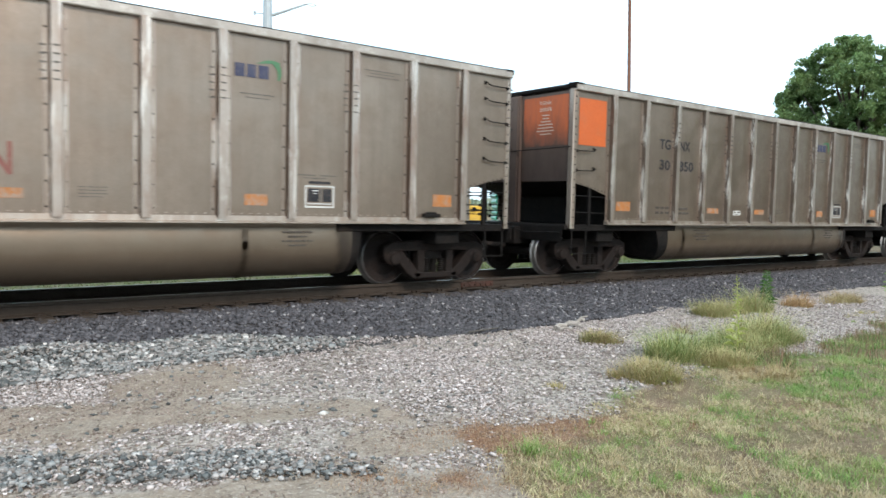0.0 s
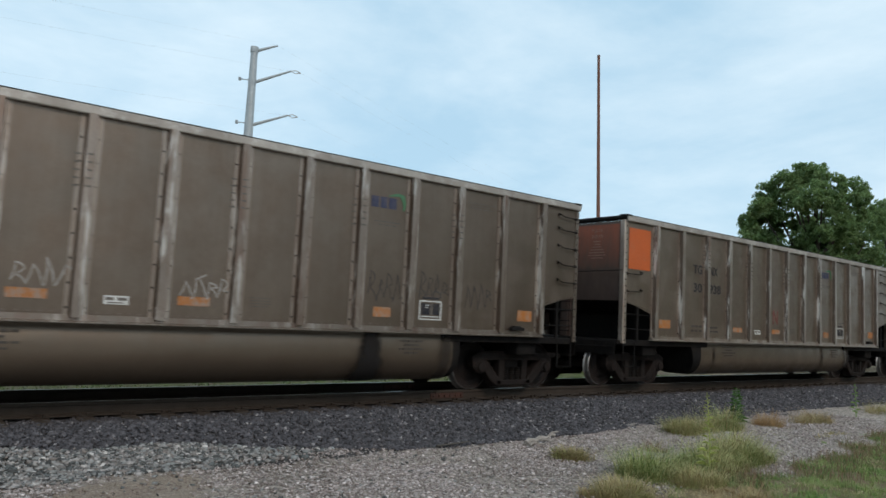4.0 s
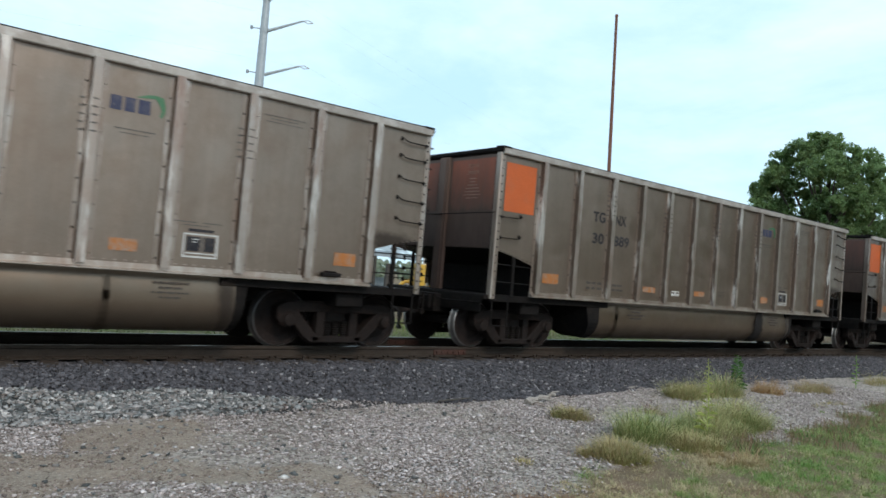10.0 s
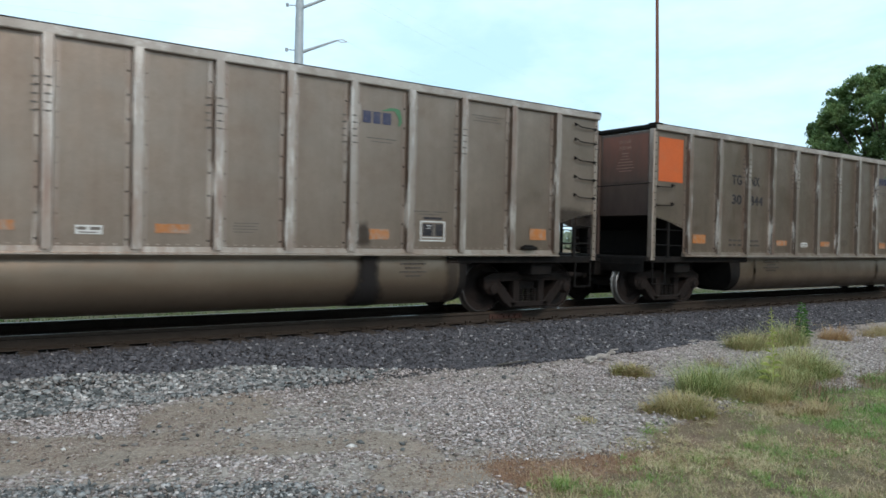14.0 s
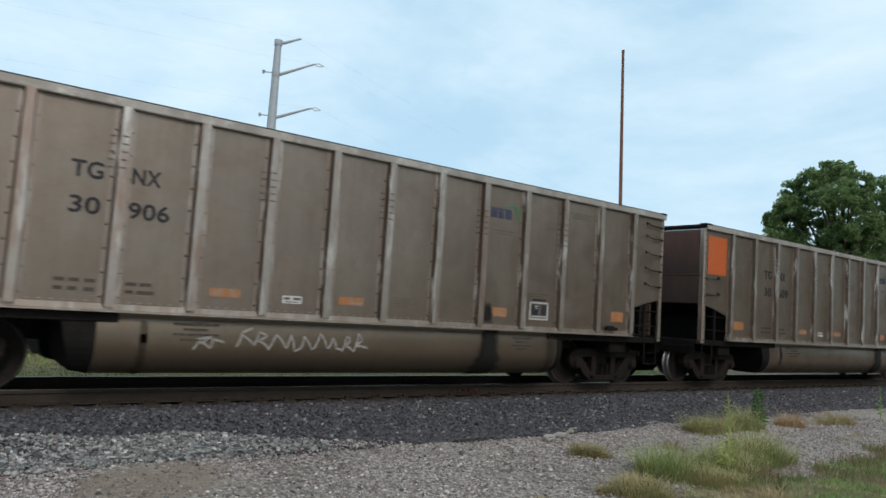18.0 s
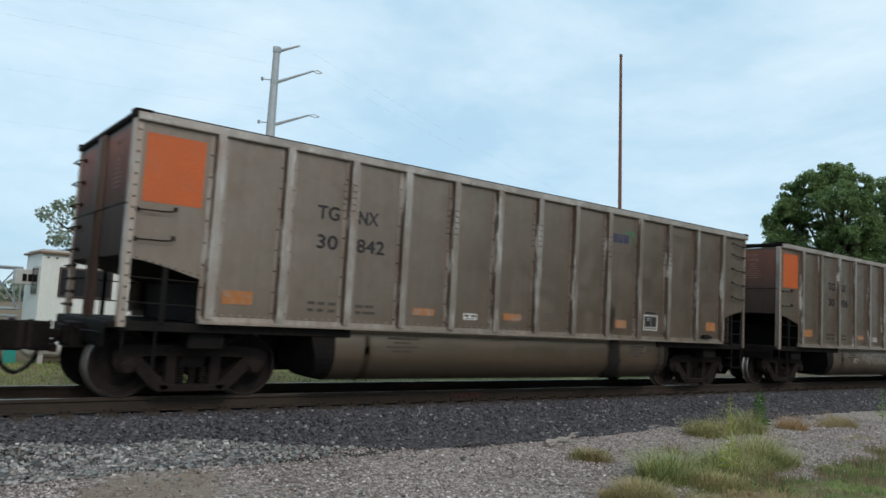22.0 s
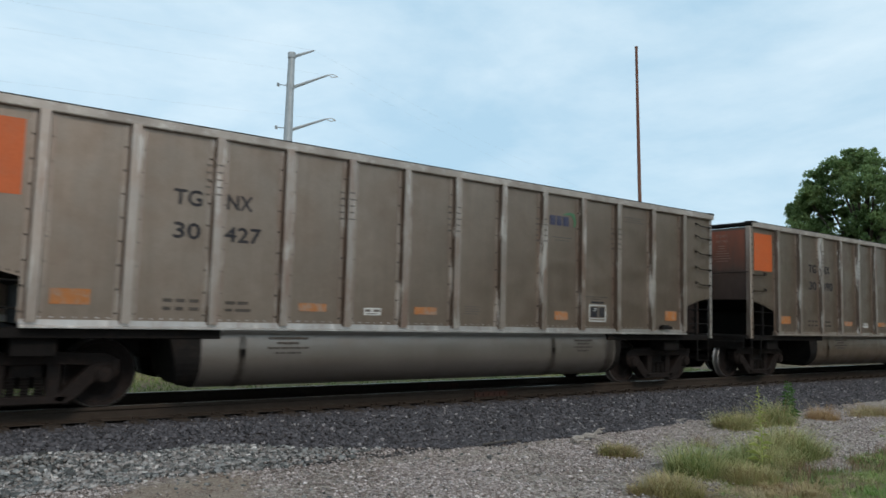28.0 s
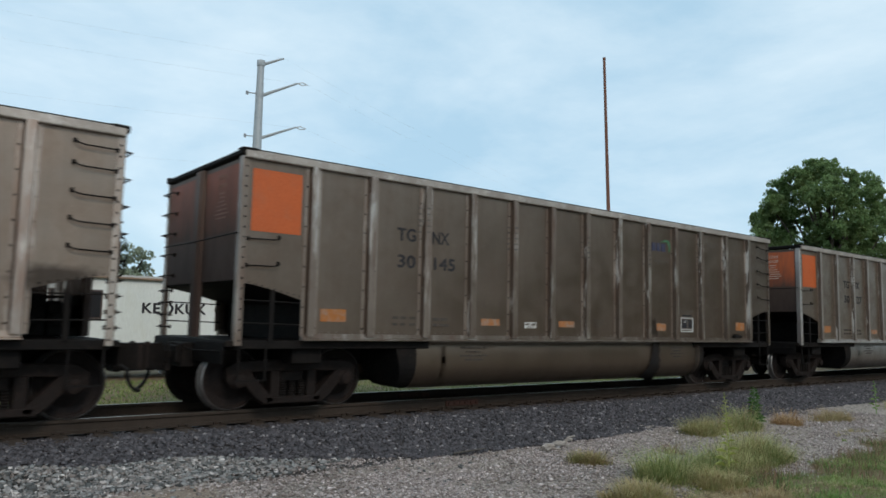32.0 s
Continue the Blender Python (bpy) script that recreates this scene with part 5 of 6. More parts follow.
        part("end_chord", bm, BLACK, car, at=turn)
        for y in (-1.60, 1.60):
            s = 1 if y > 0 else -1
            rim = [(U(0.02) - 0.075 * cos(pi * q / 12), y + s * (0.012 + 0.062 * sin(pi * q / 12))) for q in range(7)] + [(U(0.16), y + s * 0.072), (U(0.20), y + s * 0.03), (U(0.16), y - s * 0.06), (U(-0.055), y - s * 0.12)]
            bm = prism(bmesh.new(), rim[::s], "z", 3.735, 3.772)
            bmesh.ops.recalc_face_normals(bm, faces=bm.faces[:])
            part("corner_cap", bm, BLACK, car, "rounded black corner cap", at=turn)
        part("end_platform", boxes((U(-0.12), U(1.1), -1.55, 1.55, 0.96, 1.045), bevel=0.01), BLACK, car, "black end platform", at=turn)
        part("end_sill", boxes((U(-0.14), U(-0.125), -1.5, 1.5, 0.72, 1.02), bevel=0.004), BLACK, car, at=turn)
        for y in (-1.49, 1.49):
            part("frame_rail", boxes((U(0.0), U(3.4), y - 0.072, y + 0.072, 0.93, 1.052), bevel=0.01), BLACK, car, at=turn)
        part("draft_sill", boxes((U(-0.30), U(3.3), -0.34, 0.34, 0.62, 0.98), (U(-0.36), U(-0.28), -0.26, 0.26, 0.68, 0.94), bevel=0.015), BLACK, car, at=turn)
        part("body_bolster", boxes((U(0.95), U(1.45), -1.45, 1.45, 0.70, 0.97), (U(1.8), U(2.6), -0.7, 0.7, 0.68, 0.95), bevel=0.02), BLACK, car, at=turn)
        bm = boxes((-0.52, 0.02, -0.075, 0.075, 0.74, 0.86), bevel=0.015)
        bm.transform(pose(U(-0.33) + 0.33, 0, 0))
        c = part("coupler", bm, BLACK, car, "heavy knuckle coupler", at=turn)
        bm = prism(bmesh.new(), [(-0.48, -0.15), (-0.50, 0.13), (-0.62, 0.19), (-0.86, 0.18), (-0.88, 0.06), (-0.72, 0.05), (-0.70, -0.05), (-0.80, -0.12), (-0.62, -0.19)], "z", 0.57, 0.965)
        bmesh.ops.bevel(bm, geom=bm.edges[:], offset=0.025, segments=2, affect="EDGES")
        bm.transform(pose(U(-0.33) + 0.33, 0, 0))
        part("head", bm, BLACK, c)
        bm = prism(bmesh.new(), [(-0.72, -0.06), (-0.76, -0.13), (-0.82, -0.20), (-0.90, -0.18), (-0.90, -0.08), (-0.80, -0.04)], "z", 0.60, 0.95)
        lathe(bm, [(0.60, 0.03), (0.61, 0.055), (0.96, 0.055), (0.99, 0.03)], 10, "z", (-0.73, -0.10, 0))
        bm.transform(pose(U(-0.33) + 0.33, 0, 0))
        part("knuckle", bm, WHEEL, c)
        bm = boxes((-0.50, -0.40, -0.20, 0.20, 0.56, 0.66), (-0.47, -0.43, -0.20, -0.16, 0.60, 0.98), (-0.47, -0.43, 0.16, 0.20, 0.60, 0.98), bevel=0.01)
        bm.transform(pose(U(-0.33) + 0.33, 0, 0))
        part("carrier", bm, BLACK, c)
        part("train_pipe", tube(bmesh.new(), [(U(0.4), 0.36, 0.66), (U(-0.2), 0.37, 0.66), (U(-0.34), 0.36, 0.72)], 0.03, 8), BLACK, car, at=turn)
        part("uncoupling_lever", tube(bmesh.new(), [(U(-0.16), -1.45, 0.90), (U(-0.20), -0.5, 0.88), (U(-0.36), -0.05, 0.98)], 0.014, 6), BLACK, car, at=turn)
        pts = [(U(-0.30), 0.33, 0.70), (U(-0.46), 0.34, 0.66)]
        for k in range(10):
            a = pi / 2 * k / 9
            pts.append((U(-0.835) + 0.285 * cos(a), 0.34 * cos(a) ** 0.6 if k < 9 else 0.0, 0.60 - 0.33 * sin(a)))
        part("brake_hose", tube(bmesh.new(), pts, 0.027, 8), RUBBER, car, "sagging rubber brake hose", at=turn)
        # end ladder by the corner and handholds
        for k in range(5):
            z = 2.05 + 0.35 * k
            part("ladder_rung", rung([(U(-0.02), 1.10, z), (U(-0.11), 1.10, z), (U(-0.11), 1.55, z), (U(-0.02), 1.55, z)]), BLACK, car, at=turn)
        for k in range(4):
            z = 1.2 + 0.2 * k
            part("step_rung", rung([(U(-0.03), 1.1, z), (U(-0.09), 1.1, z), (U(-0.09), 1.56, z), (U(-0.03), 1.56, z)]), BLACK, car, at=turn)
        for y in (-1.56, 1.56):
            bm = boxes((U(0.06), U(0.085), y - 0.012, y + 0.012, 0.50, 1.0), (U(0.46), U(0.485), y - 0.012, y + 0.012, 0.50, 1.0), (U(0.06), U(0.485), y - 0.02, y + 0.02, 0.48, 0.50))
            part("step_stirrup", bm, BLACK, car, at=turn)
        part("air_reservoir", lathe(bmesh.new(), [(U(1.75), 0.08), (U(1.80), 0.16), (U(2.5), 0.16), (U(2.55), 0.08)], 14, "x", (0, 0.75, 1.28)), BLACK, car, at=turn)
        bogie(car, e * (HALF - 1.18))
    # brake gear fills the far half of the leading end's pocket
    part("air_reservoir", lathe(bmesh.new(), [(-0.30, 0.10), (-0.24, 0.19), (1.12, 0.19), (1.19, 0.10)], 16, "y", (HALF - 0.76, 0, 1.28)), BLACK, car, "black brake air reservoir")
    part("control_valve", boxes((HALF - 0.50, HALF - 0.30, -0.26, 0.10, 1.06, 1.52), (HALF - 0.46, HALF - 0.34, -0.30, 0.20, 1.20, 1.40), bevel=0.02), BLACK, car, "black brake control valve")
    part("brake_cylinder", boxes((HALF - 0.92, HALF - 0.54, -0.26, 0.4, 1.40, 1.72), bevel=0.05), BLACK, car)
    part("equipment_box", boxes((HALF - 1.04, HALF - 0.52, -0.25, 0.15, 1.05, 1.60), (HALF - 1.0, HALF - 0.20, 0.30, 1.2, 1.05, 1.55), bevel=0.03), BLACK, car, "sooty black brake equipment box")
    part("brake_bracket", boxes((HALF - 0.36, HALF - 0.02, 0.02, 0.10, 1.14, 1.50), (HALF - 0.16, HALF - 0.02, 0.02, 0.12, 1.05, 1.86), (HALF - 0.58, HALF - 0.46, 0.02, 0.12, 1.50, 1.80), bevel=0.012), BLACK, car, "sooty bracket for the brake gear")
    part("brake_rack", boxes((HALF - 0.80, HALF - 0.56, 0.9, 1.0, 1.06, 1.74), bevel=0.02), BLACK, car)
    part("brake_pipe", tube(bmesh.new(), [(HALF - 0.9, -0.22, 1.58), (HALF - 0.25, -0.22, 1.60), (HALF - 0.23, -0.22, 1.08)], 0.025, 6), BLACK, car)
    # the hand brake stands at the leading end
    bm = bmesh.new()
    tube(bm, [(HALF + 0.22, -0.9 + 0.27 * cos(2 * pi * k / 16), 2.15 + 0.27 * sin(2 * pi * k / 16)) for k in range(17)], 0.014, 6, cap=False)
    for k in range(5):
        a = 2 * pi * k / 5
        tube(bm, [(HALF + 0.20, -0.9, 2.15), (HALF + 0.22, -0.9 + 0.27 * cos(a), 2.15 + 0.27 * sin(a))], 0.010, 5)
    box(bm, HALF + 0.02, HALF + 0.20, -1.02, -0.78, 1.95, 2.35)
    part("hand_brake", bm, BLACK, car, "black hand brake wheel")
    part("centre_sill", boxes((U(3.2), U(LENGTH - 3.2), -0.33, 0.33, 0.60, 1.10), bevel=0.02), BLACK, car)
    # standard markings on both sides
    for side in (0, 180):
        turn = pose(0, 0, 0, 0, 0, side)

        def plate(name, material, rows, label="", depth=0.006):
            ob = part(name, boxes(*[(U(a), U(b), Y - 0.0095 - depth / 3, Y - 0.006, c, d) for a, b, c, d in rows]), material, car, label, turn)
            if len(rows) > 1:
                tagged(ob, kind="stuff")
        part("orange_panel", boxes((U(0.14), U(0.92), Y - 0.006, Y - 0.001, 2.60, 3.50)), ORANGE, car, "square bright orange painted panel", turn)
        plate("amber_strip", AMBER, [(1.30, 1.74, 1.34, 1.53)], "faded amber reflector patch")
        for a in (4.50, 6.50):
            plate("amber_strip", AMBER_DIM, [(a, a + 0.44, 1.33, 1.45)], "faded amber reflector patch")
        plate("amber_strip", AMBER_DIM, [(9.62, 9.96, 1.30, 1.46)], "faded amber reflector patch")
        plate("amber_strip", AMBER, [(12.86, 13.24, 1.34, 1.54)], "faded amber reflector patch")
        plate("white_tag", CHALK, [(5.58, 5.88, 1.30, 1.41)], "small white label with grey print")
        plate("tag_print", FAINT, [(5.60, 5.70, 1.35, 1.39), (5.74, 5.86, 1.35, 1.39), (5.62, 5.82, 1.315, 1.33)], depth=0.009)
        plate("tare_frame", CHALK, [(10.54, 11.02, 1.285, 1.306), (10.54, 11.02, 1.589, 1.610), (10.54, 10.563, 1.306, 1.589), (10.997, 11.02, 1.306, 1.589)], "white outlined inspection stencil box")
        plate("tare_field", LETTER, [(10.585, 10.765, 1.372, 1.565)], "dark inspection stencil field")
        plate("tare_field", LETTER, [(10.835, 10.975, 1.372, 1.565)])
        plate("tare_field", FAINT, [(10.775, 10.825, 1.372, 1.565)])
        plate("tare_line", CHALK, [(10.585, 10.975, 1.335, 1.350)], depth=0.009)
        plate("tare_print", CHALK, [(10.66, 10.75, 1.527, 1.540), (10.66, 10.73, 1.49, 1.50)], depth=0.009)
        plate("tare_label", LETTER, [(10.60, 10.95, 1.635, 1.672)], "dark label over the stencil box")
        plate("fine_print", FAINT, [(10.40, 10.70, 1.75, 1.766), (10.78, 11.05, 1.75, 1.766), (10.52, 10.88, 1.71, 1.722)])
        plate("fine_print", PRINT, [(2.60, 2.72, 1.405, 1.45), (2.76, 2.88, 1.405, 1.45), (2.94, 3.06, 1.405, 1.45), (2.60, 2.70, 1.30, 1.345), (2.76, 2.86, 1.30, 1.345), (2.94, 3.06, 1.30, 1.345), (3.42, 3.56, 1.395, 1.44), (3.59, 3.74, 1.395, 1.44), (3.42, 3.52, 1.30, 1.34), (3.56, 3.78, 1.30, 1.34)])
        plate("fine_print", FAINT, [(11.52, 12.18, 3.40, 3.412), (11.62, 12.06, 3.355, 3.367), (11.56, 12.14, 3.31, 3.322)])
        plate("fine_print", FAINT, [(9.55, 10.05, 2.83, 2.845), (9.62, 9.98, 2.78, 2.792)])
        plate("fine_print", FAINT, [(7.52, 7.86, 1.48, 1.49), (7.52, 7.84, 1.44, 1.45), (7.52, 7.86, 1.40, 1.41), (7.52, 7.8, 1.36, 1.37)])
        # a company mark: three dark blue blocks under a green swoosh
        bm = bmesh.new()
        for a, b in ((9.47, 9.61), (9.645, 9.775), (9.81, 9.96)):
            prism(bm, [(U(a), 3.06), (U(b), 3.06), (U(b), 3.24), (U(a), 3.24)], "y", Y - 0.0125, Y - 0.006)
            prism(bm, [(U(a + 0.045), 3.10), (U(b - 0.03), 3.10), (U(b - 0.03), 3.18), (U(a + 0.045), 3.18)], "y", Y - 0.0150, Y - 0.0125)
        part("company_mark", bm, BLUE, car, "dark blue block mark", turn)
        bm = bmesh.new()
        top = [(9.78 + 0.34 * k / 8, 3.26 + 0.07 * sin(pi * k / 8 * 0.75)) for k in range(9)] + [(10.15, 3.20), (10.15, 3.12), (10.11, 3.05)]
        low = [(10.09, 3.07), (10.105, 3.14), (10.08, 3.21)] + [(10.02 - 0.24 * k / 4, 3.285 - 0.005 * k) for k in range(5)]
        prism(bm, [(U(a), b) for a, b in top + low], "y", Y - 0.0125, Y - 0.006)
        part("company_swoosh", bm, GREEN_MARK, car, "green leaf-like swoosh", turn)
        # lines of small print on the belly
        rows = []
        for u0, lines in ((4.4, ((0.30, 0.93), (0.17, 0.86), (0.31, 0.79), (0.20, 0.72))), (10.46, ((0.24, 0.91), (0.15, 0.845), (0.25, 0.78), (0.14, 0.715)))):
            for half, z in lines:
                a = u0 - half
                for k in range(9):
                    b = min(a + 0.05 + 0.045 * ((k * 7) % 3), u0 + half)
                    if b - a > 0.02:
                        rows.append((a, b, z, z + 0.028))
                    a = b + 0.018
        tagged(part("belly_print", boxes(*[(U(a), U(b), -1.562, -1.548, c, d) for a, b, c, d in rows]), PRINT, car, "", turn), kind="stuff")
    return car


ENDS = {
    "bright": sooty("orange_end_paint", (0.46, 0.105, 0.034), (0.074, 0.050, 0.040), 2.52, 3.15),
    "worn": sooty("worn_orange_end_paint", (0.19, 0.072, 0.047), (0.074, 0.050, 0.040), 2.55, 3.7),
    "dull": sooty("red_brown_end_paint", (0.25, 0.074, 0.040), (0.074, 0.050, 0.040), 2.55, 3.6),
    "black": sooty("blackened_end_paint", (0.130, 0.060, 0.045), (0.040, 0.030, 0.026), 2.5, 3.8),
}
END_SHEET = sooty("dusty_end_metal", (0.120, 0.080, 0.062), (0.046, 0.0305, 0.0255), 1.9, 3.3)
# how far the slack in the couplings moves a car from its even place
SLACK = {1: 0.10, 5: 0.05, 8: 0.08, 9: 0.03, 10: 0.08}
# each car: its place in the train, its number, the state of its end
CARS = [(-2, "30", "916", "dull"), (-1, "30", "850", "bright"), (0, "30", "938", "dull"), (1, "30", "287", "black"), (2, "30", "889", "dull"), (3, "30", "844", "worn"), (4, "30", "609", "black"), (5, "30", "906", "worn"), (6, "30", "842", "dull"), (7, "30", "390", "dull"), (8, "30", "427", "bright"), (9, "30", "145", "dull"), (10, "30", "520", "dull")]


def scrawl(car, material, u0, u1, z0, z1, seed, y=Y - 0.02, r=0.02, name="graffiti", label="", loops=7):
    """A sprayed tag: a jagged run of slanted, letter-like strokes, thin and flat."""
    rr = random.Random(seed)
    wide, tall = (u1 - u0) / loops, z1 - z0
    knots = []
    for k in range(loops):
        base = U(u0) + wide * k
        knots += [(base + wide * rr.uniform(0.0, 0.3), z0 + tall * rr.uniform(0.0, 0.25)), (base + wide * rr.uniform(0.25, 0.6), z0 + tall * rr.uniform(0.65, 1.0))]
        if rr.random() < 0.5:
            knots += [(base + wide * rr.uniform(0.7, 1.15), z0 + tall * rr.uniform(0.4, 0.75)), (base + wide * rr.uniform(0.3, 0.6), z0 + tall * rr.uniform(0.3, 0.5))]
        if rr.random() < 0.3:
            knots += [(base + wide * rr.uniform(1.0, 1.5), z0 + tall * rr.uniform(0.8, 1.15)), (base + wide * rr.uniform(0.2, 0.5), z0 + tall * rr.uniform(0.7, 1.0))]
        if rr.random() < 0.4:
            knots += [(base + wide * rr.uniform(0.8, 1.2), z0 + tall * rr.uniform(-0.1, 0.2))]
    knots += [(U(u1) + wide * 0.4, z0 + tall * rr.uniform(0.1, 0.5))]
    pts = []
    for (ax, az), (bx, bz) in zip(knots, knots[1:]):
        for q in range(4):
            f = q / 4
            pts.append((ax + (bx - ax) * f + 0.02 * sin(pi * f), y, az + (bz - az) * f + 0.03 * tall * sin(pi * f)))
    stroke(car, material, pts, r, name, label)


def stroke(car, material, pts, r, name, label):
    """A flat band of paint along the points."""
    steps = len(pts) - 1
    bm = bmesh.new()
    last = None
    for k, p in enumerate(pts):
        q = pts[min(k + 1, steps)] if k < steps else pts[k - 1]
        dx, dz = q[0] - p[0], q[2] - p[2]
        if k == steps:
            dx, dz = -dx, -dz
        n = max((dx * dx + dz * dz) ** 0.5, 1e-5)
        nx, nz = -dz / n * r, dx / n * r
        pair = (bm.verts.new((p[0] + nx, p[1], p[2] + nz)), bm.verts.new((p[0] - nx, p[1], p[2] - nz)))
        if last:
            bm.faces.new((last[0], last[1], pair[1], pair[0]))
        last = pair
    bmesh.ops.solidify(bm, geom=bm.faces[:], thickness=0.004)
    part(name, bm, material, car, label)


def stain(car, u, z0, z1, wide, seed, side=False, flare=0.9, name="grease_run", soft=False):
    """Grease with blurred edges: a run down the belly that spreads as it goes, or a blot on the side."""
    rr = random.Random(seed)
    nu, nz = 10, 12
    verts, fades = [], []
    sway = rr.uniform(-0.08, 0.08)
    for j in range(nz + 1):
        f = j / nz
        z = z1 - (z1 - z0) * f
        half = wide / 2 * (1 + flare * f ** 1.5) * rr.uniform(0.85, 1.15)
        for i in range(nu + 1):
            a = 2 * i / nu - 1
            if side:
                y = Y - 0.013
            elif z > 0.69:
                y = -1.586
            else:
                y = -1.11 - 0.476 * cos(math.asin(min((0.69 - z) / 0.476, 1)))
            verts.append((U(u) + sway * f + a * half, y, z))
            fades.append((1 - a * a) * (min(1.0, 4 * (1 - f)) * min(1.0, 3 * f) if side else 1.0))
    faces = [(j * (nu + 1) + i, (j + 1) * (nu + 1) + i, (j + 1) * (nu + 1) + i + 1, j * (nu + 1) + i + 1) for j in range(nz) for i in range(nu)]
    me = points_mesh(name, np.array(verts), np.array(faces), SOFT_STAIN if soft else STAIN)
    at = me.attributes.new("fade", "FLOAT", "POINT")
    at.data.foreach_set("value", np.array(fades, dtype=np.float32))
    part(name, me, None, car, "black grease stain with blurred edges")


def build_train():
    first = build_car()
    cars = {}
    for n, (k, a, b, state) in enumerate(CARS):
        cars[k] = first if n == 0 else copy_thing(first, pose(0, TRACK_MID, 0))
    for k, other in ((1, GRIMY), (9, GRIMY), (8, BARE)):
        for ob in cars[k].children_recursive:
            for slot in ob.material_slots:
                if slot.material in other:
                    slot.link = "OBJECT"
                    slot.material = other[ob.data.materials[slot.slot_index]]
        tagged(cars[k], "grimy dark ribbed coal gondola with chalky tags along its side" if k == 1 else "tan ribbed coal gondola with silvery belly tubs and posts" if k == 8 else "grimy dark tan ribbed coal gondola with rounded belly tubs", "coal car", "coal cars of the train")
    tagged(cars[5], "tan-grey ribbed coal gondola with white scrawl on its belly", "coal car", "coal cars of the train")
    tagged(cars[0], "tan-grey ribbed coal gondola with one red letter on its side", "coal car", "coal cars of the train")
    marks = {}
    for k, a, b, state in CARS:
        car = cars[k]
        for text, u, z in (("TG", 2.66, 2.69), ("NX", 3.36, 2.69), (a, 2.66, 2.25), (b, 3.36, 2.25)):
            if text not in marks:
                me = words(text, 0.29, 1.04, 0.007)
                span = max(v.co.x for v in me.vertices)
                me.transform(Matrix.Diagonal(((0.52 if len(text) == 3 else 0.375) / span, 1, 1, 1)))
                me.materials.append(LETTER)
                marks[text] = me
            part("lettering", marks[text], None, car, "dark stencilled reporting mark", pose(U(u), Y - 0.0125, z))
        for e in (0, 180):
            sheet = prism(bmesh.new(), [(-1.59, 1.90), (1.59, 1.90), (1.59, 3.64), (-1.59, 3.64)], "x", U(0.0), U(0.03))
            part("end_sheet", sheet, END_SHEET, car, "dusty grey-brown end sheet, sooty below", pose(0, 0, 0, 0, 0, e))
            for y in (-0.84, 0.84):
                part("end_panel", prism(bmesh.new(), [(y - 0.62, 2.60), (y + 0.62, 2.60), (y + 0.62, 3.58), (y - 0.62, 3.58)], "x", U(-0.004), U(-0.0002)), ENDS[state], car, {"bright": "orange end panel, sooty below", "worn": "worn orange end panel under soot", "dull": "red-brown end panel under soot", "black": "soot-blackened end panel"}[state], pose(0, 0, 0, 0, 0, e))
            if state == "black":
                continue
            ink = END_TEXT if state == "bright" else FAINT_END
            turn = pose(0, 0, 0, 0, 0, e)
            for text, z in (("TGNX", 3.42), (a + b, 3.29)):
                key = (text, state == "bright")
                if key not in marks:
                    me = words(text, 0.10, 1.0, 0.001)
                    span = max(v.co.x for v in me.vertices)
                    me.transform(Matrix.Diagonal((0.33 / span, 1, 1, 1)))
                    me.materials.append(ink)
                    marks[key] = me
                part("end_lettering", marks[key], None, car, "small pale stencilled mark", turn @ pose(U(-0.0065), -0.665, z, 0, 0, -90))
            rows = [(-0.84 - w, -0.84 + w, 3.20 - 0.062 * q, 0.018) for q, w in enumerate((0.10, 0.08, 0.13, 0.185, 0.215, 0.24, 0.16))]
            tagged(part("end_print", boxes(*[(U(-0.0075), U(-0.002), y0, y1, z, z + h) for y0, y1, z, h in rows]), ink, car, "", turn), kind="stuff")
        if k not in (-1, 0, 3, 8):
            stain(car, 9.64, 0.26, 1.05, 0.34 + 0.05 * (k % 3), k + 40)
        stain(car, 11.21, 0.27, 1.04, 0.28, k + 20, False, 0.05, "soot_smudge", True)
        if k in (4, 5, 9, 6, 7):
            stain(car, 9.52, 1.15, (1.55, 1.80, 1.50, 1.55, 1.60)[(k, 0)[0] % 5], 0.19, k + 60, True, 0.5, "grease_smudge", k != 5)
        if k in (2, 3, 4, 10):         # soot round the pocket of the leading end
            stain(car, 13.85, 1.58, 1.98, 1.0, k + 80, True, 0.1, "soot_smudge", True)
    scrawl(cars[5], SPRAY, 4.95, 7.05, 0.62, 0.90, 3, -1.562, 0.015, label="white sprayed scrawl", loops=9)
    scrawl(cars[5], SPRAY, 4.35, 4.75, 0.60, 0.80, 4, -1.562, 0.013, label="white sprayed scrawl", loops=2)
    for u0, u1, z0, z1, seed in ((2.3, 3.0, 1.50, 1.85, 5), (4.5, 5.2, 1.45, 1.85, 6), (6.5, 7.2, 1.45, 1.75, 7)):
        scrawl(cars[1], SPRAY, u0, u1, z0, z1, seed, Y - 0.0125, 0.0105, label="white chalky tag", loops=4)
    for u0, u1, z0, z1, seed in ((9.48, 10.12, 1.52, 2.08, 8), (10.5, 11.12, 1.60, 2.12, 9), (11.52, 12.14, 1.45, 2.10, 10)):
        scrawl(cars[1], GREY_SPRAY, u0, u1, z0, z1, seed, Y - 0.0125, 0.0095, label="dark sprayed tag", loops=4)
    bm = boxes((U(6.55), U(6.60), Y - 0.0125, Y - 0.006, 1.60, 1.98), (U(6.78), U(6.83), Y - 0.0125, Y - 0.006, 1.60, 1.98))
    prism(bm, [(U(6.60), 1.98), (U(6.60), 1.88), (U(6.78), 1.60), (U(6.78), 1.70)], "y", Y - 0.0125, Y - 0.006)
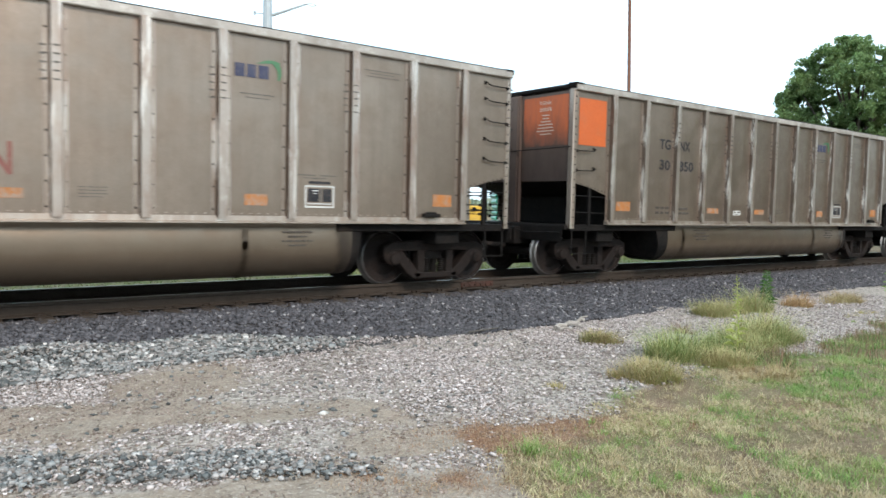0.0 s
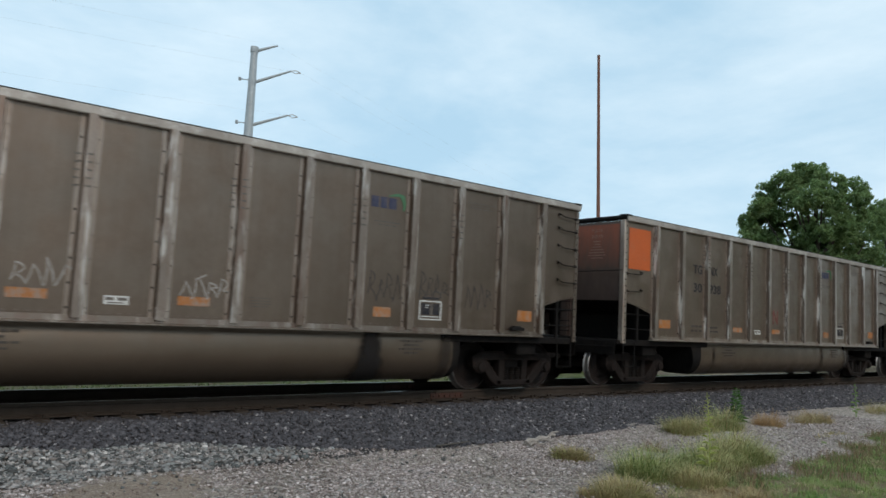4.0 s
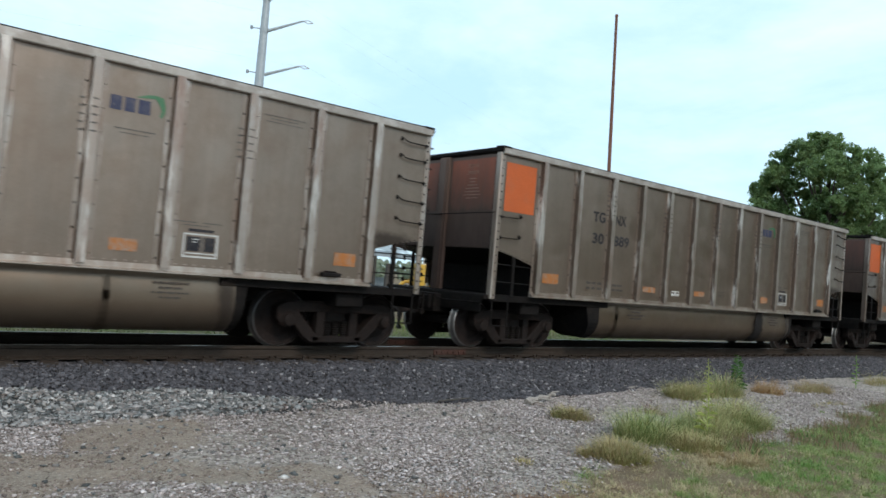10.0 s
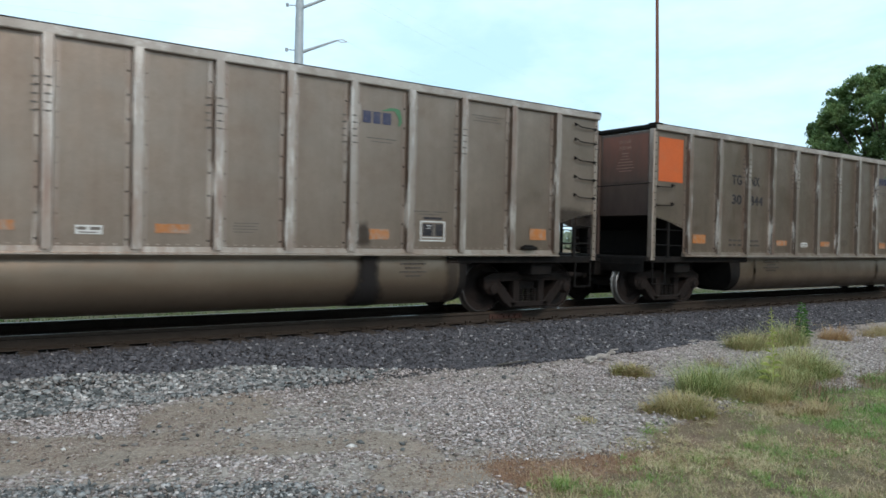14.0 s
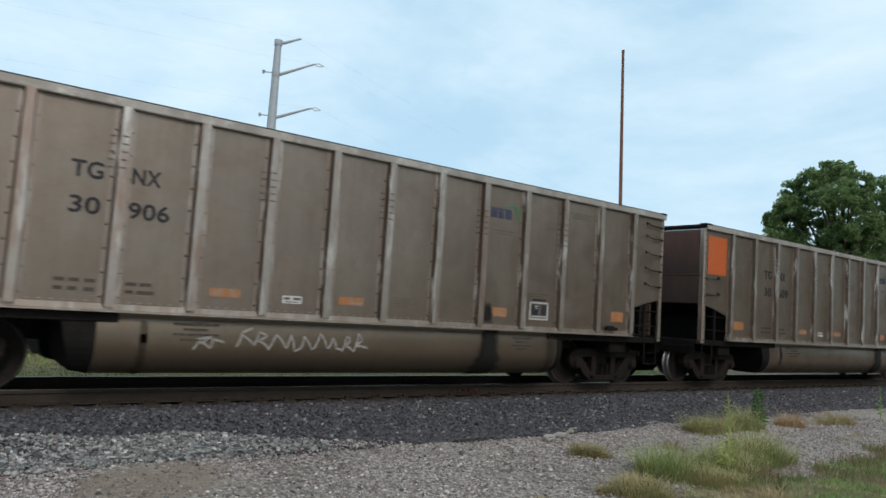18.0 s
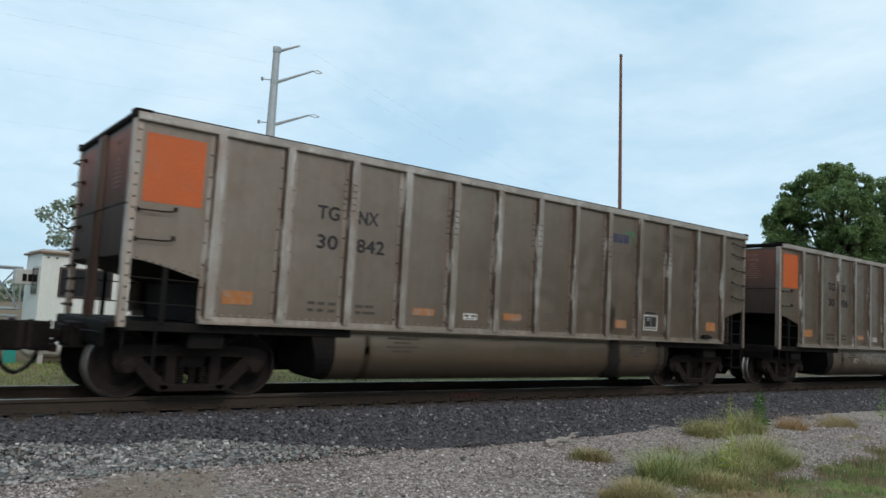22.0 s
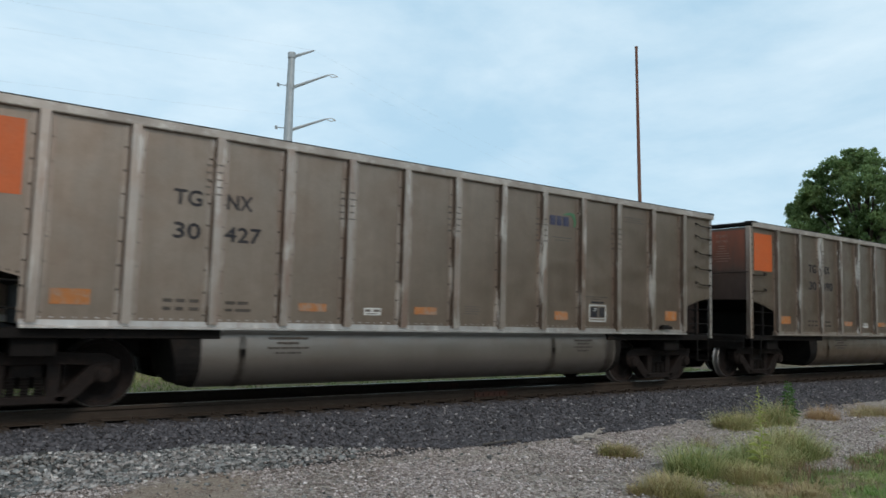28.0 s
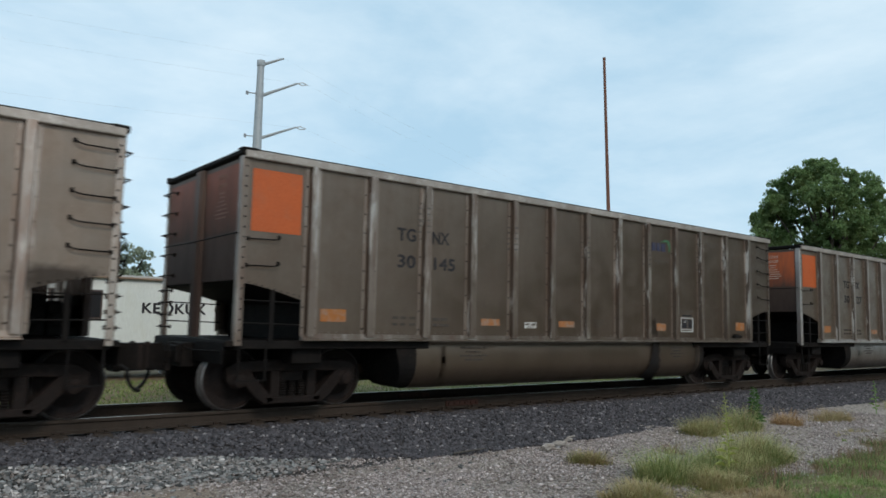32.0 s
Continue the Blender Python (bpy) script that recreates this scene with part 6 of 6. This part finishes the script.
    part("red_letter", bm, RED_MARK, cars[0], "red painted letter")
    return cars


TRAIN = build_train()


# ---- beyond the track ----
def leaves_cloud(name, clumps, per, leaf, material, parent):
    """Small folded leaves gathered round many clump centres (x, y, z, radius)."""
    c = np.repeat(np.array(clumps), per, axis=0)
    n = len(c)
    d = rng.normal(size=(n, 3))
    d /= np.linalg.norm(d, axis=1, keepdims=True)
    p = c[:, :3] + d * (c[:, 3] * (0.25 + 0.75 * rng.random(n) ** 0.45))[:, None] * np.array([1, 1, 0.8])
    a = rng.normal(size=(n, 3))
    a /= np.linalg.norm(a, axis=1, keepdims=True)
    b = np.cross(a, rng.normal(size=(n, 3)))
    b /= np.linalg.norm(b, axis=1, keepdims=True)
    s = (leaf * (0.6 + 0.8 * rng.random(n)))[:, None]
    pts = np.stack([p - a * s, p + b * s * 0.55, p + a * s, p - b * s * 0.55], 1).reshape(-1, 3)
    k = 4 * np.arange(n)[:, None]
    tri = np.concatenate([k + np.array([[0, 1, 2]]), k + np.array([[0, 2, 3]])], 1).reshape(-1, 3)
    ob = new(name, points_mesh(name, pts, tri, material))
    ob.parent = parent
    return ob


def tree(label, x, y, tall, wide, seed, material, count=70, per=170, leaf=0.16, trunk=0.4, crown_low=0.3, lumps=9, boughs=(), turn=0):
    """Tapered trunk, forking limbs, and a crown of leafy clumps round the limbs' ends."""
    rr = random.Random(seed)
    ob = thing("tree", label, "tree", pose(x, y, LOW, 0, 0, turn), "trees")
    bm = bmesh.new()
    tube(bm, [(0, 0, -0.1), (0.1, 0.05, tall * 0.25), (-0.05, 0.1, tall * 0.5), (0.05, 0, tall * 0.8)], trunk, 10, trunk * 0.2)
    part("trunk", bm, BARK, ob)
    clumps = []
    heads = []
    for across, deep, h, rad in boughs:
        tip = Vector((across, deep, h))
        start = Vector((0, 0, max(0.2 * tall, h * 0.62 - 0.35 * abs(across))))
        part("limb", tube(bmesh.new(), [start, start.lerp(tip, 0.5) + Vector((0, 0, -0.02 * tall)), tip], trunk * 0.34, 7, 0.03), BARK, ob)
        heads.append((tip, rad))
    for k in range(0 if boughs else lumps):
        a = 2 * pi * (k * 0.381 + 0.1 * rr.random())
        h = tall * (crown_low + (0.93 - crown_low) * (k + 0.5) / lumps)
        reach = wide * (0.95 - 0.75 * abs((k + 0.5) / lumps - 0.35) ** 1.1) * (0.65 + 0.35 * rr.random())
        tip = Vector((cos(a) * reach * 0.72, sin(a) * reach * 0.72, h))
        start = Vector((0, 0, tall * (0.22 + 0.4 * k / lumps)))
        part("limb", tube(bmesh.new(), [start, start.lerp(tip, 0.5) + Vector((0, 0, 0.06 * tall)), tip], trunk * 0.38, 7, 0.04), BARK, ob)
        heads.append((tip, reach * (0.42 + 0.16 * rr.random())))
    if not boughs:
        heads.append((Vector((0, 0, tall * 0.88)), wide * 0.42))
    for k in range(count):
        tip, rad = heads[k % len(heads)]
        while True:
            d = Vector((rr.uniform(-1, 1), rr.uniform(-1, 1), rr.uniform(-0.8, 0.9)))
            if d.length < 1:
                break
        p = tip + d * rad * (1.12 if boughs else 1.0)
        clumps.append((p.x, p.y, p.z if boughs else min(p.z, tall), wide * (0.022 + 0.062 * rr.random() ** 1.4 if boughs else 0.10 + 0.11 * rr.random())))
    leaves_cloud("crown", clumps, per, leaf, material, ob)


# boughs: across, deep, height of the head, its radius
COTTONWOOD = ((-0.1, 0.3, 10.9, 0.7), (-0.8, 0.6, 10.9, 0.65), (-1.45, -0.2, 10.3, 0.65), (-0.4, -0.6, 7.3, 0.7), (0.65, -0.8, 10.0, 0.8), (1.6, 0.4, 9.7, 0.9), (-2.5, 0.5, 9.7, 0.65), (-2.8, -0.4, 8.75, 0.65),
              (-3.45, 0.1, 7.95, 0.6), (-1.9, 0.3, 8.6, 0.75), (-0.85, -1.0, 9.15, 0.75), (0.3, -2.0, 8.9, 1.1), (0.4, 2.2, 9.1, 1.2), (1.5, -1.6, 8.9, 1.1), (-3.2, -0.5, 7.15, 0.65), (-2.35, 0.7, 7.5, 0.65),
              (-2.3, -0.5, 6.5, 0.75), (2.2, 0.9, 8.2, 1.3), (-0.8, 1.6, 8.1, 0.55), (0.8, -2.3, 7.6, 0.9), (2.3, -1.2, 6.8, 1.2), (-1.1, 0.3, 6.3, 0.6), (0.9, 1.8, 6.2, 1.1), (-2.0, 0.8, 5.6, 0.9), (2.7, 0.2, 5.4, 1.3), (0.1, -1.9, 5.6, 1.0), (1.5, 0.3, 7.2, 1.0), (0.5, 0.6, 7.0, 0.8))


def build_trees():
    tree("tall broad-crowned cottonwood in full green leaf", 41.5, 18.3, 11.3, 5.1, 4, TREE_LEAF, 930, 105, 0.078, 0.3, boughs=COTTONWOOD, turn=-66)
    tree("green tree crowded beside the tall cottonwood", 49.0, 17.2, 10.2, 4.6, 9, TREE_LEAF, 100, 460, 0.075, 0.45, 0.22, 10)
    tree("grey-green ragged tree behind the office trailer", 9.4, 45.0, 7.6, 3.4, 14, FAR_LEAF, 60, 95, 0.10, 0.20, 0.35, 13)
    tree("low grey-green tree behind the office trailer", 12.6, 46.0, 6.0, 2.6, 15, FAR_LEAF, 50, 95, 0.10, 0.16, 0.35, 11)
    hedge = thing("tree_line", "distant hazy line of low trees beyond the yard", "trees", pose(0, 0, LOW), kind="stuff")
    clumps = []
    rr = random.Random(30)
    for k in range(260):
        a = radians(-20 + 110 * k / 260)
        d = 150 + 25 * rr.random()
        h = 2.2 + 1.6 * smooth_noise(np.array([k * 1.0]), np.array([0.0]), 9, 31)[0]
        for q in range(2):
            clumps.append((sin(a) * d + rr.uniform(-2, 2), cos(a) * d, h * (0.25 + 0.5 * q) * 1.1, 1.4 + rr.random()))
    leaves_cloud("foliage", clumps, 34, 0.75, FAR_LEAF, hedge)
    # trees added out of view on the camera's side, to dim the cars' sky reflections
    woods = thing("woods", "unseen belt of trees added to darken reflections in the car sides", "trees", pose(0, 0, LOW), kind="stuff")
    clumps = []
    for k in range(120):
        a = radians(88 + 40 * k / 120)
        d = 34 + 9 * rr.random()
        tall = 7.0 + 4.0 * smooth_noise(np.array([k * 1.0]), np.array([0.0]), 7, 33)[0]
        for q in range(5):
            clumps.append((sin(a) * d + rr.uniform(-1, 1), cos(a) * d + rr.uniform(-1, 1), tall * (0.05 + 0.2 * q), 1.5 + 0.8 * rr.random()))
    leaves_cloud("foliage", clumps, 46, 0.5, TREE_LEAF, woods)


def build_trailer():
    """An office trailer: white sheet sides, a slanted front with a window and a cooler, brown roof trim."""
    x0, x1, y0, y1, z0, z1 = 3.64, 13.42, 22.9, 25.4, 0.10, 2.44
    tr = thing("office_trailer", "long white sheet-metal office trailer parked on blocks", "office trailer", pose(0, 0, 0))
    part("body", boxes((x0, x1, y0, y1, z0, z1 + 0.02)), WHITE_WALL, tr)
    part("roof", boxes((x0 - 0.10, x1 + 0.08, y0 - 0.12, y1 + 0.1, z1 + 0.02, z1 + 0.08), bevel=0.01), ROOF_EDGE, tr, "flat brown-edged roof")
    part("roof_sheet", boxes((x0, x1, y0 + 0.05, y1, z1 + 0.08, z1 + 0.14)), PALE_BOX, tr)
    w = part("window", boxes((x0 + 0.46, x0 + 1.88, y0 - 0.035, y0 - 0.004, 1.27, 2.11)), FRAME_BROWN, tr, "wide dark window in a brown frame")
    part("pane", boxes((x0 + 0.51, x0 + 1.83, y0 - 0.045, y0 - 0.038, 1.32, 2.06)), GLASS_DARK, w)
    part("blind_edge", boxes((x0 + 1.345, x0 + 1.385, y0 - 0.052, y0 - 0.047, 1.38, 1.98)), PALE_BOX, w, "pale edge of a drawn blind")
    # the end wall
    w = part("window", boxes((x0 - 0.035, x0 - 0.004, y0 + 0.10, y0 + 1.15, 1.27, 2.10)), PALE_BOX, tr, "narrow dark end window")
    part("pane", boxes((x0 - 0.045, x0 - 0.038, y0 + 0.16, y0 + 1.09, 1.32, 2.05)), GLASS_DARK, w)
    ac = part("window_cooler", boxes((x0 - 0.47, x0 - 0.05, y0 + 0.95, y0 + 1.5, 1.57, 2.0), bevel=0.02), PALE_BOX, tr, "boxy grey air cooler with a dark grille")
    for a in (0.30, 0.16):
        part("grille", boxes((x0 - a, x0 - a + 0.11, y0 + 0.935, y0 + 0.948, 1.66, 1.87)), BLACK, ac)
    for a in (0.0, 0.22):
        part("marker_lamp", boxes((x0 + 0.12 + a, x0 + 0.18 + a, y0 - 0.02, y0 - 0.004, 2.33, 2.37)), DARK_POST, tr)
    part("vent", boxes((9.60, 10.18, y0 - 0.03, y0 - 0.004, 1.93, 2.13)), DARK_POST, tr, "dark louvred vent")
    for text, size, x, z, mat in (("KEOKUK", 0.43, 6.62, 1.48, LETTER), ("CONTRACTORS", 0.43, 8.86, 1.48, LETTER), ("GENERAL", 0.19, 9.10, 0.68, LETTER), ("CONTRACTORS", 0.19, 8.95, 0.46, LETTER)):
        me = words(text, size, 1.06, 0.014 if size > 0.3 else 0.005)
        me.materials.append(mat)
        span = max(v.co.x for v in me.vertices)
        want = {"KEOKUK": 1.98, "GENERAL": 1.02}.get(text, 3.52 if size > 0.3 else 1.5)
        me.transform(Matrix.Diagonal((want / span, 1, 1, 1)))
        part("sign_lettering", me, None, tr, "black painted lettering", pose(x, y0 - 0.010, z))
    # a round-cornered mark of two interlocked strokes between the lines
    bm = bmesh.new()
    prism(bm, [(9.14, 0.95), (9.24, 0.95), (9.24, 1.28), (9.14, 1.28)], "y", y0 - 0.012, y0 - 0.003)
    prism(bm, [(9.24, 1.08), (9.50, 1.28), (9.62, 1.28), (9.34, 1.09), (9.62, 0.95), (9.48, 0.95), (9.24, 1.04)], "y", y0 - 0.012, y0 - 0.003)
    arc_o = [(9.80 + 0.21 * cos(radians(45 + 270 * k / 12)), 1.115 + 0.175 * sin(radians(45 + 270 * k / 12))) for k in range(13)]
    arc_i = [(9.80 + 0.12 * cos(radians(45 + 270 * k / 12)), 1.115 + 0.095 * sin(radians(45 + 270 * k / 12))) for k in range(13)]
    prism(bm, arc_o + arc_i[::-1], "y", y0 - 0.012, y0 - 0.003)
    part("company_mark", bm, LETTER, tr, "outlined black mark")
    for x in (5.2, 7.4, 10.0, 12.4):
        part("seam", boxes((x, x + 0.03, y0 - 0.014, y0 - 0.003, z0, z1)), PALE_BOX, tr)
    part("chassis", boxes((x0 + 0.1, x1, y0 + 0.2, y0 + 0.32, -0.10, 0.10), (x0 + 0.1, x1, y1 - 0.32, y1 - 0.2, -0.10, 0.10)), DARK_POST, tr)
    for x in (4.4, 8.0, 12.2):
        part("block", boxes((x, x + 0.4, y0 + 0.1, y0 + 0.5, LOW - 0.05, -0.10), (x, x + 0.4, y1 - 0.5, y1 - 0.1, LOW - 0.05, -0.10), bevel=0.01), CONCRETE, tr, "stacked concrete block")
    for x in (9.3, 10.15):
        bm = lathe(bmesh.new(), [(y0 + 0.15, 0.12), (y0 + 0.15, 0.34), (y0 + 0.38, 0.34), (y0 + 0.38, 0.12)], 18, "y", (x, 0, LOW + 0.34))
        part("wheel", bm, RUBBER, tr)


def lattice(bm, p, q, wide, bays, r=0.03):
    """A four-chord lattice boom section from p to q."""
    p, q = Vector(p), Vector(q)
    way = (q - p).normalized()
    side = way.cross(Vector((0, 0, 1))).normalized() * wide / 2
    up = Vector((0, 0, wide / 2))
    corners = [side + up, -side + up, -side - up, side - up]
    for c in corners:
        tube(bm, [p + c, q + c], r, 6)
    for k in range(bays):
        a, b = p.lerp(q, k / bays), p.lerp(q, (k + 1) / bays)
        for m in range(4):
            c, d = corners[m], corners[(m + 1) % 4]
            tube(bm, [a + c, b + d] if k % 2 else [a + d, b + c], r * 0.6, 5)
            tube(bm, [b + c, b + d], r * 0.6, 5)


def build_yard():
    for k, (z, y) in enumerate(((0.28, 27.0), (1.46, 27.2))):
        ob = thing("boom_section", "grey lattice crane boom section lying in the yard", "crane boom", pose(0, 0, 0), "boom sections")
        bm = bmesh.new()
        lattice(bm, (-4.5, y, z), (3.7, y, z), (0.6, 1.3)[k], 9, 0.045)
        part("lattice", bm, GREY_STEEL, ob)
        if k == 0:
            part("cradle", boxes((-3.0, -2.7, y - 0.6, y + 0.6, LOW - 0.05, -0.02), (1.4, 1.7, y - 0.6, y + 0.6, LOW - 0.05, -0.02)), DARK_POST, ob)
        else:
            part("cradle", boxes((-3.0, -2.8, y - 0.7, y + 0.55, 0.58, 0.81), (1.4, 1.6, y - 0.7, y + 0.55, 0.58, 0.81)), DARK_POST, ob)
    ob = thing("boom_section", "grey lattice crane boom section standing on end", "crane boom", pose(0, 0, 0), "boom sections")
    bm = bmesh.new()
    for k in range(2):
        for s in (-0.45, 0.45):
            tube(bm, [(18.0 + s, 29.0 + 0.8 * k, LOW), (18.0 + s, 29.0 + 0.8 * k, 2.15)], 0.04, 6)
        for m in range(5):
            z = LOW + 0.55 * m
            tube(bm, [(17.55, 29 + 0.8 * k, z), (18.45, 29 + 0.8 * k, z + 0.5)], 0.025, 5)
    part("lattice", bm, GREY_STEEL, ob)
    cab = thing("utility_cabinet", "slim teal-green steel cabinet on the grass", "cabinet", pose(2.97, 22.0, LOW))
    part("body", boxes((-0.14, 0.14, -0.14, 0.14, -0.02, 1.02), bevel=0.015), TEAL, cab)
    part("lid", boxes((-0.16, 0.16, -0.16, 0.16, 1.02, 1.07), bevel=0.01), TEAL, cab)
    tank = thing("gas_tank", "pale grey horizontal fuel tank on feet", "fuel tank", pose(4.15, 22.0, LOW))
    part("tank", lathe(bmesh.new(), [(-0.95, 0.05), (-0.9, 0.2), (-0.75, 0.3), (0.75, 0.3), (0.9, 0.2), (0.95, 0.05)], 18, "x", (0, 0, 0.45)), PALE_BOX, tank, smooth=False)
    for s in (-0.5, 0.5):
        part("foot", boxes((s - 0.06, s + 0.06, -0.25, 0.25, -0.03, 0.25)), CONCRETE, tank)
    # pipes: rows of green pipe ends facing the track
    pile = thing("pipe_stack", "tidy stack of bright green plastic pipes on timbers", "pipes", pose(29.2, 32.0, LOW), "")
    bm = bmesh.new()
    pipe = mesh_of(lathe(bm, [(0, 0.135), (0, 0.155), (2.8, 0.155), (2.8, 0.135), (2.7, 0.13)], 14, "y"), "pipe", PIPE_GREEN)
    for r in range(8):
        for c in range(6):
            p = part("pipe", pipe, None, pile, at=pose(-0.9 + 0.325 * c + 0.02 * sin(r * 5 + c), 0.08 * sin(3 * c + r), 0.33 + 0.315 * r, 0, 0, -35))
            part("bore", lathe(bmesh.new(), [(-0.004, 0.10), (0.02, 0.10)], 14, "y"), BLACK, p)
    for s in (-0.2, 1.8):
        part("timber", boxes((-1.6, 1.6, s, s + 0.15, -0.03, 0.17)), TIE, pile, at=pose(0, 0, 0, 0, 0, -35))
    mach = thing("loader", "yellow wheel loader parked in the yard", "loader", pose(25.15, 31.8, LOW, 0, 0, -25))
    part("body", boxes((-1.25, 0.55, -0.7, 0.7, 0.75, 2.30), (0.5, 1.25, -0.6, 0.6, 0.9, 1.95), bevel=0.06), YELLOW, mach)
    cabp = part("cab", boxes((-0.85, 0.15, -0.62, 0.62, 2.25, 2.35), (-0.85, 0.15, -0.62, 0.62, 2.85, 2.95), (-0.85, -0.77, -0.62, -0.54, 2.35, 2.85), (0.07, 0.15, -0.62, -0.54, 2.35, 2.85), (-0.85, -0.77, 0.54, 0.62, 2.35, 2.85), (0.07, 0.15, 0.54, 0.62, 2.35, 2.85), bevel=0.02), PALE_BOX, mach, "pale cab frame")
    part("glass", boxes((-0.77, 0.07, -0.585, -0.575, 2.35, 2.85)), GLASS_DARK, cabp)
    for x in (-0.95, -0.55, 0.3, 0.75):
        part("vent", lathe(bmesh.new(), [(-0.715, 0.10), (-0.705, 0.12), (-0.698, 0.12)], 12, "y", (x, 0, 1.75)), BLACK, mach)
    for x in (-0.75, 0.75):
        for y in (-0.95, 0.95):
            w = part("wheel", lathe(bmesh.new(), [(-0.2, 0.25), (-0.22, 0.5), (-0.15, 0.58), (0.15, 0.58), (0.22, 0.5), (0.2, 0.25)], 20, "y", (x, y, 0.58)), RUBBER, mach, "black lugged tyre")
            part("rim", lathe(bmesh.new(), [(-0.21, 0.08), (-0.2, 0.27), (0.2, 0.27), (0.21, 0.08)], 16, "y", (x, y, 0.58)), YELLOW, w)
    part("boom", tube(bmesh.new(), [(-0.9, 0, 1.4), (-1.7, 0, 1.3), (-2.3, 0, 0.5)], 0.12, 8), YELLOW, mach)
    part("bucket", prism(bmesh.new(), [(-2.35, 0.8), (-2.2, 0.7), (-2.2, 0.15), (-2.85, 0.05), (-2.4, 0.3)], "y", -0.95, 0.95), YELLOW, mach)
    ob = thing("fence_post", "dark leaning timber post", "post", pose(20.6, 29.9, LOW, 0, 3, 0))
    part("shaft", boxes((-0.11, 0.11, -0.11, 0.11, -0.05, 2.15), bevel=0.02), DARK_POST, ob)
    shed = thing("open_shed", "low grey open-sided storage shed across the yard", "shed", pose(27.0, 44.0, LOW))
    part("roof", prism(bmesh.new(), [(-1.5, 2.75), (-1.5, 2.95), (1.5, 3.25), (1.5, 3.05)], "x", -5.5, 5.0), GREY_STEEL, shed)
    for x in (-5.2, -1.8, 1.4, 4.7):
        for y, z in ((-1.3, 2.8), (1.3, 3.08)):
            part("post", boxes((x - 0.07, x + 0.07, y - 0.07, y + 0.07, -0.05, z)), DARK_POST, shed)
    part("wall", boxes((-5.4, 4.9, 1.38, 1.45, -0.05, 1.25)), GREY_STEEL, shed, "low blue-grey sheet wall")


def build_poles():
    d = 60.0
    cx, cy = d * sin(radians(23.65)), d * cos(radians(23.65))
    pole = thing("power_pole", "tall tapered galvanised steel power pole with davit arms", "power pole", pose(cx, cy, LOW))
    top = 1.34 + d * math.tan(radians(19.2)) - LOW
    bm = lathe(bmesh.new(), [(-0.3, 0.52), (top * 0.5, 0.42), (top, 0.27), (top + 0.03, 0.22)], 12, "z")
    part("shaft", bm, GALV, pole)
    for z in (top * 0.33, top * 0.62):
        part("joint_collar", lathe(bmesh.new(), [(z, 0.44), (z + 0.05, 0.49), (z + 0.5, 0.48), (z + 0.52, 0.42)], 12, "z"), GALV, pole)
    right = Vector((cos(radians(23.65)), -sin(radians(23.65)), 0))
    tips = []
    for el, reach, rise in ((19.1, 2.1, 0.72), (16.85, 3.30, 1.42), (13.7, 3.30, 1.25), (10.5, 3.30, 1.25)):
        z = 1.34 + d * math.tan(radians(el)) - LOW
        a, b = right * 0.25 + Vector((0, 0, z)), right * (reach - 0.3) + Vector((0, 0, z + rise * 0.9))
        arm = part("arm", tube(bmesh.new(), [a, a.lerp(b, 0.5), b], 0.14, 8, 0.07), GALV, pole)
        part("bracket", lathe(bmesh.new(), [(z - 0.2, 0.33), (z + 0.25, 0.33)], 10, "z"), GALV, arm)
        if el < 18:
            end = b + right * 0.80 + Vector((0, 0, -0.06))
            for lift in (0.10, -0.16):
                part("insulator", tube(bmesh.new(), [b, b + right * 0.38 + Vector((0, 0, lift)), end], 0.036, 7), PALE_BOX, arm, "pale rod insulator")
            tips.append(end)
            bm = bmesh.new()
            q = -right * 0.3 + Vector((0, 0, z + 0.1))
            tube(bm, [q, q - right * 0.62], 0.04, 6)
            box(bm, q.x - 0.72 * right.x - 0.05, q.x - 0.62 * right.x + 0.05, q.y - 0.05 - 0.66 * right.y, q.y + 0.05 - 0.66 * right.y, q.z - 0.14, q.z + 0.14)
            part("stub_insulator", bm, GREY_STEEL, pole)
        else:
            tips.append(b)
    base = Vector((cx, cy, LOW))
    for tip in tips:
        for way, drop in ((Vector((150, 35, -6.5)), 4.0), (Vector((-170, 20, 3)), 3.0)):
            a = base + tip
            pts = [a + way * s - Vector((0, 0, 4 * drop * s * (1 - s))) for s in [q / 14 for q in range(15)]]
            w = part("power_line", tube(bmesh.new(), pts, 0.0028, 4), GALV, None)
            tagged(w, "thin sagging power line high over the yard", "power line", "power lines")
    d = 40.0
    az, top = radians(50.74), 1.34 + 40 * math.tan(radians(20.1)) - LOW
    mast = thing("mast", "slender rust-brown steel mast without arms", "mast", pose(d * sin(radians(51.35)), d * cos(radians(51.35)), LOW))
    tip = Vector((d * sin(az) - d * sin(radians(51.35)), d * cos(az) - d * cos(radians(51.35)), top))
    part("shaft", tube(bmesh.new(), [(0, 0, -0.2), tip * 0.5, tip], 0.125, 10, 0.075), RUSTY_POLE, mast)
    part("cap", tube(bmesh.new(), [tip, tip + Vector((0, 0, 0.12))], 0.085, 8), RUSTY_POLE, mast)


build_trailer()
build_yard()
build_poles()
build_trees()


# ---- what moves ----
def motions():
    marks = [0.0] + [float(k) for k in range(1, 32)] + [32.0]
    step = 0.13
    spins = [k * step for k in range(int(32 / step) + 1)] + [32.0]
    for k, car in TRAIN.items():
        walk(car, [(t, pose(train_at(t) - PITCH * k + HALF + SLACK.get(k, 0), TRACK_MID, 0)) for t in marks])
        for b in [o for o in car.children if o.name.startswith("bogie")]:
            for w in [o for o in b.children if o.name.startswith("wheelset")]:
                x = w.location.x
                walk(w, [(t, pose(x, 0, WHEEL_R, 0, math.degrees(train_at(t) / WHEEL_R) % 360, 0)) for t in spins])


motions()
